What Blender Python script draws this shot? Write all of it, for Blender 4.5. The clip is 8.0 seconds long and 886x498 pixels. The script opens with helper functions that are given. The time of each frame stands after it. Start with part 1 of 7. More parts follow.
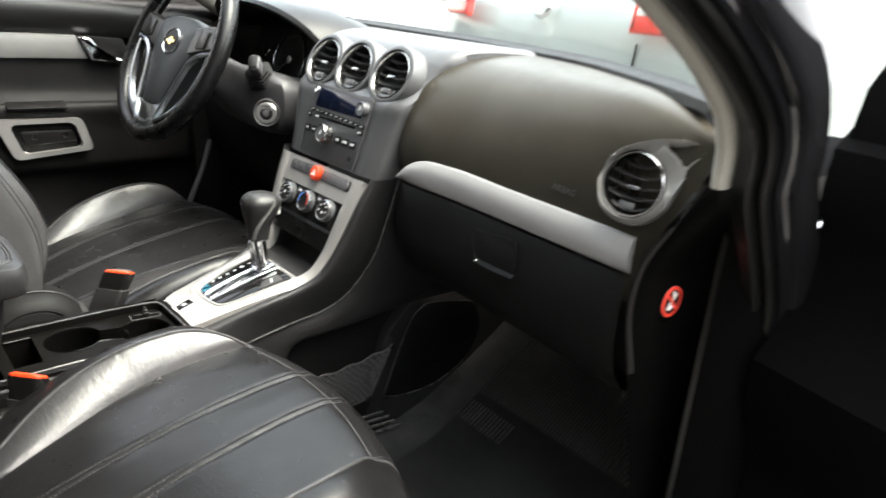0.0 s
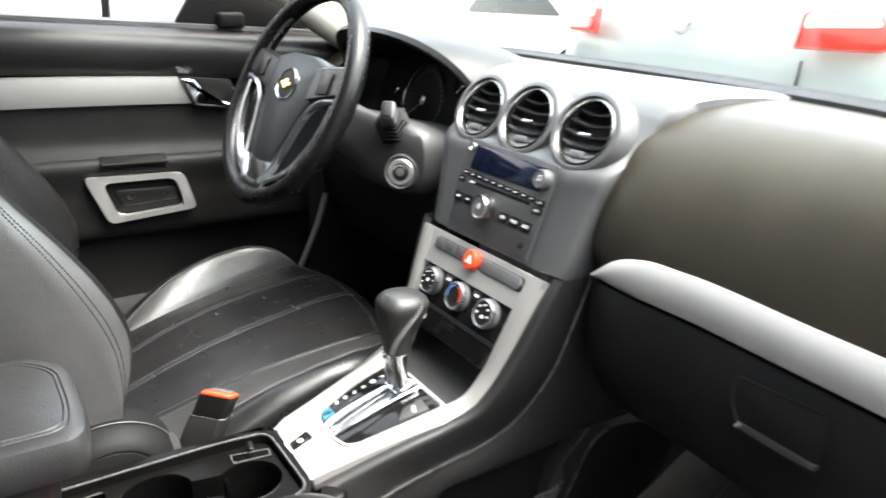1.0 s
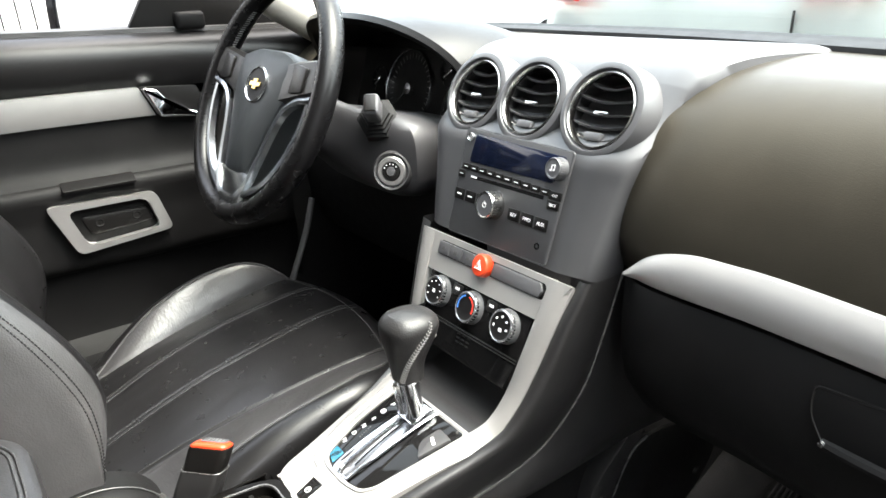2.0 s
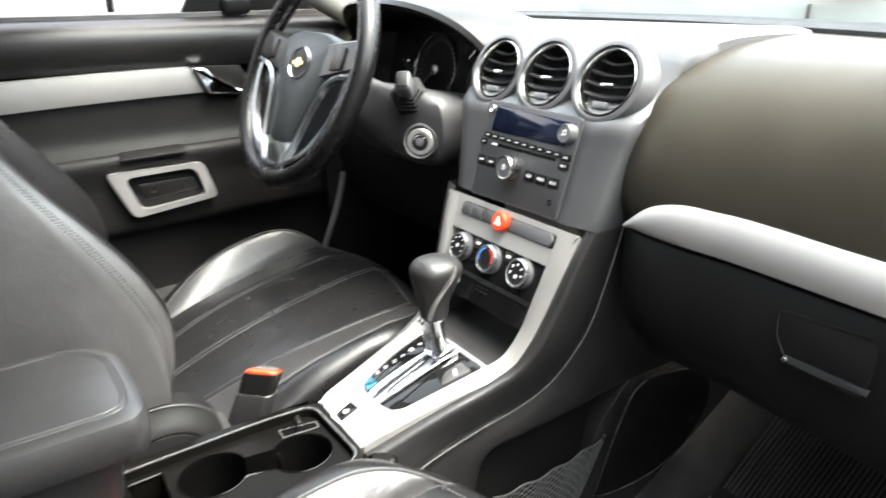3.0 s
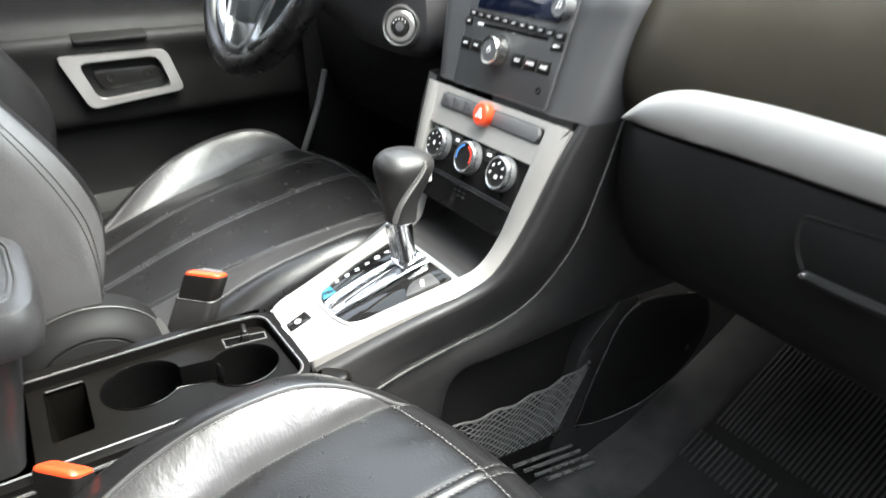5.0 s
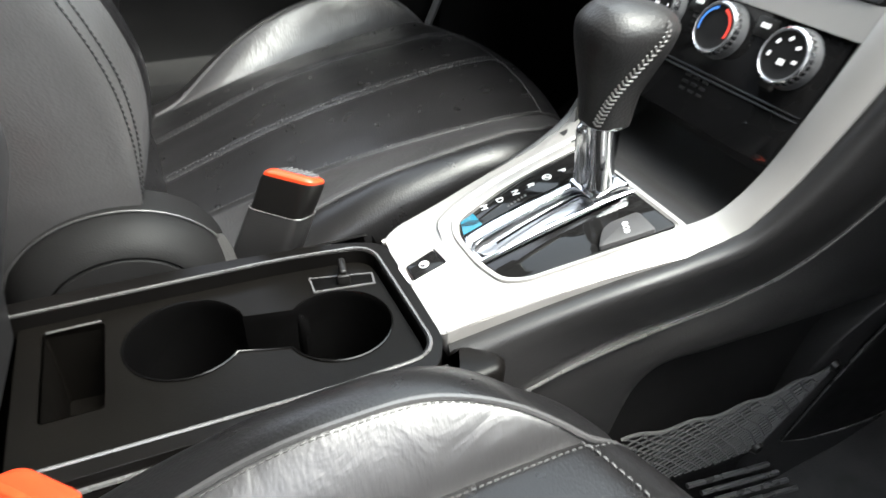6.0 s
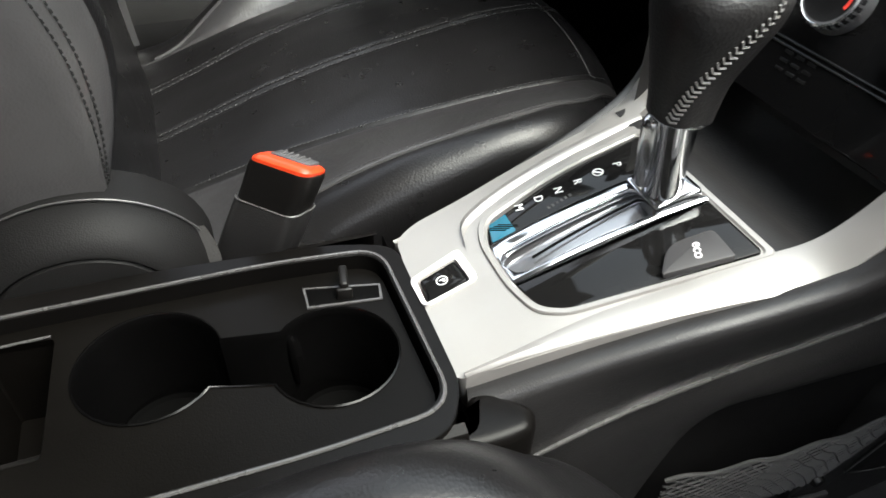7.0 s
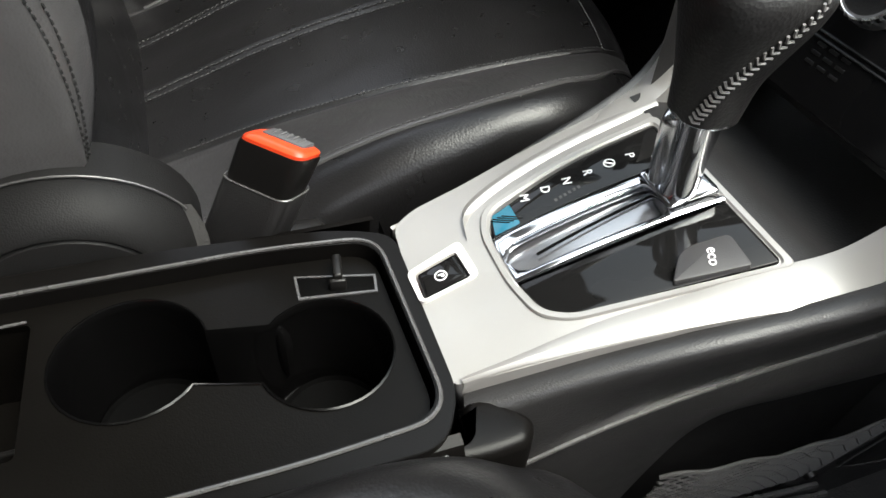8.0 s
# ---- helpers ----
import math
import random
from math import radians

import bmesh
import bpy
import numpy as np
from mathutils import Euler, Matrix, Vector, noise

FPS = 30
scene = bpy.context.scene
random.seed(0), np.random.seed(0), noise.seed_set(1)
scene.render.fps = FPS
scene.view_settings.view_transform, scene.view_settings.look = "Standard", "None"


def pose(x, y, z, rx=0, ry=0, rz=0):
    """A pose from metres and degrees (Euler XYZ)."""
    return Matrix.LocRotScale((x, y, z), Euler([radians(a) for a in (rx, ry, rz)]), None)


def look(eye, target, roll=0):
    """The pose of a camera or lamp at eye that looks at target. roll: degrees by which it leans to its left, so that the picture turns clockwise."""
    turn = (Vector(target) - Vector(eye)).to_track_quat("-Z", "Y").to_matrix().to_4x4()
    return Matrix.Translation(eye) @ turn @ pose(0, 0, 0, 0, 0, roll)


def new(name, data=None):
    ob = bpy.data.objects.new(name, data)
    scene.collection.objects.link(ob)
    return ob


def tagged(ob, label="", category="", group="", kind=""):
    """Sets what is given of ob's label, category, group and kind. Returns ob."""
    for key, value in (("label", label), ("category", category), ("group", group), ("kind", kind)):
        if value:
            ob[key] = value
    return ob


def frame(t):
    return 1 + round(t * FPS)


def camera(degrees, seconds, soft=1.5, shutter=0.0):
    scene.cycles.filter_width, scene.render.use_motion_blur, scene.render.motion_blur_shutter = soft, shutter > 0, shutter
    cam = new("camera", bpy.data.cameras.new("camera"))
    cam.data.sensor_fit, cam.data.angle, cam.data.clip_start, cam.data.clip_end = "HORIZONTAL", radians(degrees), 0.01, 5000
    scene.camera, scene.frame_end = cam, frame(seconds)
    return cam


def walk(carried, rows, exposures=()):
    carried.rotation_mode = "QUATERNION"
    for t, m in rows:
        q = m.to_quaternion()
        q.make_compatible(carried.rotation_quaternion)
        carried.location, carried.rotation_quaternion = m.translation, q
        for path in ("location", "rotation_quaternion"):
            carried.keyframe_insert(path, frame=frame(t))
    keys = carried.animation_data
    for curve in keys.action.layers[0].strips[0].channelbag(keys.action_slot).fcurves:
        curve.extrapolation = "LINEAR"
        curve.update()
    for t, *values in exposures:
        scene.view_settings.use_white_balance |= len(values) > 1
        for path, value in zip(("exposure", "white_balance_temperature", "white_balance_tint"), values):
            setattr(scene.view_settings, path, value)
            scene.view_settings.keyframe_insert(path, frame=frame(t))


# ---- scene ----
cam = camera(65.0, 8.0, shutter=0.45)
PATH = [
    (0, (0.958, -0.162, 0.891), (-0.43, 1.096, 0.189), 4.0),
    (0.3, (0.882, -0.109, 0.891), (-0.558, 1.046, 0.121), 1.6),
    (0.5, (0.801, -0.079, 0.9), (-0.66, 1.078, 0.175), 2.8),
    (0.7, (0.72, -0.073, 0.901), (-0.751, 1.104, 0.23), 3.1),
    (1, (0.639, -0.056, 0.893), (-0.922, 0.995, 0.218), 1.8),
    (1.2, (0.596, -0.027, 0.88), (-0.994, 0.972, 0.191), 1.2),
    (1.5, (0.547, 0.001, 0.878), (-1.024, 1.007, 0.158), 0.1),
    (1.7, (0.544, 0.001, 0.884), (-1.022, 1.02, 0.171), -2.8),
    (2.8, (0.608, -0.071, 0.881), (-0.882, 1.045, 0.15), -2.1),
    (3, (0.635, -0.078, 0.878), (-0.93, 0.931, 0.147), -3.0),
    (3.2, (0.676, -0.066, 0.882), (-0.923, 0.875, 0.135), -3.7),
    (3.5, (0.724, -0.06, 0.882), (-0.878, 0.861, 0.114), -3.2),
    (3.7, (0.743, -0.058, 0.892), (-0.876, 0.836, 0.129), -3.9),
    (4, (0.74, -0.075, 0.886), (-0.885, 0.833, 0.154), -3.1),
    (4.2, (0.745, -0.053, 0.889), (-0.898, 0.813, 0.146), -3.9),
    (5.3, (0.494, 0.011, 0.763), (-0.983, 0.958, -0.197), -0.5),
    (5.5, (0.439, 0.024, 0.74), (-1.067, 0.895, -0.247), 0.1),
    (5.8, (0.382, 0.029, 0.705), (-1.152, 0.762, -0.35), -0.2),
    (6, (0.348, 0.047, 0.688), (-1.161, 0.716, -0.442), 0.9),
    (6.2, (0.313, 0.059, 0.687), (-1.139, 0.719, -0.519), 1.3),
    (6.5, (0.291, 0.072, 0.677), (-1.163, 0.699, -0.545), 1.5),
    (7, (0.26, 0.087, 0.674), (-1.17, 0.641, -0.609), 1.7),
    (7.5, (0.232, 0.095, 0.673), (-1.138, 0.616, -0.688), 2.0),
    (8, (0.23, 0.094, 0.678), (-1.1, 0.636, -0.713), 4.4),
]
EXPO = [(0.0, 3.75, 6900, 8), (0.5, 4.22, 6850, 8), (1.0, 4.25, 6700, 8), (1.5, 4.12, 6750, 8), (3.5, 4.55, 6750, 8), (4.2, 4.57, 6750, 8), (5.5, 4.5, 6450, 6), (6.5, 3.3, 6600, 8), (8.0, 3.06, 6650, 8)]
walk(cam, [(t, look(eye, target, roll)) for t, eye, target, roll in PATH], EXPO)

# ---- light ----
SUN_EL, SUN_AZ = 64.0, 50.0
world = bpy.data.worlds.new("world")
scene.world = world
world.use_nodes = True
wn, wl = world.node_tree.nodes, world.node_tree.links
sky = wn.new("ShaderNodeTexSky")
sky.sky_type, sky.sun_disc = "NISHITA", False
sky.sun_elevation, sky.sun_rotation = radians(SUN_EL), radians(SUN_AZ)
sky.air_density, sky.dust_density, sky.ozone_density = 1.0, 4.0, 0.6
veil = wn.new("ShaderNodeHueSaturation")
veil.inputs["Saturation"].default_value = 0.4
wl.new(sky.outputs[0], veil.inputs["Color"])
wl.new(veil.outputs[0], wn["Background"].inputs[0])
wn["Background"].inputs[1].default_value = 0.15
lamp = bpy.data.lights.new("sun", "SUN")
lamp.energy, lamp.angle, lamp.color = 0.25, radians(40), (1.0, 0.96, 0.9)
sun = new("sun", lamp)
sun.matrix_world = Matrix.Translation((0, 0, 6)) @ Euler((radians(90 - SUN_EL), 0, radians(180 - SUN_AZ))).to_matrix().to_4x4()


# ---- materials ----
def mat(name, col, rough=0.5, metal=0.0, var=0.12, grain=0.0, gscale=900.0, cells=False, coat=0.0, spec=0.5, big=14.0, emit=0.0, stretch=None, crease=0.0):
    m = bpy.data.materials.new(name)
    m.use_nodes = True
    n, l = m.node_tree.nodes, m.node_tree.links
    p = n["Principled BSDF"]
    tc = n.new("ShaderNodeTexCoord")
    no = n.new("ShaderNodeTexNoise")
    no.inputs["Scale"].default_value, no.inputs["Detail"].default_value = big, 6.0
    l.new(tc.outputs["Object"], no.inputs["Vector"])
    ramp = n.new("ShaderNodeMapRange")
    ramp.inputs["From Min"].default_value, ramp.inputs["From Max"].default_value = 0.3, 0.7
    ramp.inputs["To Min"].default_value, ramp.inputs["To Max"].default_value = 1 - var, 1 + var
    l.new(no.outputs["Fac"], ramp.inputs["Value"])
    mul = n.new("ShaderNodeVectorMath")
    mul.operation = "SCALE"
    mul.inputs[0].default_value = col[:3]
    l.new(ramp.outputs[0], mul.inputs["Scale"])
    l.new(mul.outputs[0], p.inputs["Base Color"])
    p.inputs["Metallic"].default_value = metal
    p.inputs["Specular IOR Level"].default_value = spec
    p.inputs["Coat Weight"].default_value = coat
    p.inputs["Coat Roughness"].default_value = 0.08
    no2 = n.new("ShaderNodeTexNoise")
    no2.inputs["Scale"].default_value, no2.inputs["Detail"].default_value = 55.0, 4.0
    l.new(tc.outputs["Object"], no2.inputs["Vector"])
    rr = n.new("ShaderNodeMapRange")
    rr.inputs["From Min"].default_value, rr.inputs["From Max"].default_value = 0.3, 0.7
    rr.inputs["To Min"].default_value, rr.inputs["To Max"].default_value = max(0.02, rough * 0.93), min(1.0, rough * 1.07)
    l.new(no2.outputs["Fac"], rr.inputs["Value"])
    l.new(rr.outputs[0], p.inputs["Roughness"])
    if grain > 0:
        if cells:
            g = n.new("ShaderNodeTexVoronoi")
            g.inputs["Scale"].default_value = gscale
            out = g.outputs["Distance"]
        else:
            g = n.new("ShaderNodeTexNoise")
            g.inputs["Scale"].default_value, g.inputs["Detail"].default_value = gscale, 2.0
            out = g.outputs["Fac"]
        if stretch:
            mp = n.new("ShaderNodeMapping")
            mp.inputs["Scale"].default_value = stretch
            l.new(tc.outputs["Object"], mp.inputs["Vector"])
            l.new(mp.outputs[0], g.inputs["Vector"])
        else:
            l.new(tc.outputs["Object"], g.inputs["Vector"])
        b = n.new("ShaderNodeBump")
        b.inputs["Strength"].default_value, b.inputs["Distance"].default_value = grain, 0.0006
        l.new(out, b.inputs["Height"])
        l.new(b.outputs[0], p.inputs["Normal"])
        if crease:
            w = n.new("ShaderNodeTexNoise")
            w.inputs["Scale"].default_value, w.inputs["Detail"].default_value = 26.0, 5.0
            w.inputs["Distortion"].default_value = 1.2
            l.new(tc.outputs["Object"], w.inputs["Vector"])
            b2 = n.new("ShaderNodeBump")
            b2.inputs["Strength"].default_value, b2.inputs["Distance"].default_value = crease, 0.004
            l.new(w.outputs["Fac"], b2.inputs["Height"])
            l.new(b2.outputs[0], b.inputs["Normal"])
    if emit:
        p.inputs["Emission Color"].default_value = (*col[:3], 1)
        p.inputs["Emission Strength"].default_value = emit
    return m


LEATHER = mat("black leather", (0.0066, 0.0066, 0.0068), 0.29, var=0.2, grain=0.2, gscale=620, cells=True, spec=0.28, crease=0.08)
# creased leather, lightened to paint the windscreen sheen on the bolsters
BOLSTER_LIT = mat("creased bolster leather, sheen painted in", (0.020, 0.020, 0.0204), 0.36, var=0.2, grain=0.42, gscale=1.0, spec=0.62, stretch=(130, 420, 130), crease=0.3)
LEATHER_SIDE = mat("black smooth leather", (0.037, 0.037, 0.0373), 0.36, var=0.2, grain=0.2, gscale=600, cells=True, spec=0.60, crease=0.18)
ARM_LEATHER = mat("black armrest leather", (0.016, 0.016, 0.0162), 0.38, var=0.2, grain=0.22, gscale=560, cells=True, spec=0.42, crease=0.10)
CUP_BLACK = mat("black cup plastic", (0.0014, 0.0014, 0.0014), 0.19, var=0.2, spec=0.24)
SMOKED_CHROME = mat("smoked chrome", (0.56, 0.57, 0.59), 0.10, metal=1.0, var=0.05)
TRAY_BLACK = mat("black tray plastic", (0.0022, 0.0020, 0.0017), 0.36, var=0.3, grain=0.2, gscale=1300, spec=0.07)
VENT_BLACK = mat("vent plastic", (0.02, 0.02, 0.02), 0.45, var=0.1, grain=0.1, gscale=900)
STITCH = mat("grey thread", (0.060, 0.060, 0.060), 0.65, spec=0.25)
PAD = mat("soft dash skin", (0.027, 0.0243, 0.0187), 0.34, spec=0.13, var=0.12, grain=0.12, gscale=1000, cells=True)
PAD.node_tree.nodes["Principled BSDF"].inputs["Specular Tint"].default_value = (1.0, 0.9, 0.7, 1.0)
PLASTIC = mat("black grained plastic", (0.0055, 0.0053, 0.005), 0.36, var=0.2, grain=0.2, gscale=1300, spec=0.27)
RIM_PLASTIC = mat("black rim plastic", (0.0030, 0.0028, 0.0026), 0.30, var=0.25, grain=0.15, gscale=1300, spec=0.10)
PLASTIC_DARK = mat("dull black plastic", (0.0058, 0.0058, 0.0058), 0.52, var=0.2, grain=0.2, gscale=900, spec=0.14)
CONSOLE_SKIN = mat("grained console skin", (0.0135, 0.0135, 0.0136), 0.37, var=0.2, grain=0.2, gscale=1000, cells=True, spec=0.42)
WHEEL_LEATHER = mat("polished wheel leather", (0.0035, 0.0035, 0.0037), 0.28, var=0.1, spec=0.24)
BEZEL = mat("satin metal bezel", (0.42, 0.42, 0.41), 0.34, metal=0.85, var=0.04)
# darker than the plastics: shade of doorway and recesses put into the colour
SHADE_BLACK = mat("matt black with shade painted in", (0.0014, 0.0014, 0.0014), 0.7, var=0.2, grain=0.2, gscale=900, spec=0.03)
SEAL_BLACK = mat("black seal rubber", (0.006, 0.006, 0.006), 0.38, var=0.2, grain=0.1, gscale=900, spec=0.4)
STACK_GREY = mat("dark grey painted plastic", (0.068, 0.069, 0.071), 0.44, metal=0.3, var=0.06, grain=0.08, gscale=1500)
RADIO_GREY = mat("graphite plastic", (0.075, 0.076, 0.079), 0.42, metal=0.2, var=0.06, grain=0.08, gscale=1500)
# lit copy of the satin silver paint, its brightness put into the colour
LIT_SILVER = mat("satin silver paint, lit copy", (0.34, 0.338, 0.328), 0.42, metal=0.2, var=0.04, grain=0.04, gscale=2500)
SILVER = mat("satin silver paint", (0.262, 0.258, 0.247), 0.40, metal=0.40, var=0.05, grain=0.05, gscale=2500)
DOOR_SILVER = mat("satin silver door paint", (0.145, 0.145, 0.14), 0.5, metal=0.3, var=0.04, grain=0.04, gscale=2500)
SHROUD = mat("dark grey moulded plastic", (0.030, 0.030, 0.031), 0.5, var=0.15, grain=0.2, gscale=1300)
DOOR_SKIN = mat("black door skin", (0.0055, 0.0055, 0.0055), 0.55, var=0.2, grain=0.2, gscale=1000, cells=True, spec=0.13)
DOOR_TOP = mat("glossy black door top", (0.008, 0.008, 0.008), 0.36, var=0.2, grain=0.15, gscale=1000, cells=True, spec=0.26)
HUB_SLATE = mat("slate hub plastic", (0.0095, 0.0118, 0.0128), 0.45, var=0.12, grain=0.15, gscale=1300, spec=0.30)
WHEEL_TRIM = mat("graphite chrome", (0.38, 0.40, 0.42), 0.22, metal=1.0, var=0.05)
PALE_TRIM = mat("pale silver trim", (0.55, 0.54, 0.52), 0.35, metal=0.2, var=0.04)
SHUTTER = mat("smoked glossy shutter", (0.22, 0.225, 0.235), 0.22, metal=0.8, var=0.1)
# colour of the blue reflection painted on the gate panel
BLUE_REFLECTION = mat("blue painted reflection", (0.008, 0.085, 0.13), 0.2, var=0.2)
KNOB_LEATHER = mat("worn knob leather", (0.015, 0.015, 0.015), 0.40, spec=0.32, var=0.25, grain=0.28, gscale=650, cells=True)
SEAM_THREAD = mat("dark seam thread", (0.009, 0.009, 0.009), 0.7, spec=0.15)
KNOB_THREAD = mat("grey knob thread", (0.15, 0.148, 0.145), 0.45)
# worn edge plastic, lightened further to paint the bright edge highlights
BEAD = mat("worn edge plastic, highlight painted in", (0.055, 0.055, 0.0545), 0.28, var=0.15, spec=0.7)
VENT_RING = mat("satin vent ring", (0.42, 0.415, 0.40), 0.2, metal=1.0, var=0.05)
CHROME = mat("chrome", (0.75, 0.76, 0.78), 0.09, metal=1.0, var=0.03)
SATIN_CHROME = mat("satin chrome", (0.6, 0.61, 0.62), 0.22, metal=1.0, var=0.04)
GLOSS_BLACK = mat("piano black", (0.006, 0.006, 0.006), 0.05, var=0.1, coat=0.0, spec=0.2)
DISPLAY = mat("dark blue display glass", (0.005, 0.008, 0.02), 0.1, var=0.1, coat=0.5)
RED = mat("orange red plastic", (0.55, 0.045, 0.012), 0.35, var=0.06)
WHITE_PRINT = mat("white print", (0.75, 0.75, 0.75), 0.5)
DIM_PRINT = mat("smoked dial print", (0.09, 0.09, 0.09), 0.5)
RED_PRINT = mat("red print", (0.7, 0.05, 0.03), 0.5)
BLUE_PRINT = mat("blue print", (0.05, 0.2, 0.6), 0.5)
BEIGE = mat("light beige trim", (0.36, 0.345, 0.30), 0.6, var=0.05, grain=0.2, gscale=700)
CARPET = mat("dark grey carpet", (0.033, 0.033, 0.0334), 0.95, var=0.4, grain=0.9, gscale=500, spec=0.1)
RUBBER = mat("black rubber mat", (0.046, 0.046, 0.046), 0.36, var=0.3, grain=0.3, gscale=400)
RUBBER_DARK = mat("worn black rubber", (0.010, 0.010, 0.010), 0.6, var=0.3, grain=0.3, gscale=400, spec=0.2)
NETTING = mat("grey elastic net", (0.045, 0.045, 0.045), 0.6)
BODY_BLACK = mat("black car paint", (0.008, 0.008, 0.009), 0.12, var=0.1, coat=1.0)
HEADLINER = mat("light grey headliner", (0.5, 0.49, 0.46), 0.9, var=0.05, grain=0.4, gscale=400)
CAR_WHITE = mat("white car paint", (0.8, 0.82, 0.82), 0.2, var=0.02, coat=0.8)
# white paint darkened to the tone of the shaded tailgate
CAR_WHITE_SHADED = mat("white car paint with shade in it", (0.25, 0.28, 0.268), 0.25, var=0.03, coat=0.5)
CAR_DARK = mat("dark car paint", (0.02, 0.022, 0.025), 0.15, var=0.05, coat=0.8)
CAR_GLASS = mat("tinted glass", (0.02, 0.025, 0.028), 0.05, var=0.05)
LAMP_RED = mat("red tail lamp", (0.65, 0.03, 0.02), 0.15, coat=0.7)
LAMP_CLEAR = mat("clear lamp lens", (0.75, 0.72, 0.68), 0.15, coat=0.7)
CONCRETE = mat("worn concrete", (0.10, 0.098, 0.094), 0.85, var=0.25, grain=0.5, gscale=60, big=3.0)
WALL_PAINT = mat("white painted wall", (0.8, 0.8, 0.78), 0.8, var=0.06, grain=0.3, gscale=40, big=1.5)
WALL_DARK = mat("dark grey painted wall", (0.27, 0.27, 0.265), 0.85, var=0.2, grain=0.3, gscale=40, big=1.5)
BROWN = mat("brown varnished wood", (0.16, 0.07, 0.03), 0.4, var=0.3)
GOLD = mat("gold badge", (0.75, 0.55, 0.2), 0.2, metal=1.0)
WEBBING = mat("dark grey belt webbing", (0.03, 0.03, 0.029), 0.75, var=0.2, grain=0.7, gscale=700)


def pane_material():
    m = bpy.data.materials.new("window glass")
    m.use_nodes = True
    n, l = m.node_tree.nodes, m.node_tree.links
    n.remove(n["Principled BSDF"])
    tr, gl, mx = n.new("ShaderNodeBsdfTransparent"), n.new("ShaderNodeBsdfGlossy"), n.new("ShaderNodeMixShader")
    fr, pw, ad = n.new("ShaderNodeLayerWeight"), n.new("ShaderNodeMath"), n.new("ShaderNodeMath")
    tr.inputs[0].default_value = (0.93, 0.96, 0.95, 1)
    gl.inputs["Roughness"].default_value = 0.02
    pw.operation, pw.inputs[1].default_value = "POWER", 5.0
    ad.operation, ad.inputs[1].default_value, ad.inputs[2].default_value = "MULTIPLY_ADD", 0.6, 0.03
    l.new(fr.outputs["Facing"], pw.inputs[0])
    l.new(pw.outputs[0], ad.inputs[0])
    l.new(ad.outputs[0], mx.inputs[0])
    l.new(tr.outputs[0], mx.inputs[1])
    l.new(gl.outputs[0], mx.inputs[2])
    l.new(mx.outputs[0], n["Material Output"].inputs[0])
    return m


PANE = pane_material()


# ---- modelling helpers ----
def thing(name, label, category, group="", kind=""):
    return tagged(new(name), label, category, group, kind)


def finish(ob, material, sharp=35.0):
    me = ob.data
    me.materials.append(material)
    me.shade_smooth()
    me.set_sharp_from_angle(angle=radians(sharp))
    return ob


def part(name, bm, material, parent=None, label="", sharp=35.0, normals=True):
    if normals:
        bmesh.ops.recalc_face_normals(bm, faces=bm.faces)
    me = bpy.data.meshes.new(name)
    bm.to_mesh(me)
    bm.free()
    ob = finish(new(name, me), material, sharp)
    if parent is not None:
        ob.parent = parent
    if label:
        ob["label"] = label
    return ob


def plane_at(o, up, right=(1, 0, 0)):
    """Local axes: right, up, and outwards."""
    r = Vector(right).normalized()
    u = Vector(up)
    u = (u - r * u.dot(r)).normalized()
    n = r.cross(u)
    m = Matrix((r, u, n)).transposed().to_4x4()
    m.translation = Vector(o)
    return m


def spline(points, n, closed=False):
    """n samples of a smooth curve through points, evenly spaced by length."""
    p = np.array(points, float)
    k = len(p)
    dense = []
    segs = k if closed else k - 1
    for i in range(segs):
        if closed:
            a, b, c, d = p[(i - 1) % k], p[i], p[(i + 1) % k], p[(i + 2) % k]
        else:
            b, c = p[i], p[i + 1]
            a = p[i - 1] if i else 2 * b - c
            d = p[i + 2] if i + 2 < k else 2 * c - b
        t1 = np.linalg.norm(b - a) ** 0.5 + 1e-9
        t2 = t1 + np.linalg.norm(c - b) ** 0.5 + 1e-9
        t3 = t2 + np.linalg.norm(d - c) ** 0.5 + 1e-9
        for t in np.linspace(t1, t2, 16, endpoint=False):
            a1 = a * (t1 - t) / t1 + b * t / t1
            a2 = b * (t2 - t) / (t2 - t1) + c * (t - t1) / (t2 - t1)
            a3 = c * (t3 - t) / (t3 - t2) + d * (t - t2) / (t3 - t2)
            b1 = a1 * (t2 - t) / t2 + a2 * t / t2
            b2 = a2 * (t3 - t) / (t3 - t1) + a3 * (t - t1) / (t3 - t1)
            dense.append(b1 * (t2 - t) / (t2 - t1) + b2 * (t - t1) / (t2 - t1))
    dense.append(p[0] if closed else p[-1])
    dense = np.array(dense)
    s = np.concatenate(([0], np.cumsum(np.linalg.norm(np.diff(dense, axis=0), axis=1))))
    want = np.linspace(0, s[-1], n + 1)[:-1] if closed else np.linspace(0, s[-1], n)
    return np.stack([np.interp(want, s, dense[:, j]) for j in range(p.shape[1])], axis=1)


def curve_at(points, x):
    """Smooth value at x through (x, value) points."""
    p = np.array(points, float)
    d = np.gradient(p[:, 1], p[:, 0])
    i = int(np.clip(np.searchsorted(p[:, 0], x) - 1, 0, len(p) - 2))
    h = p[i + 1, 0] - p[i, 0]
    t = np.clip((x - p[i, 0]) / h, 0, 1)
    return ((2 * t**3 - 3 * t**2 + 1) * p[i, 1] + (t**3 - 2 * t**2 + t) * h * d[i] + (-2 * t**3 + 3 * t**2) * p[i + 1, 1] + (t**3 - t**2) * h * d[i + 1])


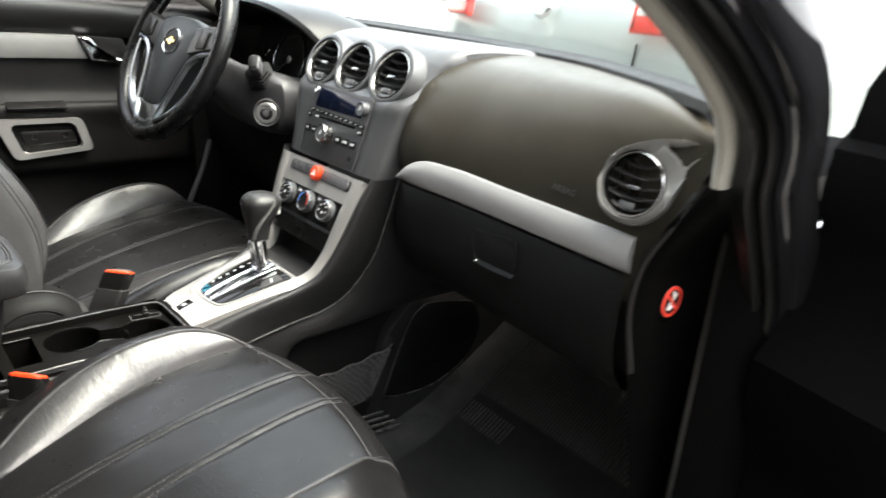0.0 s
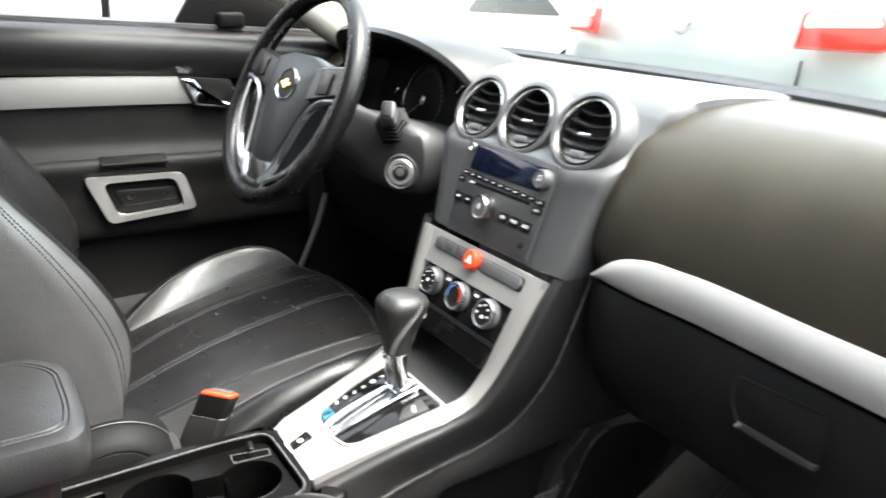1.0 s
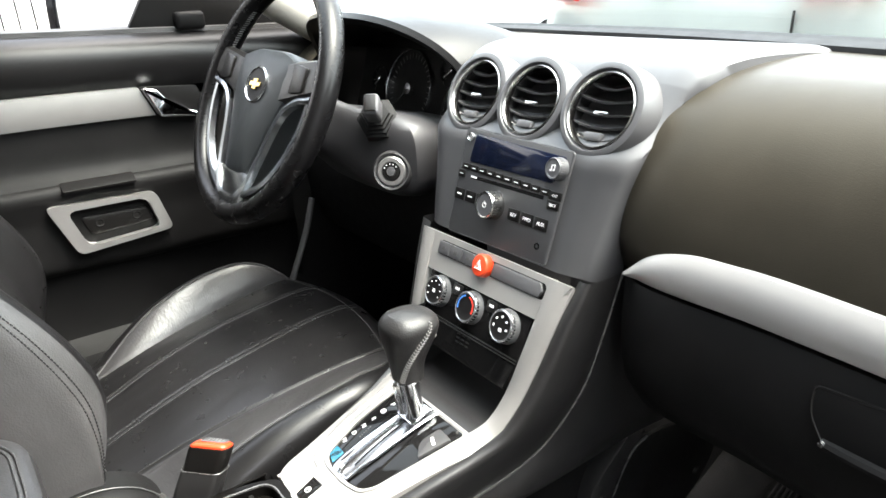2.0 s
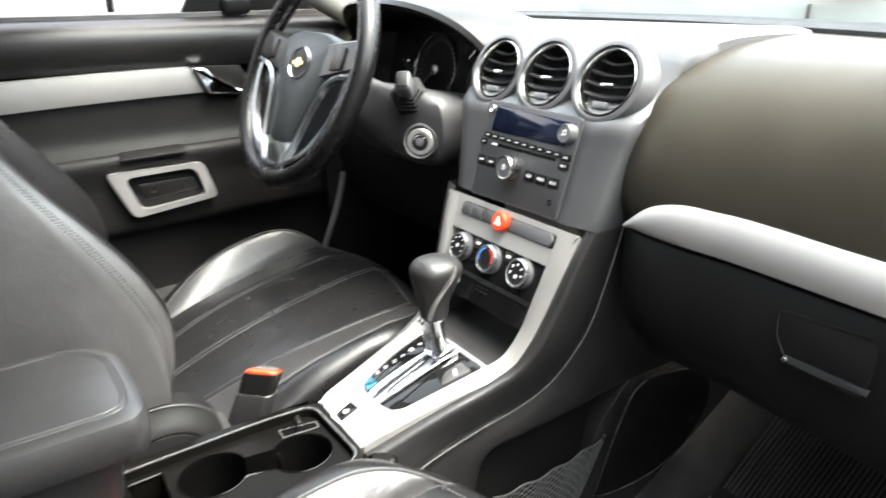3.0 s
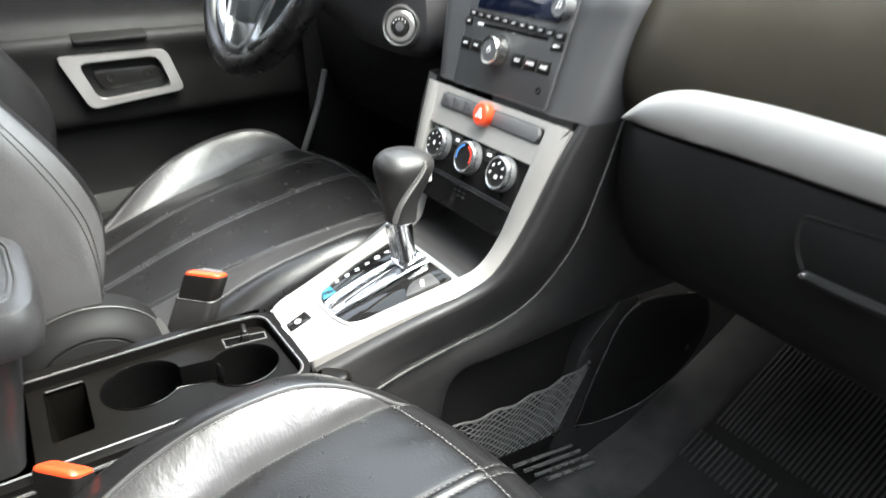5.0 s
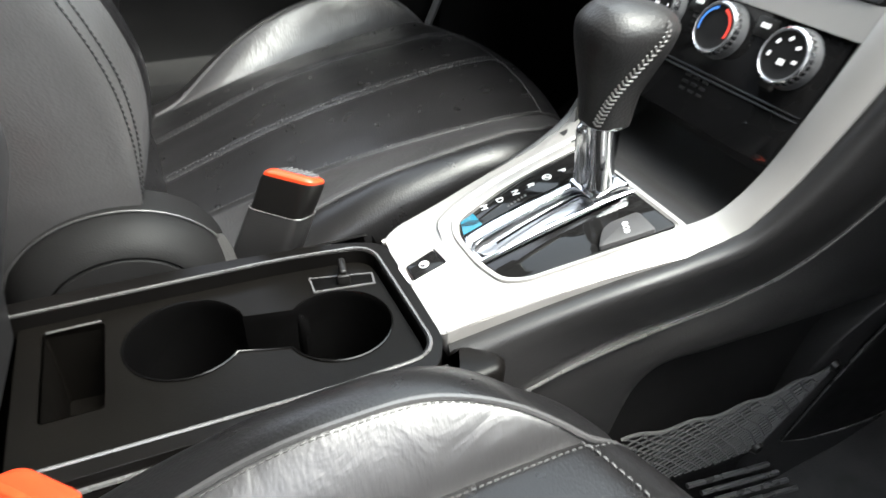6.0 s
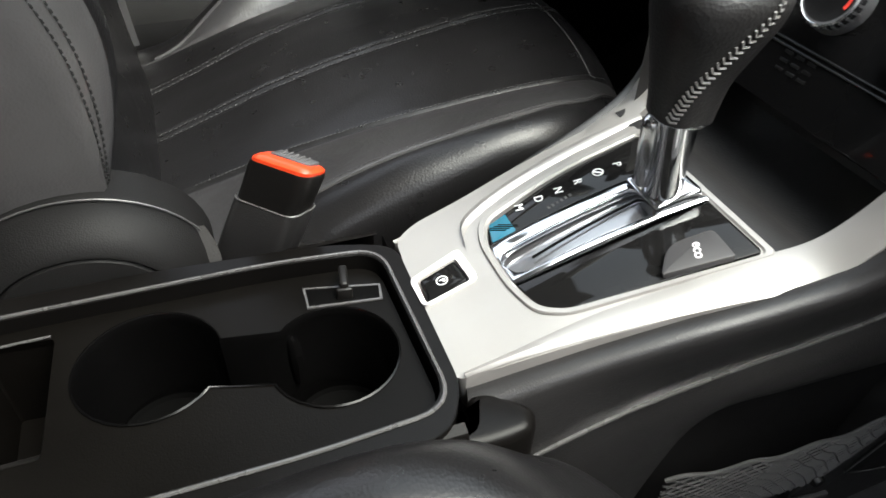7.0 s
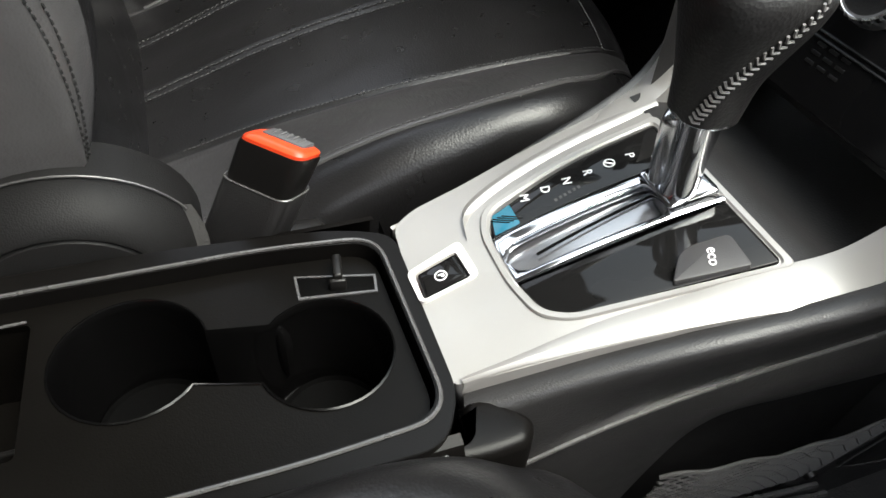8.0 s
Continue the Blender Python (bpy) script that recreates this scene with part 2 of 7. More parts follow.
def skin(bm, rows, closed=False, caps=False):
    """A surface through rows of equally many points."""
    vs = [[bm.verts.new(p) for p in r] for r in rows]
    n = len(vs[0])
    for a, b in zip(vs, vs[1:]):
        for j in range(n if closed else n - 1):
            q = [a[j], a[(j + 1) % n], b[(j + 1) % n], b[j]]
            try:
                bm.faces.new(q)
            except ValueError:
                pass
    if caps:
        bm.faces.new(vs[0])
        bm.faces.new(list(reversed(vs[-1])))
    return vs


def tube(bm, path, radius, seg=8, closed=False, flat=1.0):
    """A round rod along a path."""
    p = [Vector(q) for q in path]
    n = len(p)
    rows = []
    side = None
    for i in range(n):
        a = p[(i - 1) % n] if closed or i else p[i]
        b = p[(i + 1) % n] if closed or i < n - 1 else p[i]
        t = (b - a).normalized()
        if side is None:
            side = t.cross(Vector((0.13, 0.2, 1)))
        side = (side - t * side.dot(t)).normalized()
        up = t.cross(side)
        r = radius[i] if hasattr(radius, "__len__") else radius
        rows.append([p[i] + side * (r * math.cos(k * math.tau / seg)) + up * (r * flat * math.sin(k * math.tau / seg)) for k in range(seg)])
    if closed:
        rows.append(rows[0])
        vs = skin(bm, rows, True)
        bmesh.ops.remove_doubles(bm, verts=vs[0] + vs[-1], dist=1e-6)
    else:
        skin(bm, rows, True, True)


def lathe(bm, m, profile, n=40, cap0=False, cap1=False, sx=1.0, sy=1.0):
    """Turns (radius, height) points about the local z axis of m."""
    rows = [[m @ Vector((r * sx * math.cos(k * math.tau / n), r * sy * math.sin(k * math.tau / n), h)) for k in range(n)] for r, h in profile]
    vs = skin(bm, rows, True)
    if cap0:
        bm.faces.new(vs[0])
    if cap1:
        bm.faces.new(vs[-1])


def rbox(bm, m, sx, sy, sz, r=0.003, seg=3):
    """A box with rounded edges, centred on m."""
    got = bmesh.ops.create_cube(bm, size=1.0)
    vs = got["verts"]
    for v in vs:
        v.co = m @ Vector((v.co.x * sx, v.co.y * sy, v.co.z * sz))
    if r > 0:
        es = list({e for v in vs for e in v.link_edges})
        bmesh.ops.bevel(bm, geom=es, offset=r, segments=seg, affect="EDGES", profile=0.5, clamp_overlap=True)


def round_poly(pts, r, seg=5):
    """A polygon with rounded corners; r one radius or one for each corner."""
    out = []
    n = len(pts)
    for i in range(n):
        a, b, c = Vector(pts[i - 1]), Vector(pts[i]), Vector(pts[(i + 1) % n])
        rad = r[i] if hasattr(r, "__len__") else r
        d1, d2 = (a - b), (c - b)
        k = min(rad, 0.45 * d1.length, 0.45 * d2.length)
        p, q = b + d1.normalized() * k, b + d2.normalized() * k
        if k < 1e-5:
            out.append(tuple(b))
            continue
        for j in range(seg + 1):
            t = j / seg
            out.append(tuple(p * (1 - t) ** 2 + b * 2 * t * (1 - t) + q * t * t))
    return out


def slab(bm, m, outline, depth, bevel=0.001, crown=None, seg=2, base=0.0):
    """A plate of that outline on m's plane, standing depth proud, its upper rim rounded."""
    cx, cy = np.mean([p[0] for p in outline]), np.mean([p[1] for p in outline])
    area = sum(outline[i - 1][0] * p[1] - p[0] * outline[i - 1][1] for i, p in enumerate(outline))
    pts = list(outline) if area > 0 else list(reversed(outline))
    n = len(pts)

    def inset(d):
        res = []
        for i in range(n):
            a, b, c = Vector(pts[i - 1]), Vector(pts[i]), Vector(pts[(i + 1) % n])
            t = ((b - a).normalized() + (c - b).normalized()).normalized()
            res.append((b.x - t.y * d, b.y + t.x * d))
        return res
    rows = [[(x, y, base) for x, y in pts]]
    for j in range(seg + 1):
        a = j / seg * math.pi / 2
        rows.append([(x, y, base + depth - bevel + bevel * math.sin(a)) for x, y in inset(bevel * (1 - math.cos(a)))])
    rows = [[m @ Vector(p) for p in r] for r in rows]
    vs = skin(bm, rows, True)
    bm.faces.new(vs[-1])


def holed(bm, m, outline, holes, thick, lip=0.0):
    """A plate with holes through it, on m's plane."""
    edges = []
    for loop in [outline, *holes]:
        vs = [bm.verts.new((x, y, 0)) for x, y in loop]
        edges += [bm.edges.new((vs[i - 1], vs[i])) for i in range(len(vs))]
    got = bmesh.ops.triangle_fill(bm, use_beauty=True, use_dissolve=False, edges=edges, normal=(0, 0, 1))
    faces = [f for f in got["geom"] if isinstance(f, bmesh.types.BMFace)]
    ex = bmesh.ops.extrude_face_region(bm, geom=faces)
    low = {v for v in ex["geom"] if isinstance(v, bmesh.types.BMVert)}
    for v in low:
        v.co.z = -thick
    for v in {v for f in faces for v in f.verts} | low:
        v.co = m @ v.co


def letters(txt, size, m, material, parent, name="lettering", depth=0.0002):
    cu = bpy.data.curves.new(name, "FONT")
    cu.body, cu.size, cu.align_x, cu.align_y, cu.extrude = txt, size, "CENTER", "CENTER", depth
    tmp = new("text_source", cu)
    me = bpy.data.meshes.new_from_object(tmp.evaluated_get(bpy.context.evaluated_depsgraph_get()))
    bpy.data.objects.remove(tmp)
    me.transform(m)
    me.materials.clear()
    me.materials.append(material)
    ob = new(name, me)
    ob.parent = parent
    return ob


def stitches(bm, pts, normals, length=0.0045, gap=0.0018, r=0.0007):
    """Short threads lying along a line."""
    p = np.array(pts)
    s = np.concatenate(([0], np.cumsum(np.linalg.norm(np.diff(p, axis=0), axis=1))))
    q = np.array(normals)
    at = 0.0
    while at + length < s[-1]:
        a = Vector([np.interp(at, s, p[:, j]) for j in range(3)])
        b = Vector([np.interp(at + length, s, p[:, j]) for j in range(3)])
        n = Vector([np.interp(at + length / 2, s, q[:, j]) for j in range(3)]).normalized()
        d = (b - a).normalized()
        w = d.cross(n) * r
        h = n * r
        v = [bm.verts.new(c) for c in (a - w * 0.5 - h, a + w * 0.5 - h, b + w * 0.5 - h, b - w * 0.5 - h, a + d * r - w + h * 0.6, a + d * r + w + h * 0.6, b - d * r + w + h * 0.6, b - d * r - w + h * 0.6)]
        for f in ((4, 5, 6, 7), (0, 1, 5, 4), (1, 2, 6, 5), (2, 3, 7, 6), (3, 0, 4, 7)):
            bm.faces.new([v[i] for i in f])
        at += length + gap

# ---- setting: ground, yard, car shell ----
GROUND_Z, FLOOR_Z = -0.32, 0.09


def structure(name, bm, material, label, category, sharp=35.0):
    return tagged(part(name, bm, material, None, sharp=sharp), label, category, kind="structure")


bm = bmesh.new()
skin(bm, [[(x, y, GROUND_Z) for x in np.linspace(-60, 60, 13)] for y in np.linspace(-60, 60, 13)])
structure("ground", bm, CONCRETE, "grey worn concrete yard floor", "ground")
# unseen wall, added to hold back light from the open door side
bm = bmesh.new()
rbox(bm, pose(5.0, -1.5, 1.6), 0.2, 8.0, 4.0, 0)
structure("added_wall_east", bm, WALL_DARK, "unseen dark wall added to cut light on the passenger side", "wall")
bm = bmesh.new()
rbox(bm, pose(0, 9.2, 1.6), 26, 0.2, 4.2, 0)
structure("wall_north", bm, WALL_PAINT, "tall white painted yard wall", "wall")
bm = bmesh.new()
rbox(bm, pose(-10.5, 1.0, 1.6), 0.2, 18, 4.2, 0)
structure("wall_west", bm, WALL_PAINT, "white painted yard wall behind the gate", "wall")

# added wall out of view, darkening the light from behind
bm = bmesh.new()
rbox(bm, pose(0.0, -4.5, 2.7), 22, 0.2, 6.2, 0)
structure("added_wall_south", bm, WALL_DARK, "tall unseen wall added behind the car to cut light", "wall")

# floor pan and toe board, one carpeted sheet
bm = bmesh.new()
rows = []
for y, z in spline([(-1.3, FLOOR_Z), (-0.4, FLOOR_Z), (0.42, FLOOR_Z), (0.56, 0.115), (0.70, 0.19), (0.85, 0.30), (0.95, 0.46), (0.98, 0.72)], 40):
    rows.append([(x, y, z + 0.004 * math.sin(37 * x) * math.sin(29 * y)) for x in np.linspace(-0.74, 0.72, 50)])
skin(bm, rows)
structure("floor", bm, CARPET, "black carpeted car floor and toe board", "floor")


def wall_slab(name, outline, x, thick, material, label, category):
    b = bmesh.new()
    m = Matrix(((0, 0, 1, x), (1, 0, 0, 0), (0, 1, 0, 0), (0, 0, 0, 1)))
    slab(b, m, outline, thick, 0.004)
    return structure(name, b, material, label, category)


# roof, rear and side shells; rear and sides are unseen, closed to block light
bm = bmesh.new()
rows = []
for y in np.linspace(-1.45, 0.12, 14):
    rows.append([(x, y, 1.235 - 0.12 * (x / 0.68) ** 4 - 0.06 * max(0, (y + 0.2) / 0.32) ** 2) for x in np.linspace(-0.68, 0.68, 21)])
skin(bm, rows)
skin(bm, [[(p[0] * 1.04, p[1], p[2] + 0.05) for p in r] for r in rows])
structure("ceiling", bm, HEADLINER, "light grey fabric headliner of the car", "ceiling")
bm = bmesh.new()
rbox(bm, pose(0, -1.5, 0.62), 1.5, 0.08, 1.24, 0.02)
structure("added_wall_rear", bm, PLASTIC, "unseen panel added to block light from the cabin rear", "wall")
wall_slab("added_wall_side", [(-1.5, 0.05), (-0.52, 0.05), (-0.60, 1.14), (-1.5, 1.14)], 0.70, 0.05, PLASTIC, "unseen rear side panel added to block window light", "wall")
wall_slab("added_wall_side", [(-1.5, 0.05), (-0.50, 0.05), (-0.60, 1.14), (-1.5, 1.14)], -0.76, 0.05, PLASTIC, "unseen rear side panel added to block window light", "wall")
for sx in (-1, 1):
    bm = bmesh.new()
    tube(bm, [(sx * 0.715, -0.55, 0.05), (sx * 0.715, -0.55, 0.8), (sx * 0.66, -0.58, 1.18)], 0.05, 10)
    structure("pillar", bm, PLASTIC, "dark middle pillar of the cabin", "pillar")
# rocker under the open passenger door
bm = bmesh.new()
skin(bm, [[(x, y, z) for x, z in ((0.62, 0.09), (0.64, 0.125), (0.68, 0.135), (0.72, 0.13), (0.75, 0.10), (0.76, 0.0), (0.74, -0.14), (0.6, -0.16))] for y in np.linspace(-0.6, 0.70, 20)])
structure("door_sill", bm, SHADE_BLACK, "black door sill beside the passenger footwell", "door sill")

# windscreen base (cowl), windscreen, front pillars
COWL = [(-0.72, 0.62), (-0.6, 0.70), (-0.45, 0.76), (-0.2, 0.755), (0.0, 0.735), (0.17, 0.70), (0.34, 0.648), (0.46, 0.58), (0.56, 0.515), (0.63, 0.46)]


def cowl(x):
    return float(curve_at(COWL, x))


bm = bmesh.new()
xs = np.linspace(-0.70, 0.63, 50)
skin(bm, [[(x, cowl(x) + dy, z) for x in xs] for dy, z in ((-0.004, 0.796), (0.0, 0.806), (0.03, 0.812), (0.05, 0.80), (0.10, 0.77))])
structure("trim", bm, PLASTIC_DARK, "black strip at the foot of the windscreen", "trim")
bm = bmesh.new()
for k, dy in ((0, 0.0), (1, 0.004)):
    skin(bm, [[(x * (1 - 0.12 * t), (cowl(x) + 0.025) * (1 - t) + (0.10 - 0.10 * (x / 0.7) ** 2) * t + 0.05 * math.sin(t * math.pi) + dy, 0.803 * (1 - t) + 1.19 * t) for x in np.linspace(-0.68, 0.62, 26)] for t in np.linspace(0, 1, 12)])
glass = part("pane", bm, PANE, thing("window_1", "clear laminated windscreen above the dashboard", "windscreen", kind="structure"))
glass.visible_shadow = False

# right front pillar: pale inner trim, then the black painted door frame with its seals
PIL = [(0.655, 0.436, 0.735), (0.658, 0.428, 0.77), (0.658, 0.412, 0.80), (0.656, 0.388, 0.822), (0.652, 0.352, 0.850), (0.645, 0.302, 0.882), (0.62, 0.18, 0.955), (0.59, 0.0, 1.06), (0.56, -0.1, 1.13)]
pil = spline(PIL, 40)


def ribbon(bm, path, prof):
    """Sweeps a small profile of (sideways x, along-normal) offsets along a path lying near a plane of constant x."""
    rows = []
    for i, p in enumerate(path):
        t = Vector(path[min(i + 1, len(path) - 1)]) - Vector(path[max(i - 1, 0)])
        t.x = 0
        t.normalize()
        n = Vector((0, -t.z, t.y))
        if n.y < 0:
            n = -n
        rows.append([Vector(p) + Vector((a, 0, 0)) + n * b for a, b in prof])
    skin(bm, rows)


bm = bmesh.new()
ribbon(bm, pil, [(-0.008, 0.050), (-0.004, 0.014), (-0.001, 0.004), (0.004, 0.0), (0.011, 0.0), (0.015, 0.004), (0.0165, 0.014)])
tagged(part("pillar_trim", bm, BEIGE), "pale beige plastic front pillar trim", "pillar trim", kind="structure")
long_pil = spline([(0.653, 0.545, 0.45), (0.654, 0.515, 0.60), (0.655, 0.462, 0.69)] + PIL, 70)
bm = bmesh.new()
ribbon(bm, long_pil, [(0.0165, 0.014), (0.0193, 0.006), (0.0241, 0.004), (0.0305, 0.002), (0.0353, 0.000), (0.0385, 0.003), (0.0401, 0.010), (0.0405, 0.020)])
tagged(part("door_seal", bm, SEAL_BLACK), "black rubber door seal along the pillar", "door seal", kind="structure")
bm = bmesh.new()
ribbon(bm, long_pil, [(0.0417, 0.020), (0.0441, 0.008), (0.0473, 0.005), (0.0509, 0.006), (0.0529, 0.012), (0.0537, 0.020)])
tagged(part("door_seal", bm, SEAL_BLACK), "black rubber door seal along the pillar", "door seal", kind="structure")
bm = bmesh.new()
ribbon(bm, long_pil, [(0.0541, 0.024), (0.0553, 0.014), (0.0568, 0.012), (0.0582, 0.014), (0.0594, 0.022), (0.0620, 0.024), (0.0665, 0.024), (0.0700, 0.028), (0.0712, 0.036), (0.0715, 0.060), (0.0630, 0.080)])
jamb = [[(x, y, z) for x, y in ((0.655, 0.500), (0.672, 0.505), (0.69, 0.515), (0.705, 0.530), (0.715, 0.56), (0.72, 0.60), (0.72, 0.66))] for z in np.linspace(0.0, 0.70, 20)]
tagged(part("door_frame", bm, BODY_BLACK), "black painted door frame at the hinge side", "door frame", kind="structure")
# jamb in the darkened black, doorway shade painted in
bm = bmesh.new()
skin(bm, jamb)
tagged(part("door_frame", bm, SHADE_BLACK), "black door jamb behind the dashboard end", "door frame", kind="structure")
# left front pillar seen past the wheel
bm = bmesh.new()
pl = spline([(-0.655, 0.62, 0.80), (-0.64, 0.50, 0.87), (-0.62, 0.30, 1.0), (-0.58, 0.05, 1.16)], 24)
tube(bm, pl, 0.038, 12)
tagged(part("pillar_trim", bm, BEIGE), "pale beige plastic front pillar trim", "pillar trim", kind="structure")

# ---- cars and gate outside ----


def car_wheel(parent, x, y, z, axis):
    m = plane_at((x, y, z), (0, 0, 1), Vector((0, 0, 1)).cross(Vector(axis)))
    tyre = bmesh.new()
    lathe(tyre, m, [(0.20, -0.09), (0.27, -0.10), (0.305, -0.08), (0.315, 0), (0.305, 0.08), (0.27, 0.10), (0.20, 0.09)], 36)
    w = part("wheel", tyre, RUBBER, parent)
    rim = bmesh.new()
    lathe(rim, m, [(0.20, 0.09), (0.19, 0.07), (0.17, 0.05), (0.06, 0.06), (0.05, 0.08), (0.0, 0.085)], 36)
    part("rim", rim, SATIN_CHROME, w)


def hatch_rear(loc, rz, paint, label):
    """A hatchback standing with its tail towards the windscreen; local y points to its nose."""
    m = pose(*loc, 0, 0, rz)
    car = thing("car", label, "car", "parked cars")
    b = bmesh.new()
    prof = spline([(0.02, 0.30), (-0.03, 0.36), (-0.05, 0.50), (-0.02, 0.58), (0.0, 0.62), (0.02, 0.80), (0.06, 0.96), (0.12, 1.04), (0.30, 1.30), (0.42, 1.44), (0.6, 1.47), (1.6, 1.46), (2.3, 1.05), (3.2, 0.85), (3.55, 0.65), (3.6, 0.35)], 60)
    rows = []
    prof = [(y, z * 1.16 + 0.02) for y, z in prof]
    for y, z in prof:
        w = 0.86 - 0.20 * max(0, (z - 1.12) / 0.5) ** 1.3
        rows.append([m @ Vector((w * s, y + 0.10 * abs(s) ** 4 * (1 if y < 1 else -1), z - 0.03 * abs(s) ** 6)) for s in np.linspace(-1, 1, 25)])
    skin(b, rows)
    for s in (-1, 1):
        side = [[r[0 if s < 0 else -1], r[0 if s < 0 else -1] * 1] for r in rows]
        skin(b, [[p, Vector((p.x, p.y, loc[2] + 0.3))] for p, _ in side])
    part("body", b, paint, car, sharp=50)
    for s in (-1, 1):
        b = bmesh.new()
        t = plane_at(m @ Vector((s * 0.625, 0.036, 1.145)), (0, 0.20, 1), m.to_3x3() @ Vector((1, 0.35 * s, 0)))
        slab(b, t, round_poly([(-0.15 * s, -0.065), (0.15 * s, -0.065), (0.17 * s, 0.02), (0.10 * s, 0.075), (-0.14 * s, 0.065)], [0.01, 0.06, 0.08, 0.06, 0.02]), 0.035, 0.02)
        lampob = part("tail_lamp", b, LAMP_RED, car, "red tail lamp with a clear band")
        b = bmesh.new()
        slab(b, t, round_poly([(-0.125 * s, 0.004), (0.12 * s, 0.014), (0.09 * s, 0.062), (-0.118 * s, 0.054)], 0.018), 0.005, 0.002, base=0.034)
        part("lens", b, LAMP_CLEAR, lampob)
    b = bmesh.new()
    slab(b, plane_at(m @ Vector((0, 0.235, 1.40)), (0, 0.55, 1), m.to_3x3() @ Vector((1, 0, 0))), round_poly([(-0.55, -0.14), (0.55, -0.14), (0.46, 0.16), (-0.46, 0.16)], 0.05), 0.01, 0.004)
    part("rear_window", b, CAR_GLASS, car)
    b = bmesh.new()
    lathe(b, plane_at(m @ Vector((-0.05, 0.026, 1.155)), (0, 0.2, 1), m.to_3x3() @ Vector((1, 0, 0))), [(0.0, 0.02), (0.04, 0.018), (0.052, 0.008), (0.055, 0)], 24)
    part("badge", b, SATIN_CHROME, car)
    b = bmesh.new()
    rbox(b, m @ pose(0.495, 0.014, 0.86, -6), 0.006, 0.012, 0.36, 0.002)
    part("seam", b, PLASTIC_DARK, car)
    b = bmesh.new()
    tube(b, [m @ Vector((x, -0.048, 0.66 - 0.02 * abs(x))) for x in np.linspace(-0.72, 0.72, 20)], 0.014, 6)
    part("bumper_strip", b, PLASTIC_DARK, car)
    for s in (-1, 1):
        b = bmesh.new()
        lathe(b, plane_at(m @ Vector((s * 0.862, 0.52, 0.60)), (0, 0, 1), Vector((0, 0, 1)).cross(m.to_3x3() @ Vector((s, 0, 0)))), [(0.0, 0.004), (0.38, 0.006), (0.395, 0.012), (0.405, 0.0)], 40)
        part("wheel_arch", b, SHROUD, car)
        car_wheel(car, *(m @ Vector((s * 0.80, 0.52, 0.315))), m.to_3x3() @ Vector((s, 0, 0)))
    return car


def pickup_side(loc, rz, material, label):
    """A car standing sideways: flank, wheel arches, wheels, glass."""
    m = pose(*loc, 0, 0, rz)
    car = thing("car", label, "car", "parked cars")
    b = bmesh.new()
    prof = spline([(-2.0, 0.45), (-2.05, 0.7), (-1.95, 0.95), (-1.2, 1.02), (-0.7, 1.45), (0.6, 1.5), (1.3, 1.05), (1.95, 0.9), (2.05, 0.6), (2.0, 0.35)], 60)
    rows = [[m @ Vector((y, 0.78 * s - 0.1 * s * max(0, z - 0.95), z - 0.02 * s * s)) for s in np.linspace(-1, 1, 17)] for y, z in prof]
    skin(b, rows)
    for e in (0, -1):
        q = [r[e] for r in rows]
        skin(b, [[p, Vector((p.x, p.y, loc[2] + 0.3))] for p in q])
    part("body", b, material, car, sharp=50)
    for xw in (-1.25, 1.25):
        for s in (-1, 1):
            b = bmesh.new()
            lathe(b, plane_at(m @ Vector((xw, s * 0.775, 0.33)), (0, 0, 1), Vector((0, 0, 1)).cross(m.to_3x3() @ Vector((0, s, 0)))), [(0.0, 0.004), (0.36, 0.006), (0.375, 0.012), (0.385, 0.0)], 40)
            part("wheel_arch", b, PLASTIC_DARK, car)
            car_wheel(car, *(m @ Vector((xw, s * 0.76, 0.315))), m.to_3x3() @ Vector((0, s, 0)))
    for s in (-1, 1):
        b = bmesh.new()
        slab(b, plane_at(m @ Vector((0, s * 0.735, 1.2)), (0, -0.12 * s, 1), m.to_3x3() @ Vector((-s, 0, 0))), round_poly([(-0.9, -0.14), (0.95, -0.14), (0.5, 0.2), (-0.6, 0.2)], 0.05), 0.012, 0.004)
        part("side_window", b, CAR_GLASS, car)
    return car


hatch_rear((-1.335, 2.47, GROUND_Z), 0.0, CAR_WHITE_SHADED, "white hatchback in shaded paint, parked tail-on beyond the windscreen")
pickup_side((-7.2, 6.9, GROUND_Z), 4.0, CAR_WHITE, "white car parked sideways beyond the windscreen")
pickup_side((-4.8, 1.55, GROUND_Z), 0.0, CAR_DARK, "dark car parked beside the driver's door")

# white bar gate past the driver's window
gate = thing("gate", "white painted bar gate by the yard wall", "gate")
b = bmesh.new()
tube(b, [(-8.0, -3.5, 0.0), (-8.0, 3.5, 0.0)], 0.03, 6)
tube(b, [(-8.0, -3.5, 1.9), (-8.0, 3.5, 1.9)], 0.03, 6)
part("rail", b, PLASTIC_DARK, gate)
bar_mesh = bmesh.new()
tube(bar_mesh, [(0, 0, GROUND_Z), (0, 0, 1.95)], 0.012, 6)
first = part("bar", bar_mesh, PLASTIC_DARK, gate)
first.location = (-8.0, -3.4, 0)
for k in range(1, 46):
    o = new("bar", first.data)
    o.parent, o.location = gate, (-8.0, -3.4 + 0.15 * k, 0)

# ---- dashboard ----
dash = thing("dashboard", "black soft-skinned car dashboard with silver trim", "dashboard")


def front_y(x):
    return float(curve_at([(-0.72, 0.49), (-0.5, 0.505), (-0.2, 0.505), (0.0, 0.51), (0.10, 0.49), (0.156, 0.468), (0.30, 0.458), (0.45, 0.446), (0.595, 0.434), (0.68, 0.428)], x))


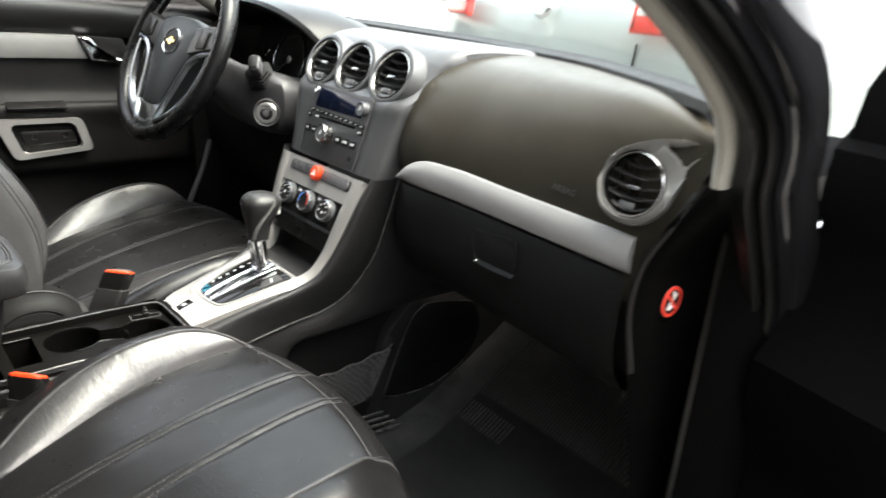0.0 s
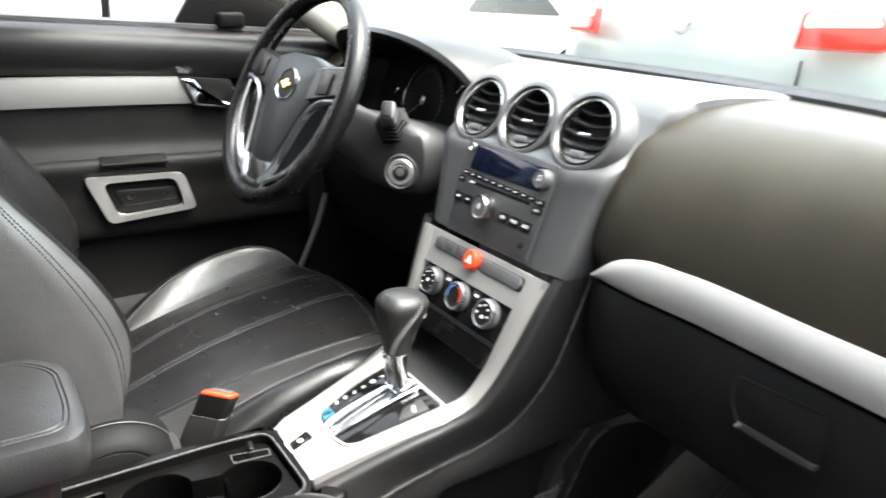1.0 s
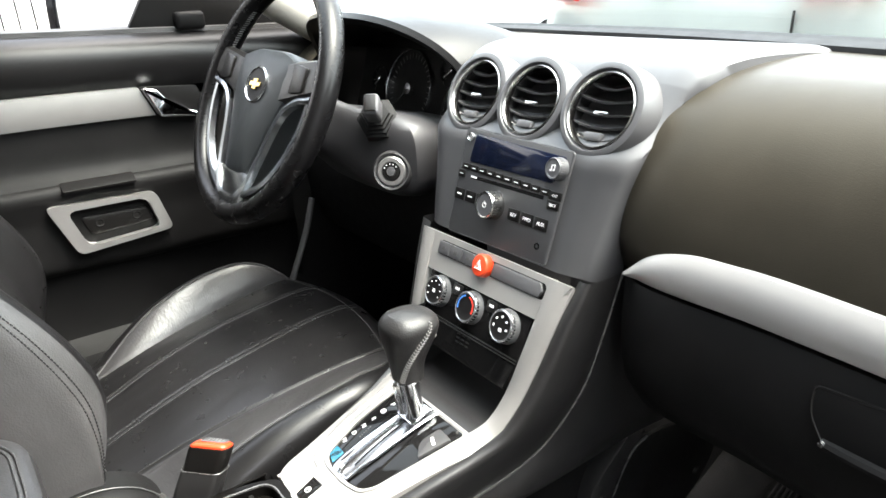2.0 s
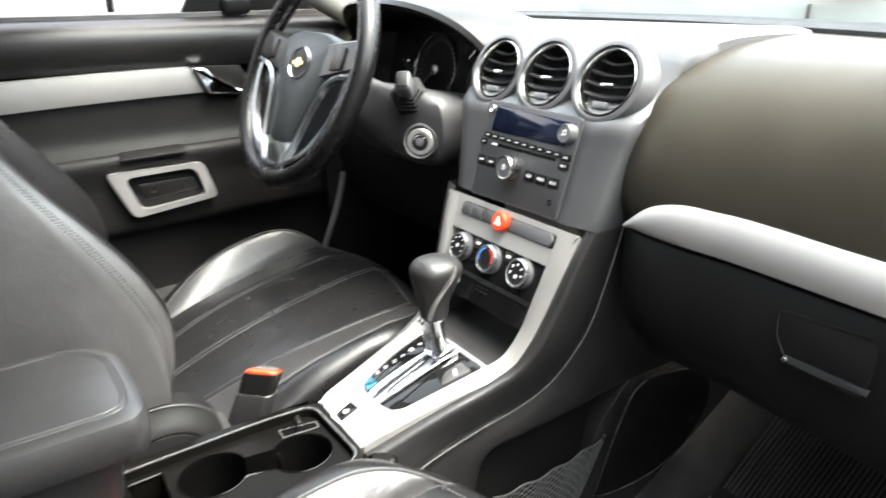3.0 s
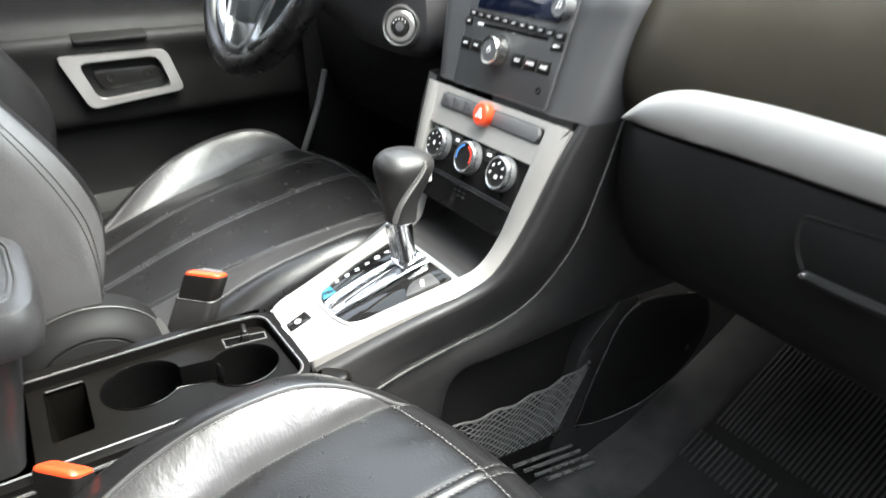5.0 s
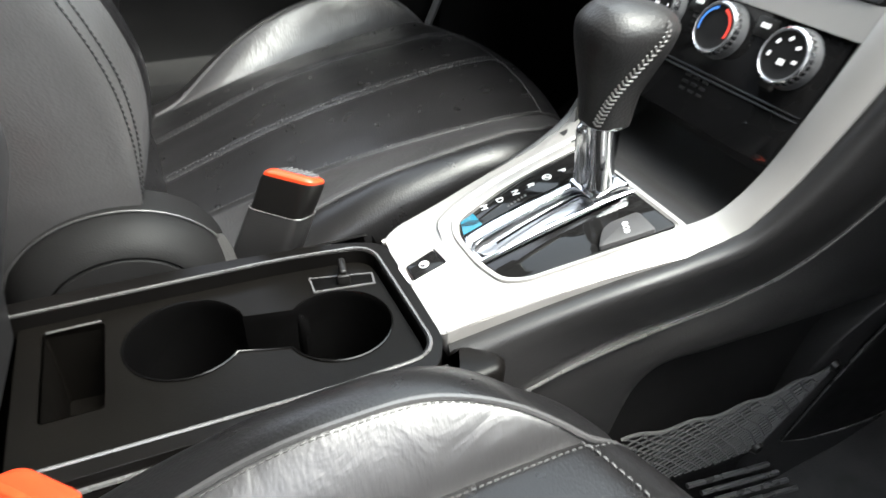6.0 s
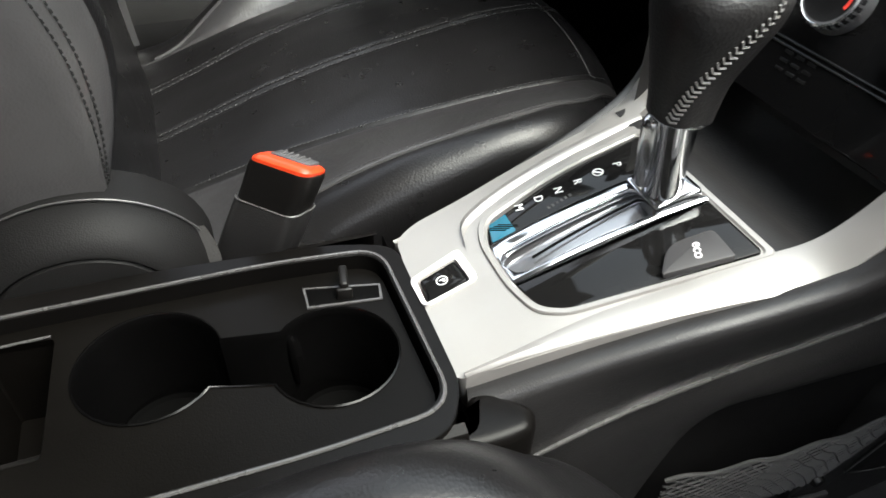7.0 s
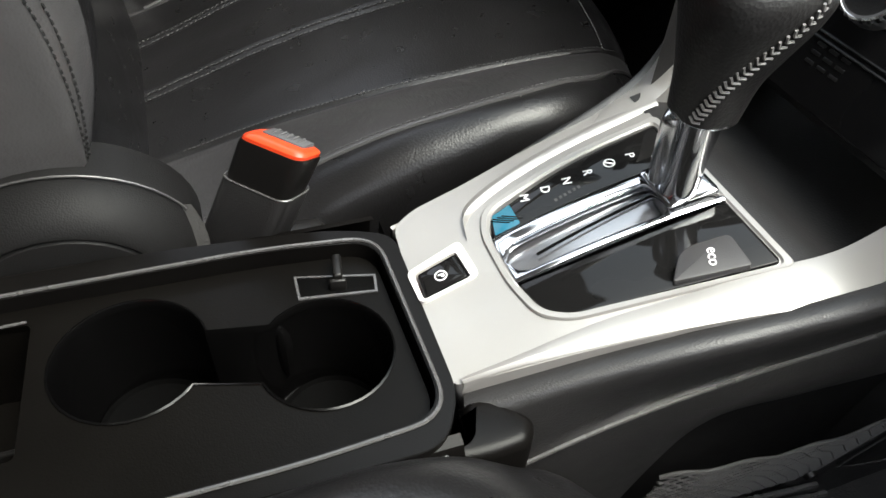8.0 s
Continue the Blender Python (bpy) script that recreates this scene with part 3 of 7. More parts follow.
PADPROF = spline([(0.02, -0.06), (0.004, -0.02), (0.0, 0.0), (0.004, 0.035), (0.017, 0.075), (0.042, 0.112), (0.085, 0.138), (0.135, 0.147), (0.19, 0.148), (0.25, 0.146)], 44)


def pad_point(x, a, h):
    d = cowl(x) - front_y(x)
    drop = 0.020 * max(0.0, (x - 0.50) / 0.14) ** 2
    if x > 0.55:
        end = float(curve_at([(0.58, 0.608), (0.60, 0.609), (0.65, 0.615), (0.69, 0.632), (0.735, 0.646), (0.765, 0.652), (0.82, 0.652)], 0.653 + h))
        return Vector((0.55 + (x - 0.55) * (end - 0.55) / 0.098, front_y(x) + a * d / 0.19, 0.653 + h - drop * max(0, h) / 0.148))
    return Vector((x, front_y(x) + a * d / 0.19, 0.653 + h - drop * max(0, h) / 0.148))


bm = bmesh.new()
skin(bm, [[pad_point(x, a, h) for a, h in PADPROF] for x in np.linspace(-0.18, 0.648, 80)])
skin(bm, [[pad_point(x, a, h) for a, h in PADPROF] for x in np.linspace(-0.70, -0.625, 8)])
skin(bm, [[pad_point(x, a, h) for a, h in PADPROF[24:]] for x in np.linspace(-0.625, -0.18, 30)])
part("upper_pad", bm, PAD, dash, "soft grained dash top and airbag cover")

# lower black panels: passenger side behind the glovebox, driver's knee panel
bm = bmesh.new()
skin(bm, [[(x, front_y(x) + a, z) for a, z in ((0.012, 0.625), (0.014, 0.55), (0.03, 0.50), (0.06, 0.465), (0.14, 0.44), (0.30, 0.43), (0.42, 0.45))] for x in np.linspace(0.13, 0.604, 20)])
skin(bm, [[(x, a, z) for a, z in ((0.53, 0.70), (0.505, 0.66), (0.50, 0.60), (0.51, 0.52), (0.54, 0.46), (0.62, 0.43), (0.90, 0.44))] for x in np.linspace(-0.71, -0.10, 20)])
part("lower_panel", bm, PLASTIC_DARK, dash)

# right end cap, facing the door opening, running on down the footwell
bm = bmesh.new()
cap = []
for z in np.linspace(0.10, 0.765, 30):
    bulge = 0.012 * math.sin(math.pi * (z - 0.1) / 0.665)
    yb = 0.412 + max(0, 0.60 - z) * 0.28 + max(0, z - 0.70) * 0.9
    x0 = 0.604 + max(0, z - 0.63) * 0.42
    cap.append([(x0, yb + 0.03, z), (x0 + 0.001, yb + 0.008, z), (x0 + 0.004, yb, z), (x0 + 0.008, yb + 0.006, z), (min(0.664, x0 + 0.010), yb + 0.03, z), (min(0.666, x0 + 0.0105), yb + 0.085, z), (min(0.667, x0 + 0.024), yb + 0.125, z), (0.668, yb + 0.16, z)])
skin(bm, cap)
part("end_cap", bm, SHADE_BLACK, dash)
bm = bmesh.new()
tube(bm, spline([(0.655, 0.470, 0.762), (0.648, 0.443, 0.735), (0.635, 0.418, 0.69), (0.618, 0.412, 0.65), (0.612, 0.411, 0.60), (0.613, 0.432, 0.52)], 30), 0.0035, 6)
part("edge_bead", bm, PLASTIC, dash)

# silver strip over the glovebox
bm = bmesh.new()
rows = []
for i, x in enumerate(np.linspace(0.157, 0.592, 60)):
    top = float(curve_at([(0.157, 0.6255), (0.17, 0.637), (0.19, 0.650), (0.222, 0.6605), (0.27, 0.664), (0.40, 0.665), (0.592, 0.667)], x))
    bot = 0.620 + 0.006 * (x - 0.157) / 0.435
    y = front_y(x)
    rows.append([(x, y + 0.012, bot - 0.001), (x, y - 0.002, bot), (x, y - 0.006, bot + 0.003)] + [(x, y - 0.006 - 0.004 * math.sin(math.pi * t), bot + (top - bot) * (0.08 + 0.84 * t)) for t in (0.1, 0.3, 0.5, 0.7, 0.9)] + [(x, y - 0.004, top - 0.001), (x, y + 0.004, top + 0.001), (x, y + 0.012, top + 0.001)])
skin(bm, rows)
bm.faces.new([v for v in bm.verts if abs(v.co.x - 0.592) < 1e-5])
# the strip takes the lit copy of the console silver
part("trim_strip", bm, LIT_SILVER, dash, "satin silver strip above the glovebox")

# embossed airbag mark
ap = pad_point(0.485, 0.0, 0.035)
letters("AIRBAG", 0.0105, plane_at(ap + Vector((0, -0.0012, 0)), (0, 0.17, 1), (1, -0.09, 0)), SHROUD, dash, "airbag_mark", 0.0004)

# round no-something sticker on the end cap: red ring and bar on black
sm = plane_at((0.6150, 0.484, 0.5915), (0.0, 0.0, 1), (0.01, 1, 0))
stick = thing("warning_sticker", "round red and white warning sticker on the dashboard end", "sticker")
bm = bmesh.new()
lathe(bm, sm, [(0.0, 0.0016), (0.0175, 0.0016), (0.018, 0.0)], 40)
part("disc", bm, PLASTIC_DARK, stick)
bm = bmesh.new()
lathe(bm, sm, [(0.0142, 0.0024), (0.0175, 0.0024), (0.0178, 0.0012)], 40)
rbox(bm, sm @ pose(0, 0, 0.002, 0, 0, -45), 0.031, 0.003, 0.0008, 0)
part("ring", bm, RED_PRINT, stick)
bm = bmesh.new()
rbox(bm, sm @ pose(-0.004, -0.004, 0.0018, 0, 0, 60), 0.010, 0.003, 0.0006, 0)
rbox(bm, sm @ pose(0.0, -0.007, 0.0018, 0, 0, 20), 0.009, 0.003, 0.0006, 0)
rbox(bm, sm @ pose(0.005, 0.005, 0.0018, 0, 0, 50), 0.009, 0.003, 0.0006, 0)
rbox(bm, sm @ pose(0.002, 0.009, 0.0018, 0, 0, 110), 0.006, 0.003, 0.0006, 0)
part("mark", bm, WHITE_PRINT, stick)

# ---- glovebox ----
glove = thing("glovebox", "closed black glovebox lid under the silver strip", "glovebox")
bm = bmesh.new()
rows = []
for x in np.linspace(0.153, 0.588, 40):
    e = min((x - 0.153) / 0.02, (0.588 - x) / 0.012, 1.0)
    y0, up = front_y(x) - 0.002, 0.006 * (x - 0.157) / 0.435
    rows.append([(x, y0 + a + 0.004 * (1 - e), z) for a, z in ((0.012, 0.6175 + up), (0.0, 0.6165 + up), (-0.003, 0.612 + up), (-0.006, 0.58), (-0.005, 0.54), (0.004, 0.505), (0.022, 0.478), (0.05, 0.462), (0.09, 0.455))])
skin(bm, rows)
part("lid", bm, PLASTIC_DARK, glove)
lm = plane_at((0.3905, front_y(0.39) - 0.0095, 0.584), (0, 0.05, 1), (1, -0.08, 0))
LATCH = round_poly([(-0.030, -0.026), (-0.044, -0.006), (-0.043, 0.017), (0.037, 0.024), (0.040, 0.010), (0.038, -0.022)], [0.006, 0.016, 0.006, 0.008, 0.006, 0.006], 6)
bm = bmesh.new()
slab(bm, lm, LATCH, 0.0030, 0.0014, base=-0.0012)
latch = part("latch", bm, PLASTIC_DARK, glove)
bm = bmesh.new()
tube(bm, [lm @ Vector((x, y, 0.0014)) for x, y in LATCH[4:26]], 0.0010, 6)
part("latch_edge", bm, PLASTIC, latch)
bm = bmesh.new()
rows = []
for t in np.linspace(0, 1, 14):
    x, y, f = -0.031 + 0.072 * t, -0.0245 + 0.002 * t, math.sin(math.pi * min(1, 0.12 + 0.8 * t))
    rows.append([lm @ Vector((x, y + dy, h)) for dy, h in ((0.0045, 0.0008), (0.0030, 0.0030 + 0.0025 * f), (0.0, 0.0045 + 0.0030 * f), (-0.0035, 0.0040 + 0.0025 * f), (-0.0060, 0.0))])
skin(bm, rows)
part("grip", bm, PLASTIC_DARK, latch)
bm = bmesh.new()
lathe(bm, lm @ pose(-0.0295, -0.0235, 0.0042), [(0.0, 0.003), (0.0022, 0.0025), (0.003, 0.0)], 12)
part("stud", bm, SATIN_CHROME, latch)

# ---- centre fascia ----
fascia = thing("centre_fascia", "dark grey moulded centre stack carrying radio and vents", "dashboard fascia")
FASC = [  # height, front y, half width
    (0.613, 0.4325, 0.129), (0.64, 0.4395, 0.134), (0.67, 0.4475, 0.139), (0.70, 0.455, 0.145), (0.722, 0.461, 0.151), (0.733, 0.472, 0.154), (0.745, 0.488, 0.157), (0.760, 0.504, 0.160), (0.775, 0.517, 0.162), (0.790, 0.531, 0.166), (0.802, 0.550, 0.172), (0.809, 0.578, 0.180), (0.811, 0.62, 0.19), (0.808, 0.68, 0.205), (0.803, 0.715, 0.21)]
fz = spline(FASC, 60)
bm = bmesh.new()
rows = []
for z, y, w in fz:
    k = min(1.0, max(0.0, (0.80 - z) / 0.05)) if y < 0.54 else 0.0
    cut = min(y, 0.56)
    edge = [(w - 0.030, 0.0, 0.0), (w - 0.022, 0.0015, 0.0), (w - 0.006, 0.009, -0.002), (w, 0.014, -0.004), (w + 0.001, 0.03, -0.010), (w + 0.001, 0.07, -0.02)]
    if k < 1:
        flat = [(w - 0.030, 0.0, 0.0), (w - 0.020, 0.0, -0.0005), (w - 0.006, 0.0, -0.003), (w, 0.0, -0.007), (w + 0.002, 0.004, -0.02), (w + 0.002, 0.004, -0.04)]
        edge = [tuple(k * p + (1 - k) * q for p, q in zip(a, b)) for a, b in zip(edge, flat)]
    mid = [(t * (w - 0.030), 0.0, 0.0) for t in np.linspace(-1, 1, 31)]
    rows.append([(-a, y + b, z + c) for a, b, c in reversed(edge)] + [(a, y + b, z + c) for a, b, c in mid[1:-1]] + [(a, y + b, z + c) for a, b, c in edge])
skin(bm, rows[:31])
part("face", bm, STACK_GREY, fascia, sharp=50)
bm = bmesh.new()
skin(bm, rows[30:])
part("deck", bm, STACK_GREY, fascia, sharp=50)


def air_vent(o, up, right, r, label, slats=5, group="centre vents", uprights=0, pod=1.0):
    m = plane_at(o, up, right)
    v = thing("air_vent", label, "air vent", group)
    b = bmesh.new()
    lathe(b, m, [(r * 0.97, -0.002), (r * 0.985, 0.001), (r * 1.04, 0.0045 * pod), (r * (1.05 + 0.05 * pod), 0.0055 * pod - 0.001), (r * (1.06 + 0.13 * pod), 0.004 * pod - 0.001), (r * (1.06 + 0.21 * pod), -0.006), (r * (1.06 + 0.25 * pod), -0.022), (r * (1.06 + 0.25 * pod), -0.05), (r * (1.06 + 0.20 * pod), -0.085)], 56)
    part("housing", b, STACK_GREY, v)
    b = bmesh.new()
    lathe(b, m, [(r * 0.895, -0.010), (r * 0.895, -0.002), (r * 0.91, 0.002), (r * 0.94, 0.0038), (r * 0.975, 0.003), (r * 0.985, -0.004)], 56)
    part("ring", b, VENT_RING, v, "satin chrome ring")
    b = bmesh.new()
    lathe(b, m, [(r * 0.89, -0.004), (r * 0.88, -0.02), (r * 0.85, -0.032), (0.0, -0.036)], 40)
    part("duct", b, VENT_BLACK, v)
    for k in range(slats):
        h = (k - (slats - 1) / 2) * (1.62 * r / slats)
        half = math.sqrt(max(0.0, (0.86 * r) ** 2 - h * h))
        b = bmesh.new()
        rows = []
        for t in np.linspace(-1, 1, 13):
            x = t * half
            bow = -0.0045 * (1 - t * t)
            rows.append([m @ Vector((x, h + bow + dy, dz)) for dy, dz in ((0.0012, -0.002), (0.002, -0.004), (0.0065, -0.020), (0.0053, -0.021), (-0.0004, -0.005), (-0.0006, -0.003))])
        skin(b, rows, True, True)
        part("slat", b, VENT_BLACK, v)
    for k in range(uprights):
        x = (k - (uprights - 1) / 2) * 0.42 * r
        half = math.sqrt((0.84 * r) ** 2 - x * x)
        b = bmesh.new()
        rbox(b, m @ pose(x, 0, -0.012, 0, 12, 0), 0.0016, 2 * half, 0.012, 0.0004, 1)
        part("upright", b, PLASTIC, v)
    b = bmesh.new()
    rbox(b, m @ pose(0.001, -0.003, -0.0005), r * 0.42, 0.0038, 0.006, 0.0012, 2)
    part("tab", b, SATIN_CHROME, v, "small satin metal tab")
    b = bmesh.new()
    rbox(b, m @ pose(-0.002, -r * 0.64, -0.003), r * 0.52, r * 0.2, 0.006, 0.0015, 2)
    part("thumb_wheel", b, RADIO_GREY, v)
    return v


VUP = (0, 0.5, 1)
for vx, lab in ((-0.086, "round chrome-ringed air vent beside the instrument hood"), (0.006, "round chrome-ringed air vent above the radio display"), (0.102, "round chrome-ringed air vent beside the airbag cover")):
    air_vent((vx, 0.486, 0.7630), VUP, (1, 0.06, 0), 0.0385, lab)

# passenger vent with its silver teardrop surround
PV = plane_at((0.582, 0.428, 0.7207), (0, 0.30, 1), (1, 0.10, 0))
air_vent(PV.translation, (0, 0.30, 1), (1, 0.10, 0), 0.0335, "round chrome-ringed air vent at the dashboard end", 5, "end vents", 4, 0.0)
sur = thing("vent_surround", "satin silver teardrop surround of the end vent", "vent trim")
bm = bmesh.new()
drop_line = [tuple(p) for p in spline([(-0.0375, -0.004), (-0.030, 0.025), (-0.001, 0.043), (0.032, 0.0515), (0.062, 0.0495), (0.066, 0.042), (0.054, 0.026), (0.046, 0.004), (0.036, -0.020), (0.014, -0.0385), (-0.008, -0.0395), (-0.030, -0.027)], 60, True)]
ring_hole = [(0.0340 * math.cos(math.tau * k / 40), 0.0340 * math.sin(math.tau * k / 40)) for k in range(40)]
tri_hole = round_poly([(0.022, 0.0435), (0.060, 0.0460), (0.0585, 0.0385), (0.0465, 0.0285)], [0.003, 0.003, 0.004, 0.008], 4)
holed(bm, PV @ Matrix.Translation((0, 0, 0.0045)), drop_line, [ring_hole, tri_hole], 0.016)
es = [e for e in bm.edges if len(e.link_faces) == 2 and e.calc_face_angle() > 0.9 and sum((PV.inverted() @ v.co).z for v in e.verts) > 0.0]
bmesh.ops.bevel(bm, geom=es, offset=0.003, segments=3, affect="EDGES", clamp_overlap=True)
part("rim", bm, SILVER, sur, sharp=60)
bm = bmesh.new()
slab(bm, PV @ pose(0, 0, -0.007), round_poly([(0.016, 0.047), (0.063, 0.048), (0.062, 0.034), (0.044, 0.024)], 0.002), 0.002, 0.0005)
louvre = part("louvre", bm, PLASTIC_DARK, sur)
for k in range(5):
    bm = bmesh.new()
    rbox(bm, PV @ pose(0.034 + 0.0055 * k, 0.0405 - 0.0005 * k, -0.002, 0, 25, -12), 0.0011, 0.012, 0.006, 0.0003, 1)
    part("fin", bm, PLASTIC, louvre)

# ---- car radio ----
RF = plane_at((0.005, 0.4330, 0.624), (0, 0.262, 1))
radio = thing("car_radio", "graphite car radio with dark blue display and round knobs", "car radio")
bm = bmesh.new()
slab(bm, RF, round_poly([(-0.082, -0.010), (0.079, -0.008), (0.090, 0.106), (-0.074, 0.109)], 0.004), 0.0030, 0.0012, base=-0.0015)
part("faceplate", bm, STACK_GREY, radio)
bm = bmesh.new()
tube(bm, [RF @ Vector((x, y, 0.0010)) for x, y in round_poly([(-0.0825, -0.0105), (0.0795, -0.0085), (0.0905, 0.1065), (-0.0745, 0.1095)], 0.004)], 0.00045, 5, True)
part("edge_line", bm, RADIO_GREY, radio)
bm = bmesh.new()
slab(bm, RF, round_poly([(-0.062, 0.0725), (0.070, 0.0725), (0.083, 0.100), (-0.056, 0.104)], 0.004), 0.0010, 0.0005, base=0.0015)
part("display", bm, DISPLAY, radio, "dark blue glossy display")


def knob(parent, m, r, h, material, capmat, name="knob"):
    b = bmesh.new()
    lathe(b, m, [(r * 1.08, 0.0), (r * 1.06, h * 0.25), (r, h * 0.45), (r * 0.99, h * 0.85), (r * 0.92, h), (r * 0.84, h * 0.98)], 40)
    k = part(name, b, material, parent)
    b = bmesh.new()
    lathe(b, m, [(r * 0.85, h * 0.96), (r * 0.80, h * 0.92), (r * 0.4, h * 0.93), (0.0, h * 0.94)], 36)
    part("cap", b, capmat, k)
    for j in range(28):
        a = math.tau * j / 28
        c = bmesh.new() if j == 0 else c
        rbox(c, m @ pose(r * 1.0 * math.cos(a), r * 1.0 * math.sin(a), h * 0.62, 0, 0, math.degrees(a)), r * 0.05, r * 0.07, h * 0.5, 0)
    tagged(part("knurling", c, material, k), kind="stuff")
    return k


k = knob(radio, RF @ pose(0.076, 0.088, 0.0015), 0.0105, 0.011, RADIO_GREY, RADIO_GREY, "tune_knob")
bm = bmesh.new()
rbox(bm, RF @ pose(0.0735, 0.086, 0.0122), 0.0022, 0.0018, 0.0004, 0)
rbox(bm, RF @ pose(0.0775, 0.0865, 0.0122), 0.0022, 0.0018, 0.0004, 0)
rbox(bm, RF @ pose(0.0745, 0.0885, 0.0122), 0.0007, 0.005, 0.0004, 0)
rbox(bm, RF @ pose(0.0785, 0.089, 0.0122), 0.0007, 0.005, 0.0004, 0)
rbox(bm, RF @ pose(0.0765, 0.0912, 0.0122, 0, 0, 8), 0.0047, 0.001, 0.0004, 0)
part("note_mark", bm, WHITE_PRINT, k)
k = knob(radio, RF @ pose(-0.009, 0.034, 0.0015), 0.0148, 0.015, VENT_RING, RADIO_GREY, "volume_knob")
bm = bmesh.new()
lathe(bm, RF @ pose(-0.009, 0.034, 0.0157), [(0.0030, 0.0), (0.0030, 0.0004), (0.0022, 0.0004), (0.0022, 0.0)], 20)
rbox(bm, RF @ pose(-0.009, 0.0365, 0.0159), 0.0008, 0.0035, 0.0004, 0)
part("power_mark", bm, WHITE_PRINT, k)
bm = bmesh.new()
lathe(bm, RF @ pose(-0.0655, 0.099, 0.0015), [(0.0055, 0), (0.005, 0.002), (0.004, 0.0022), (0.0035, 0.0012), (0, 0.0012)], 24)
part("round_button", bm, SATIN_CHROME, radio)


def keycap(parent, m, w, h, txt="", mark=True):
    b = bmesh.new()
    slab(b, m, round_poly([(-w / 2, -h / 2), (w / 2, -h / 2), (w / 2, h / 2), (-w / 2, h / 2)], 0.001, 2), 0.0016, 0.0005, base=0.0010)
    k = part("button", b, PLASTIC, parent)
    if txt:
        letters(txt, h * 0.42, m @ pose(0, 0, 0.0028), WHITE_PRINT, k)
    elif mark:
        b = bmesh.new()
        rbox(b, m @ pose(0, 0, 0.0027), w * 0.45, h * 0.13, 0.0003, 0)
        part("print_bar", b, WHITE_PRINT, k)
    return k


for i in range(10):
    keycap(radio, RF @ pose(-0.066 + 0.0142 * i, 0.0665 - 0.0004 * i, 0), 0.0130, 0.0068)
keycap(radio, RF @ pose(0.0765, 0.0615, 0), 0.0165, 0.0085, "CAT")
keycap(radio, RF @ pose(0.0755, 0.0520, 0), 0.0165, 0.0085, "EJECT")
keycap(radio, RF @ pose(-0.072, 0.0575, 0), 0.012, 0.008)
bm = bmesh.new()
rbox(bm, RF @ pose(0.002, 0.0565, 0.0012), 0.118, 0.0042, 0.0012, 0.0004, 1)
part("disc_slot", bm, GLOSS_BLACK, radio, "narrow black disc slot")
bm = bmesh.new()
rbox(bm, RF @ pose(-0.050, 0.0568, 0.0019), 0.010, 0.0022, 0.0005, 0)
part("slot_mark", bm, WHITE_PRINT, radio)
for i, tx in enumerate(("", "", "")):
    keycap(radio, RF @ pose(-0.070 + 0.0195 * i, 0.0345, 0), 0.0165, 0.0125)
for i, tx in enumerate(("REV", "FWD", "AUX")):
    keycap(radio, RF @ pose(0.0235 + 0.0205 * i, 0.0305 + 0.0 * i, 0), 0.0175, 0.0125, tx)
bm = bmesh.new()
lathe(bm, RF @ pose(0.064, 0.008, 0.0012), [(0.0036, 0), (0.0034, 0.0009), (0.002, 0.0009), (0.0018, -0.001), (0, -0.001)], 20)
part("jack", bm, GLOSS_BLACK, radio)

# ---- climate panel and button row ----
CF = plane_at((0, 0.401, 0.55), (0, 0.40, 1))
clim = thing("climate_panel", "glossy black heater panel with three round dials", "climate control")
bm = bmesh.new()
slab(bm, CF, round_poly([(-0.084, -0.062), (0.084, -0.062), (0.090, 0.026), (-0.086, 0.026)], 0.008), 0.003, 0.001, base=-0.004)
part("faceplate", bm, GLOSS_BLACK, clim)
for i, a in enumerate((-0.059, 0.0, 0.059)):
    k = knob(clim, CF @ pose(a, 0.0, -0.001), 0.0172, 0.011, RADIO_GREY, PLASTIC_DARK, "dial")
    top = CF @ pose(a, 0.0, 0.0093)
    b = bmesh.new()
    lathe(b, CF @ pose(a, 0.0, -0.001), [(0.0150, 0.0104), (0.0158, 0.0112), (0.0168, 0.0104), (0.0174, 0.0080), (0.0174, 0.0060)], 40)
    part("bright_rim", b, SATIN_CHROME, k)
    b = bmesh.new()
    if i == 1:
        c = bmesh.new()
        for (b2, a0, a1) in ((b, -20, 75), (c, 105, 200)):
            rows = [[top @ Vector((rr * math.cos(radians(t)), rr * math.sin(radians(t)), 0.0006)) for rr in (0.0116, 0.0134)] for t in np.linspace(a0, a1, 16)]
            skin(b2, rows)
        part("red_arc", b, RED_PRINT, k)
        part("blue_arc", c, BLUE_PRINT, k)
    elif i == 2:
        for t in range(5):
            q = radians(-10 + 50 * t)
            rbox(b, top @ pose(0.0098 * math.cos(q), 0.0098 * math.sin(q), 0.0006, 0, 0, 20 * t), 0.0028, 0.0020, 0.0004, 0)
        rbox(b, top @ pose(0.001, -0.004, 0.0006), 0.0045, 0.0036, 0.0004, 0)
        part("dial_marks", b, WHITE_PRINT, k)
    else:
        for t in range(7):
            q = radians(-30 + 40 * t)
            rbox(b, top @ pose(0.0112 * math.cos(q), 0.0112 * math.sin(q), 0.0006, 0, 0, 10), 0.0010 + 0.0003 * t, 0.0014, 0.0004, 0)
        rbox(b, top @ pose(0, 0, 0.0006), 0.0040, 0.0040, 0.0004, 0)
        part("dial_marks", b, WHITE_PRINT, k)
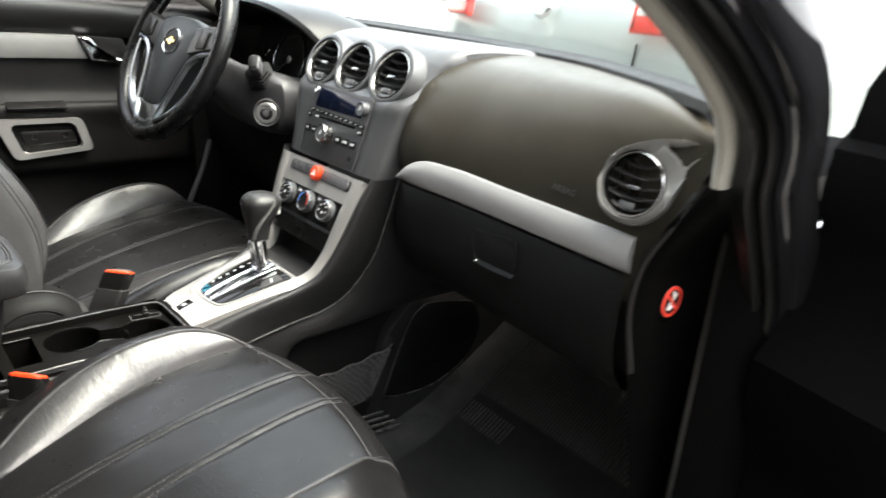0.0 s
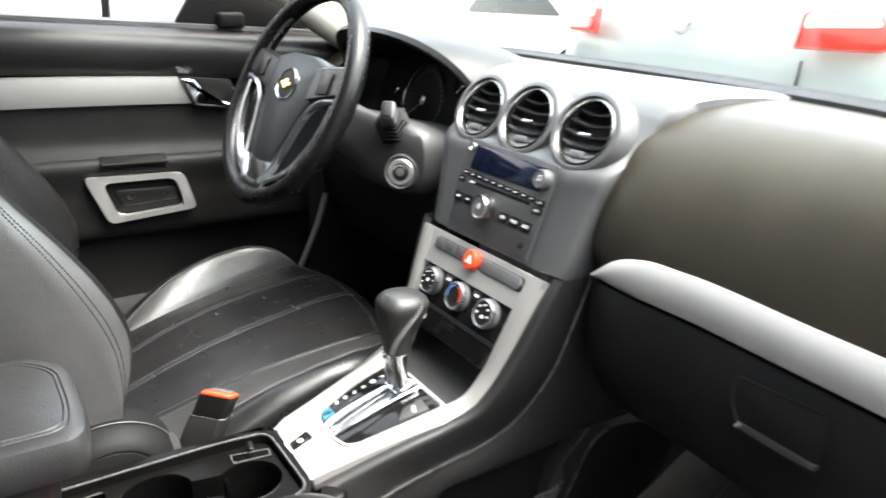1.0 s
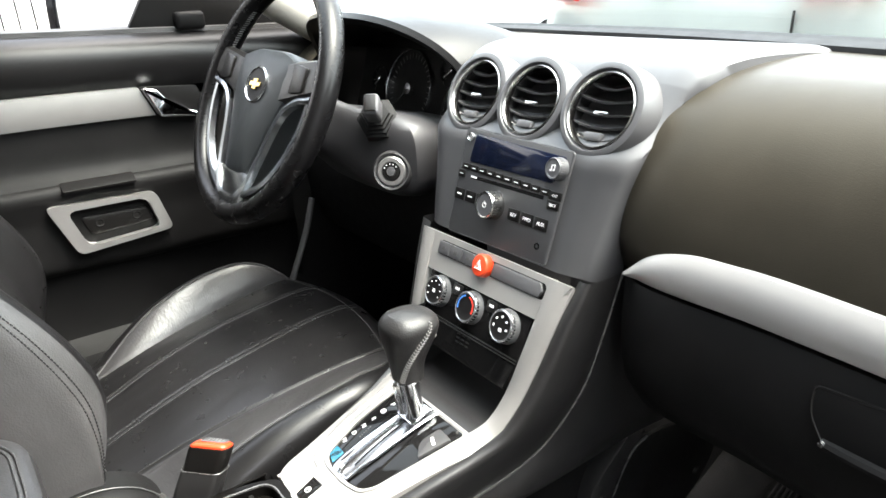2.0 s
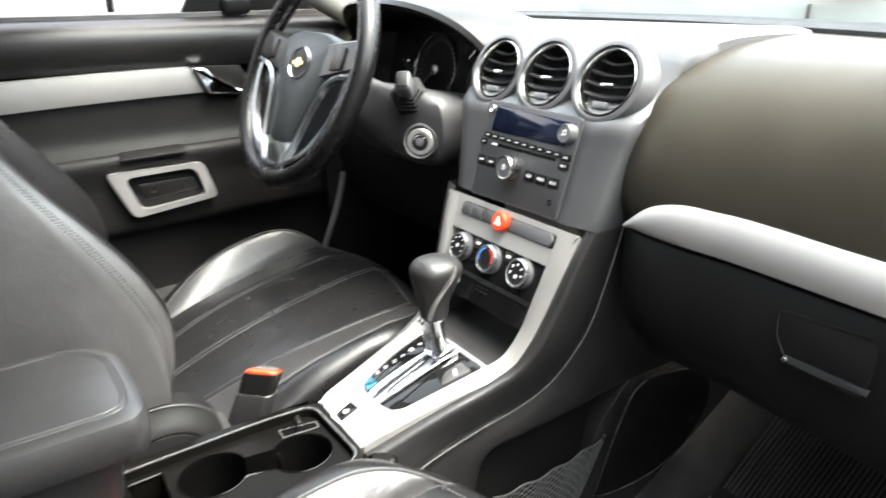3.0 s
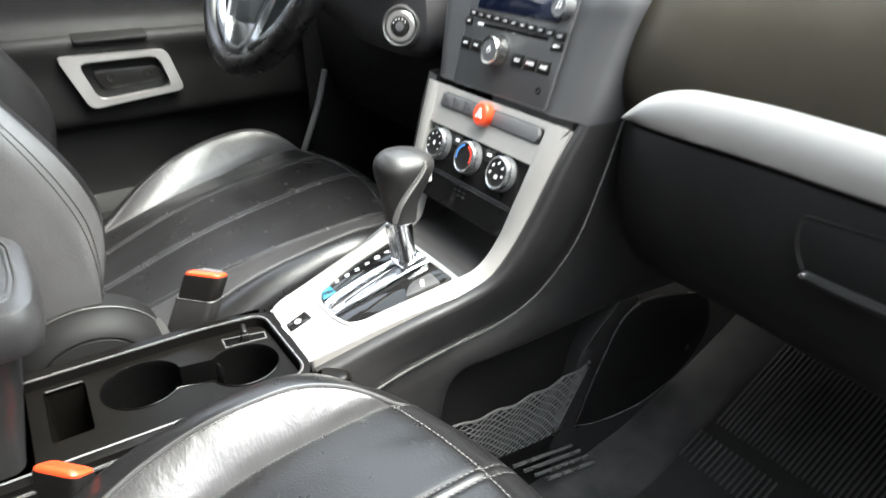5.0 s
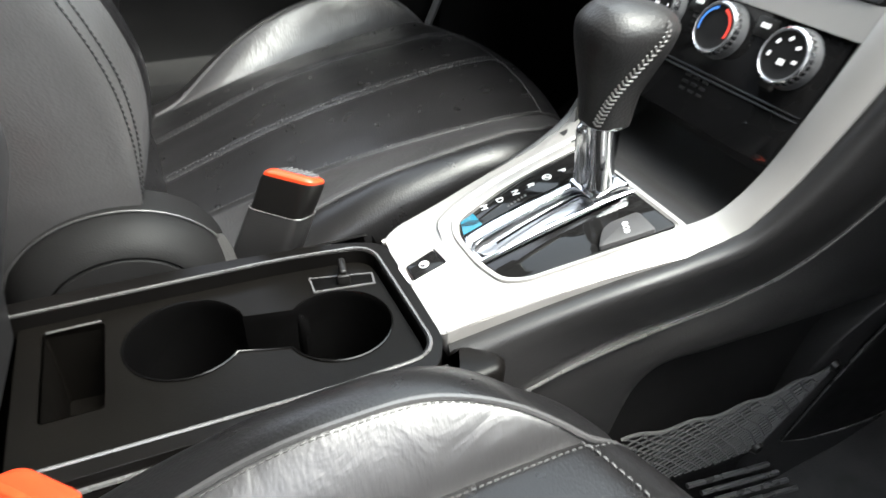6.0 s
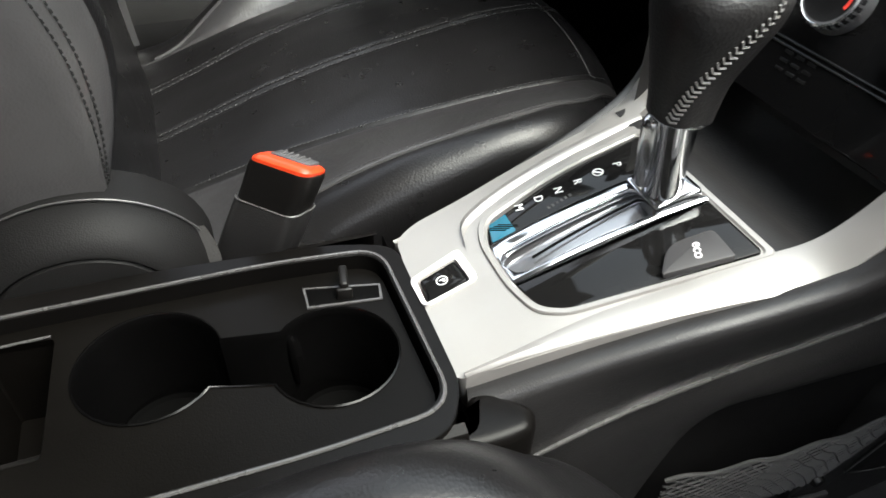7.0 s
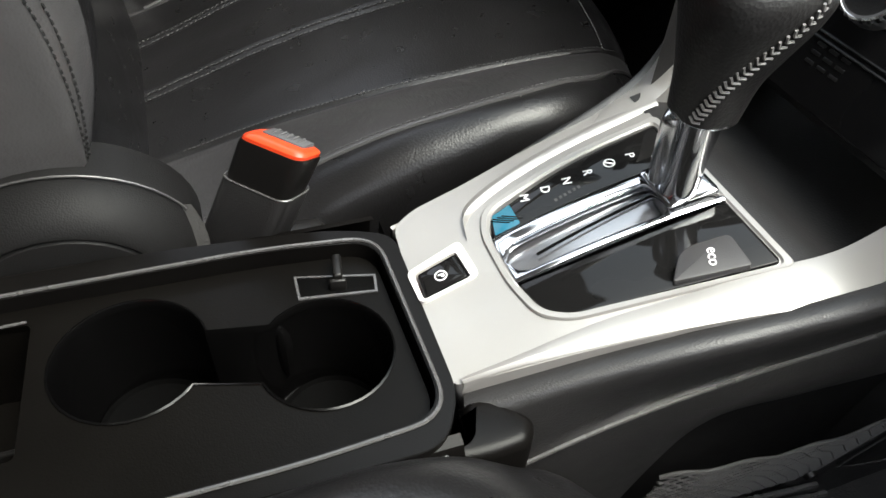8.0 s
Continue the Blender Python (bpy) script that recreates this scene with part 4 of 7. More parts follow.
for a in (-0.030, 0.030):
    b = bmesh.new()
    slab(b, CF @ pose(a, 0.011, 0), round_poly([(-0.008, -0.006), (0.008, -0.006), (0.008, 0.006), (-0.008, 0.006)], 0.002), 0.0016, 0.0005, base=-0.001)
    k = part("button", b, PLASTIC, clim)
    b = bmesh.new()
    rbox(b, CF @ pose(a, 0.012, 0.0008), 0.007, 0.0028, 0.0003, 0)
    part("print_bar", b, WHITE_PRINT, k)
for i in range(3):
    for zz in (-0.0355, -0.0405, -0.0455):
        b = bmesh.new()
        rbox(b, CF @ pose(-0.010 + 0.0085 * i, zz * 0.95, -0.0008), 0.0058, 0.0018, 0.0006, 0.0002, 1)
        part("small_key", b, PLASTIC, clim)
b = bmesh.new()
tube(b, [CF @ Vector((x, -0.0285, -0.0004)) for x in np.linspace(-0.082, 0.084, 12)], 0.0007, 5)
tube(b, [CF @ Vector((x, -0.0315, -0.0004)) for x in np.linspace(-0.082, 0.084, 12)], 0.0007, 5)
part("seam_line", b, PLASTIC, clim)

# ---- silver frame: button plate, legs, shift surround in one run ----
SF = plane_at((0, 0.18, 0.414), (0, 1, 0.28))
silver = thing("console_trim", "satin silver trim framing heater panel and gear selector", "console trim")
bm = bmesh.new()
holed(bm, CF @ Matrix.Translation((0, 0, 0.0012)), [(-0.096, 0.020), (0.099, 0.020), (0.1272, 0.0635), (-0.119, 0.0635)], [round_poly([(-0.079, 0.040), (0.096, 0.040), (0.099, 0.0485), (0.096, 0.057), (-0.079, 0.057), (-0.082, 0.0485)], 0.004)], 0.006)
part("button_plate", bm, SILVER, silver)
bm = bmesh.new()
slab(bm, CF, [(-0.081, 0.038), (0.098, 0.038), (0.098, 0.059), (-0.081, 0.059)], 0.002, 0.0003, base=-0.002)
part("button_bed", bm, PLASTIC_DARK, silver)
for i in range(3):
    bm = bmesh.new()
    slab(bm, CF @ pose(-0.0685 + 0.0225 * i, 0.0485, 0), round_poly([(-0.0105, -0.0072), (0.0105, -0.0072), (0.0105, 0.0072), (-0.0105, 0.0072)], 0.0015), 0.0035, 0.001)
    k = part("button", bm, RADIO_GREY, silver)
    bm = bmesh.new()
    rbox(bm, CF @ pose(-0.0685 + 0.0225 * i, 0.0485, 0.0037), 0.005, 0.0035, 0.0003, 0)
    part("print_bar", bm, STITCH, k)
bm = bmesh.new()
slab(bm, CF @ pose(0.054, 0.0485, 0), round_poly([(-0.036, -0.0075), (0.036, -0.0075), (0.040, 0), (0.036, 0.0075), (-0.036, 0.0075)], 0.002), 0.0030, 0.001)
part("blank_cover", bm, RADIO_GREY, silver)
hazard = thing("hazard_button", "round orange hazard button with a white triangle", "button")
HZ = CF @ pose(0.004, 0.0485, 0.0)
bm = bmesh.new()
lathe(bm, HZ, [(0.0128, 0.0), (0.0125, 0.008), (0.011, 0.0098), (0.006, 0.0104), (0, 0.0106)], 36)
part("cap", bm, RED, hazard)
bm = bmesh.new()
tube(bm, [HZ @ Vector((0.0062 * math.sin(t), 0.0062 * math.cos(t) - 0.001, 0.0106)) for t in (0, math.tau / 3, 2 * math.tau / 3)], 0.0006, 5, True)
tube(bm, [HZ @ Vector((0.0032 * math.sin(t), 0.0032 * math.cos(t) - 0.001, 0.0107)) for t in (0, math.tau / 3, 2 * math.tau / 3)], 0.0004, 5, True)
part("triangle", bm, WHITE_PRINT, hazard)


def crown(u):
    """The plate's shoulders fall away towards both sides."""
    return -0.0085 * max(0.0, (abs(u - 0.004) - 0.030) / 0.055) ** 2


LEG_OUT = spline([(0.1272, 0.4262, 0.608), (0.1215, 0.412, 0.575), (0.113, 0.394, 0.53), (0.104, 0.374, 0.487), (0.0975, 0.354, 0.461), (0.0915, 0.330, 0.4485), (0.084, 0.300, 0.4395), (0.0722, 0.245, 0.4225), (0.0655, 0.205, 0.410), (0.0622, 0.178, 0.404)], 160)
LEG_IN = spline([(0.0985, 0.4232, 0.608), (0.096, 0.408, 0.575), (0.090, 0.390, 0.53), (0.083, 0.376, 0.492), (0.0765, 0.360, 0.467), (0.070, 0.335, 0.4535), (0.066, 0.300, 0.443), (0.060, 0.245, 0.4255), (0.0595, 0.205, 0.413), (0.0590, 0.178, 0.406)], 160)
for s, dx in ((1, 0.0), (-1, 0.004)):
    bm = bmesh.new()
    rows = []
    for o, i in zip(LEG_OUT, LEG_IN):
        o, i = Vector(o), Vector(i)
        near = max(0.0, min(1.0, (0.365 - o.y) / 0.035))
        near = near * near * (3 - 2 * near)
        for p in (o, i):
            p.z = p.z * (1 - near) + (0.414 + 0.28 * (p.y - 0.18) + crown(p.x) + (0.0006 if s > 0 else -0.008 * max(0.0, min(1.0, (0.330 - p.y) / 0.04)))) * near
        flat = max(0.0, min(1.0, (0.405 - o.y) / 0.060))
        n = Vector((0.25, -0.62, 0.74)).normalized() * (0.0012 + 0.0013 * (1 - flat * flat * (3 - 2 * flat)))
        m = (o + i) / 2 + n * 1.6
        down = Vector((0, 0.010, -0.008)).lerp(Vector((-0.001, 0.0, -0.010)), near)
        rows.append([Vector((s * p.x + (dx if s < 0 else 0), p.y, p.z)) for p in (o + down, o, o + n * 0.7 + (i - o) * 0.12, m, i + n * 0.7 + (o - i) * 0.12, i, i + down * (1.6 - 1.1 * near))])
    skin(bm, rows)
    part("leg", bm, SILVER, silver)

outer = round_poly([(-0.049, -0.004), (0.020, -0.010), (0.061, -0.008), (0.071, 0.060), (0.080, 0.105), (0.0865, 0.145), (0.086, 0.1685), (-0.080, 0.1685), (-0.084, 0.150), (-0.074, 0.089), (-0.062, 0.040), (-0.058, 0.010)], [0.008, 0.03, 0.006, 0.03, 0.03, 0.006, 0.003, 0.003, 0.004, 0.04, 0.03, 0.012], 6)
HOLE = round_poly([(-0.030, 0.048), (-0.0455, 0.101), (-0.048, 0.158), (0.0685, 0.158), (0.0505, 0.058), (0.042, 0.046), (0.020, 0.041), (-0.014, 0.041)], [0.010, 0.03, 0.004, 0.004, 0.014, 0.010, 0.02, 0.012], 6)
LIP = round_poly([(-0.0345, 0.044), (-0.051, 0.101), (-0.054, 0.163), (0.0725, 0.163), (0.0545, 0.056), (0.045, 0.042), (0.021, 0.0365), (-0.016, 0.0365)], [0.012, 0.03, 0.004, 0.004, 0.014, 0.012, 0.02, 0.014], 6)
SWITCH_HOLE = round_poly([(-0.0115, -0.0045), (0.0100, -0.0040), (0.0065, 0.0250), (-0.0150, 0.0235)], 0.002)
bm = bmesh.new()
holed(bm, SF, outer, [HOLE, SWITCH_HOLE], 0.030)


inv = SF.inverted()
rim = [e for e in bm.edges if len(e.link_faces) == 2 and e.calc_face_angle() > 0.9 and sum((inv @ v.co).z for v in e.verts) > -0.01]
bmesh.ops.bevel(bm, geom=rim, offset=0.0040, segments=4, affect="EDGES", clamp_overlap=True)
for v in bm.verts:
    q = inv @ v.co
    v.co = SF @ Vector((q.x, q.y, q.z + crown(q.x)))
part("selector_plate", bm, SILVER, silver, sharp=40)
bm = bmesh.new()
ring_rows = []
for f, h in ((1.0, -0.004), (1.0, 0.0006), (0.85, 0.0016), (0.3, 0.0016), (0.05, 0.0002), (0.0, -0.004)):
    ring_rows.append([SF @ Vector((a[0] * f + b[0] * (1 - f), a[1] * f + b[1] * (1 - f), h + crown(a[0]))) for a, b in zip(LIP, HOLE)])
skin(bm, ring_rows, True)
part("raised_lip", bm, SILVER, silver, "raised silver lip round the gear gate")
bm = bmesh.new()
ridge = spline([(-0.020, 0.030), (-0.034, 0.034), (-0.046, 0.052), (-0.060, 0.098), (-0.067, 0.150), (-0.068, 0.172)], 40)
skin(bm, [[SF @ Vector((x - 0.0050 * c, y + 0.001 * c, crown(x - 0.005 * c) + h)) for c, h in ((-1.0, -0.0010), (-0.5, 0.0012), (0.0, 0.0020), (0.6, 0.0012), (1.6, -0.0012))] for x, y in ridge])
part("ridge", bm, SILVER, silver)

# parking-brake switch
pb = thing("parking_brake_switch", "small black parking brake switch in a silver recess", "switch")
KEY = round_poly([(-0.0070, -0.0030), (0.0098, -0.0036), (0.0072, 0.0215), (-0.0108, 0.0200)], 0.002)
bm = bmesh.new()
slab(bm, SF, KEY, 0.0085, 0.0022, base=-0.006)
part("key", bm, GLOSS_BLACK, pb)
bm = bmesh.new()
holed(bm, SF @ Matrix.Translation((0, 0, 0.0022)), round_poly([(-0.0105, -0.0075), (0.0120, -0.0066), (0.0082, 0.0270), (-0.0180, 0.0252)], 0.004), [round_poly([(-0.0078, -0.0040), (0.0105, -0.0044), (0.0080, 0.0224), (-0.0116, 0.0208)], 0.002)], 0.008)
part("surround", bm, PALE_TRIM, pb, "pale raised frame")
bm = bmesh.new()
lathe(bm, SF @ pose(0.0005, 0.0085, 0.0026), [(0.0034, 0), (0.0034, 0.0003), (0.0028, 0.0003), (0.0028, 0)], 20)
part("circle_mark", bm, WHITE_PRINT, pb)
letters("P", 0.005, SF @ pose(0.0005, 0.0085, 0.0027), WHITE_PRINT, pb)

# ---- gear selector ----
gate_set = thing("gear_gate", "chrome gear gate between two glossy black panels", "gear gate")
GB = SF @ Matrix.Translation((0, 0, -0.003))
bm = bmesh.new()
slab(bm, GB, round_poly([(-0.0290, 0.0470), (-0.0115, 0.0430), (-0.0165, 0.158), (-0.0475, 0.158), (-0.0450, 0.101)], [0.008, 0.002, 0.002, 0.003, 0.03]), 0.004, 0.0008, base=-0.003)
left_panel = part("left_panel", bm, GLOSS_BLACK, gate_set)
bm = bmesh.new()
slab(bm, GB, round_poly([(0.0215, 0.0425), (0.0425, 0.047), (0.0500, 0.058), (0.0678, 0.158), (0.0235, 0.158)], [0.002, 0.008, 0.012, 0.003, 0.002]), 0.004, 0.0008, base=-0.003)
right_panel = part("right_panel", bm, GLOSS_BLACK, gate_set)
for tx, v in (("P", 0.1342), ("R", 0.1080), ("N", 0.0950), ("D", 0.0820), ("M", 0.0692)):
    letters(tx, 0.0074, GB @ pose(-0.0322, v, 0.0014, 0, 0, -14), WHITE_PRINT, left_panel)
bm = bmesh.new()
lathe(bm, GB @ pose(-0.0325, 0.1218, 0.0013), [(0.0034, 0), (0.0034, 0.0003), (0.0026, 0.0003), (0.0026, 0)], 20)
rbox(bm, GB @ pose(-0.0325, 0.1218, 0.0014, 0, 0, 45), 0.005, 0.0012, 0.0003, 0)
part("lock_mark", bm, WHITE_PRINT, left_panel)
for k in range(6):
    bm = bmesh.new()
    rbox(bm, GB @ pose(-0.0222 - 0.0005 * k, 0.084 + 0.0030 * k, 0.0011), 0.0022, 0.0016, 0.0002, 0)
    part("print_bar", bm, STITCH, left_panel)


def trough_mid(t):
    """Centre line, half width and height of the arched chrome trough along the gate."""
    return 0.0045 - 0.0012 * t, 0.0165 + 0.0022 * t, 0.0018 + 0.0042 * math.sin(math.pi * min(1.0, 0.1 + 0.9 * t))


# chrome frame: one arched band with a rounded slot in it
bm = bmesh.new()
band = []
for t in np.linspace(0, 1, 28):
    c, w, z = trough_mid(t)
    v = 0.0415 + 0.117 * t
    e = max(0.0, 1 - t / 0.10)
    inner = (w - 0.0046) * math.sqrt(max(0.0, 1 - e * e)) if t > 0.0 else 0.0
    band.append((c, w, z, v, inner))
for s in (-1, 1):
    rows = [(c, w, z, v, max(0.0, i - (0.0036 if s < 0 else 0.0))) for c, w, z, v, i in band]
    skin(bm, [[GB @ Vector((c + s * x, v, h)) for x, h in ((w, -0.003), (w, z - 0.0008), (w - 0.0010, z), (i + 0.0012, z - 0.0004), (i, z - 0.0016), (max(0.0, i - 0.0006), z - 0.0050))] for c, w, z, v, i in rows])
c, w, z, v, _ = band[0]
skin(bm, [[GB @ Vector((c + x, v - dv, h)) for x in np.linspace(-w, w, 9)] for dv, h in ((0.0, z), (0.0006, z - 0.0008), (0.0008, -0.004))])
part("trough", bm, SMOKED_CHROME, gate_set, "bright chrome trough", sharp=50)
bm = bmesh.new()
skin(bm, [[GB @ Vector((c + x * (w - 0.004), v, z - 0.0040 - 0.0022 * x * x - 0.0030 * max(0.0, 1 - 8 * abs(v - 0.052)))) for x in np.linspace(-1, 1, 9)] for c, w, z, v, _ in band])
part("shutter", bm, SHUTTER, gate_set, "dark glossy sliding shutter")
bm = bmesh.new()
tube(bm, [GB @ Vector((c + 0.0035 - 0.0075 * t, v, z - 0.0039)) for t, (c, w, z, v, _) in zip(np.linspace(0, 1, 20), band[4:24])], 0.0009, 6, flat=0.5)
part("slot", bm, SHADE_BLACK, gate_set)
# blue reflection in the glossy panel, drawn as a patch with dark stripes
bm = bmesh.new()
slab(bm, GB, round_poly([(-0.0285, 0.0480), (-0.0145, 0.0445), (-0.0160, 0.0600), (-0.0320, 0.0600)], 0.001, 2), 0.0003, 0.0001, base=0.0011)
blue_glint = part("blue_glint", bm, BLUE_REFLECTION, left_panel, "striped blue reflection painted on the glossy panel")
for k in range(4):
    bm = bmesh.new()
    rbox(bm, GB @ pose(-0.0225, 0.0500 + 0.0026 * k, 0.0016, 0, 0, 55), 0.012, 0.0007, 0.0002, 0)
    part("glint_stripe", bm, GLOSS_BLACK, blue_glint)
bm = bmesh.new()
slab(bm, GB, [(x * 1.02, 0.1 + (y - 0.1) * 1.02) for x, y in HOLE], 0.004, 0.001, base=-0.016)
part("base_tray", bm, PLASTIC_DARK, gate_set)
# eco key
eco = thing("eco_button", "dark grey eco button on the glossy panel", "button")
bm = bmesh.new()
slab(bm, GB, round_poly([(0.0572, 0.1070), (0.0410, 0.1205), (0.0440, 0.1460), (0.0655, 0.1440)], [0.002, 0.009, 0.004, 0.002]), 0.004, 0.001, base=0.0004)
part("key", bm, SHROUD, eco)
letters("eco", 0.0078, GB @ pose(0.0530, 0.1310, 0.0046, 0, 0, -26), WHITE_PRINT, eco)

lever = thing("gear_lever", "black leather gear knob on a chrome shaft", "gear lever")
base_p, mid_p, top_p = Vector((0.006, 0.316, 0.450)), Vector((0.0140, 0.3050, 0.508)), Vector((0.0175, 0.3065, 0.582))
bm = bmesh.new()
slab(bm, GB, round_poly([(-0.0130, 0.128), (0.0195, 0.127), (0.0205, 0.1575), (-0.0140, 0.1575)], 0.004), 0.0125, 0.003, base=-0.004)
part("slide", bm, SMOKED_CHROME, lever)
bm = bmesh.new()
ax = (mid_p - base_p).normalized()
sm2 = Matrix.Translation(base_p) @ ax.to_track_quat("Z", "Y").to_matrix().to_4x4()
ln = (mid_p - base_p).length
lathe(bm, sm2, [(0.0110, -0.006), (0.0104, 0.008), (0.0098, 0.022), (0.0102, ln * 0.55), (0.0115, ln - 0.002), (0.0125, ln + 0.004)], 28, sx=0.95, sy=1.15)
part("shaft", bm, CHROME, lever, "polished chrome shaft")
bm = bmesh.new()
rbox(bm, sm2 @ pose(-0.011, 0.003, ln * 0.55), 0.010, 0.026, ln * 0.80, 0.004)
part("blade", bm, SATIN_CHROME, lever)
bm = bmesh.new()
kz = (top_p - mid_p).normalized()
km = plane_at(mid_p, kz.cross(Vector((1, 0, 0))))
H = (top_p - mid_p).length
KNOB = spline([(0.0, 0.0150, 0.0152, 0.0), (0.10, 0.0157, 0.0160, 0.0), (0.28, 0.0174, 0.0180, 0.0), (0.50, 0.0220, 0.0235, -0.002), (0.70, 0.0262, 0.0282, -0.004), (0.84, 0.0262, 0.0285, -0.005), (0.94, 0.0200, 0.0225, -0.004), (0.99, 0.0120, 0.0130, 0.0), (1.005, 0.002, 0.002, 0.0)], 30)


def knob_pt(row, a, out=0.0):
    t, rx, ry, sh = row
    ca, sa = math.cos(a), math.sin(a)
    p = 2.6
    k = (abs(ca) ** p + abs(sa) ** p) ** (-1 / p)
    return km @ Vector(((rx + out) * k * ca, (ry + out) * k * sa - sh, t * H))


skin(bm, [[knob_pt(r, k * math.tau / 36) for k in range(36)] for r in KNOB], True, True)
grip = part("knob", bm, KNOB_LEATHER, lever, "stitched black leather knob")
bm = bmesh.new()
for a in (-0.95, -0.95 + math.pi):
    line = [knob_pt(KNOB[i], a + 0.052 * i, 0.0004) for i in range(1, 27)]
    nrm = [(p - (km @ Vector((0, 0, KNOB[i + 1][0] * H)))).normalized() for i, p in enumerate(line)]
    for i in range(0, 25):
        p, q = line[i], line[i + 1]
        n = nrm[i]
        t = (q - p).normalized()
        w = n.cross(t)
        for s in (-1, 1):
            tube(bm, [p + n * 0.0004, p + (q - p) * 0.6 + w * (0.0028 * s) + n * 0.0003], 0.0007, 5)
tagged(part("stitching", bm, KNOB_THREAD, grip), kind="stuff")
bm = bmesh.new()
btn = plane_at(knob_pt(KNOB[19], radians(98), -0.0015), kz, (-math.sin(radians(98)), math.cos(radians(98)), 0))
slab(bm, btn, round_poly([(-0.0075, -0.015), (0.0075, -0.015), (0.0085, 0.012), (-0.0085, 0.012)], 0.003), 0.0055, 0.0015)
part("release_button", bm, PALE_TRIM, grip, "pale silver release button")
bm = bmesh.new()
lathe(bm, km @ pose(0, 0, -0.001), [(0.0120, -0.001), (0.0150, 0.0), (0.0157, 0.0010), (0.0153, 0.002)], 32)
part("collar", bm, SATIN_CHROME, grip)

# ---- centre console ----
con = thing("centre_console", "black plastic centre console with cup holders", "centre console")
TOP = spline([(0.0555, 0.181, 0.401), (0.068, 0.240, 0.4195), (0.078, 0.280, 0.4325), (0.0885, 0.325, 0.446), (0.097, 0.356, 0.461), (0.104, 0.376, 0.487), (0.113, 0.396, 0.53), (0.1215, 0.414, 0.575), (0.1295, 0.433, 0.614)], 40)
CREASE = spline([(0.082, 0.185, 0.353), (0.0815, 0.258, 0.373), (0.083, 0.328, 0.385), (0.0855, 0.372, 0.392), (0.0925, 0.404, 0.408), (0.1005, 0.424, 0.429), (0.1175, 0.451, 0.484), (0.129, 0.466, 0.546), (0.14, 0.478, 0.612)], 40)
for s in (1, -1):
    bm = bmesh.new()
    rows = []
    for i, (t, c) in enumerate(zip(TOP, CREASE)):
        t, c = Vector(t), Vector(c)
        u = i / 39
        d = c - t
        out = Vector((0.014, -0.006 - 0.004 * u, 0.006 - 0.003 * u))
        if s < 0:
            out = out * 0.4
        under = c + Vector((-0.004, 0.004 * u, -0.006))
        yb = 0.185 + 0.33 * u
        below = [Vector((0.082 + 0.028 * u, yb, 0.350)), Vector((0.082 + 0.028 * u, yb, 0.25)), Vector((0.104 + 0.04 * u, yb, FLOOR_Z))] if s < 0 else []
        rows.append([Vector((s * p.x, p.y, p.z)) for p in [t + Vector((-0.006, 0.004, -0.004)), t, t + d * 0.02 + out * 0.42, t + d * 0.07 + out * 0.74, t + d * 0.13 + out * 0.90, t + d * 0.21 + out * 0.94, t + d * 0.45 + out * 0.70, t + d * 0.75 + out * 0.36, c + Vector((0.001, 0, 0.002)), c, under] + below])
    skin(bm, rows)
    part("side_panel", bm, CONSOLE_SKIN, con, sharp=50)
    # lightened bead that paints the highlight along the crease
    bm = bmesh.new()
    tube(bm, [(s * (c[0] + 0.0012), c[1], c[2]) for c in CREASE[2:]], 0.0013, 6)
    part("crease_bead", bm, BEAD, con)
    bm = bmesh.new()
    rows = []
    for t in np.linspace(0, 1, 20):
        y = 0.485 + 0.36 * t
        rows.append([(s * (x - (0.075 if s > 0 else 0.007) + 0.037 * t), y, z) for x, z in ((0.141, 0.60), (0.139, 0.50), (0.138, 0.40), (0.137, 0.25), (0.144, FLOOR_Z))])
    skin(bm, rows)
    part("tunnel_side", bm, CONSOLE_SKIN, con)

# passenger flank below the crease, down to the edge of the side pocket
PSIDE = lambda y, z: 0.084 + 0.08 * (y - 0.42) + 0.13 * (z - 0.30)
CREASE_KEYS = [(0.08, 0.187, 0.349), (0.0795, 0.26, 0.369), (0.081, 0.33, 0.381), (0.0835, 0.374, 0.388), (0.0905, 0.406, 0.404), (0.0985, 0.426, 0.425), (0.1155, 0.453, 0.48), (0.127, 0.468, 0.542), (0.138, 0.48, 0.608)]
EDGE_KEYS = [(0.3043, 0.1), (0.3103, 0.2785), (0.3259, 0.3424), (0.376, 0.3519), (0.4204, 0.3561), (0.4651, 0.3615), (0.5099, 0.3681), (0.562, 0.3732), (0.6758, 0.3736)]


def along(keys, t):
    return Vector([float(curve_at([(i, k[j]) for i, k in enumerate(keys)], t)) for j in range(len(keys[0]))])


flank_rows, recess_rows = [], []
for t in np.linspace(0, 8, 70):
    c, e = along(CREASE_KEYS, t), along(EDGE_KEYS, t)
    e = Vector((PSIDE(e.x, e.y), e.x, e.y))
    flank_rows.append([c.lerp(e, f) + Vector((0.004 * math.sin(math.pi * f), 0, 0)) for f in np.linspace(0, 1, 8)] + [e + Vector((-0.0015, 0.0006, -0.0012)), e + Vector((-0.005, 0.002, -0.003))])
    if t < 7.3:
        recess_rows.append([e + Vector((-0.005, 0.002, -0.003)), e + Vector((-0.014, 0.004, -0.006)), e + Vector((-0.030, 0.006, -0.012)), Vector((e.x - 0.031, e.y + 0.006, min(e.z - 0.02, 0.30))), Vector((e.x - 0.031, e.y + 0.006, FLOOR_Z))])
bm = bmesh.new()
skin(bm, flank_rows)
part("lower_flank", bm, CONSOLE_SKIN, con, sharp=50)
bm = bmesh.new()
skin(bm, recess_rows)
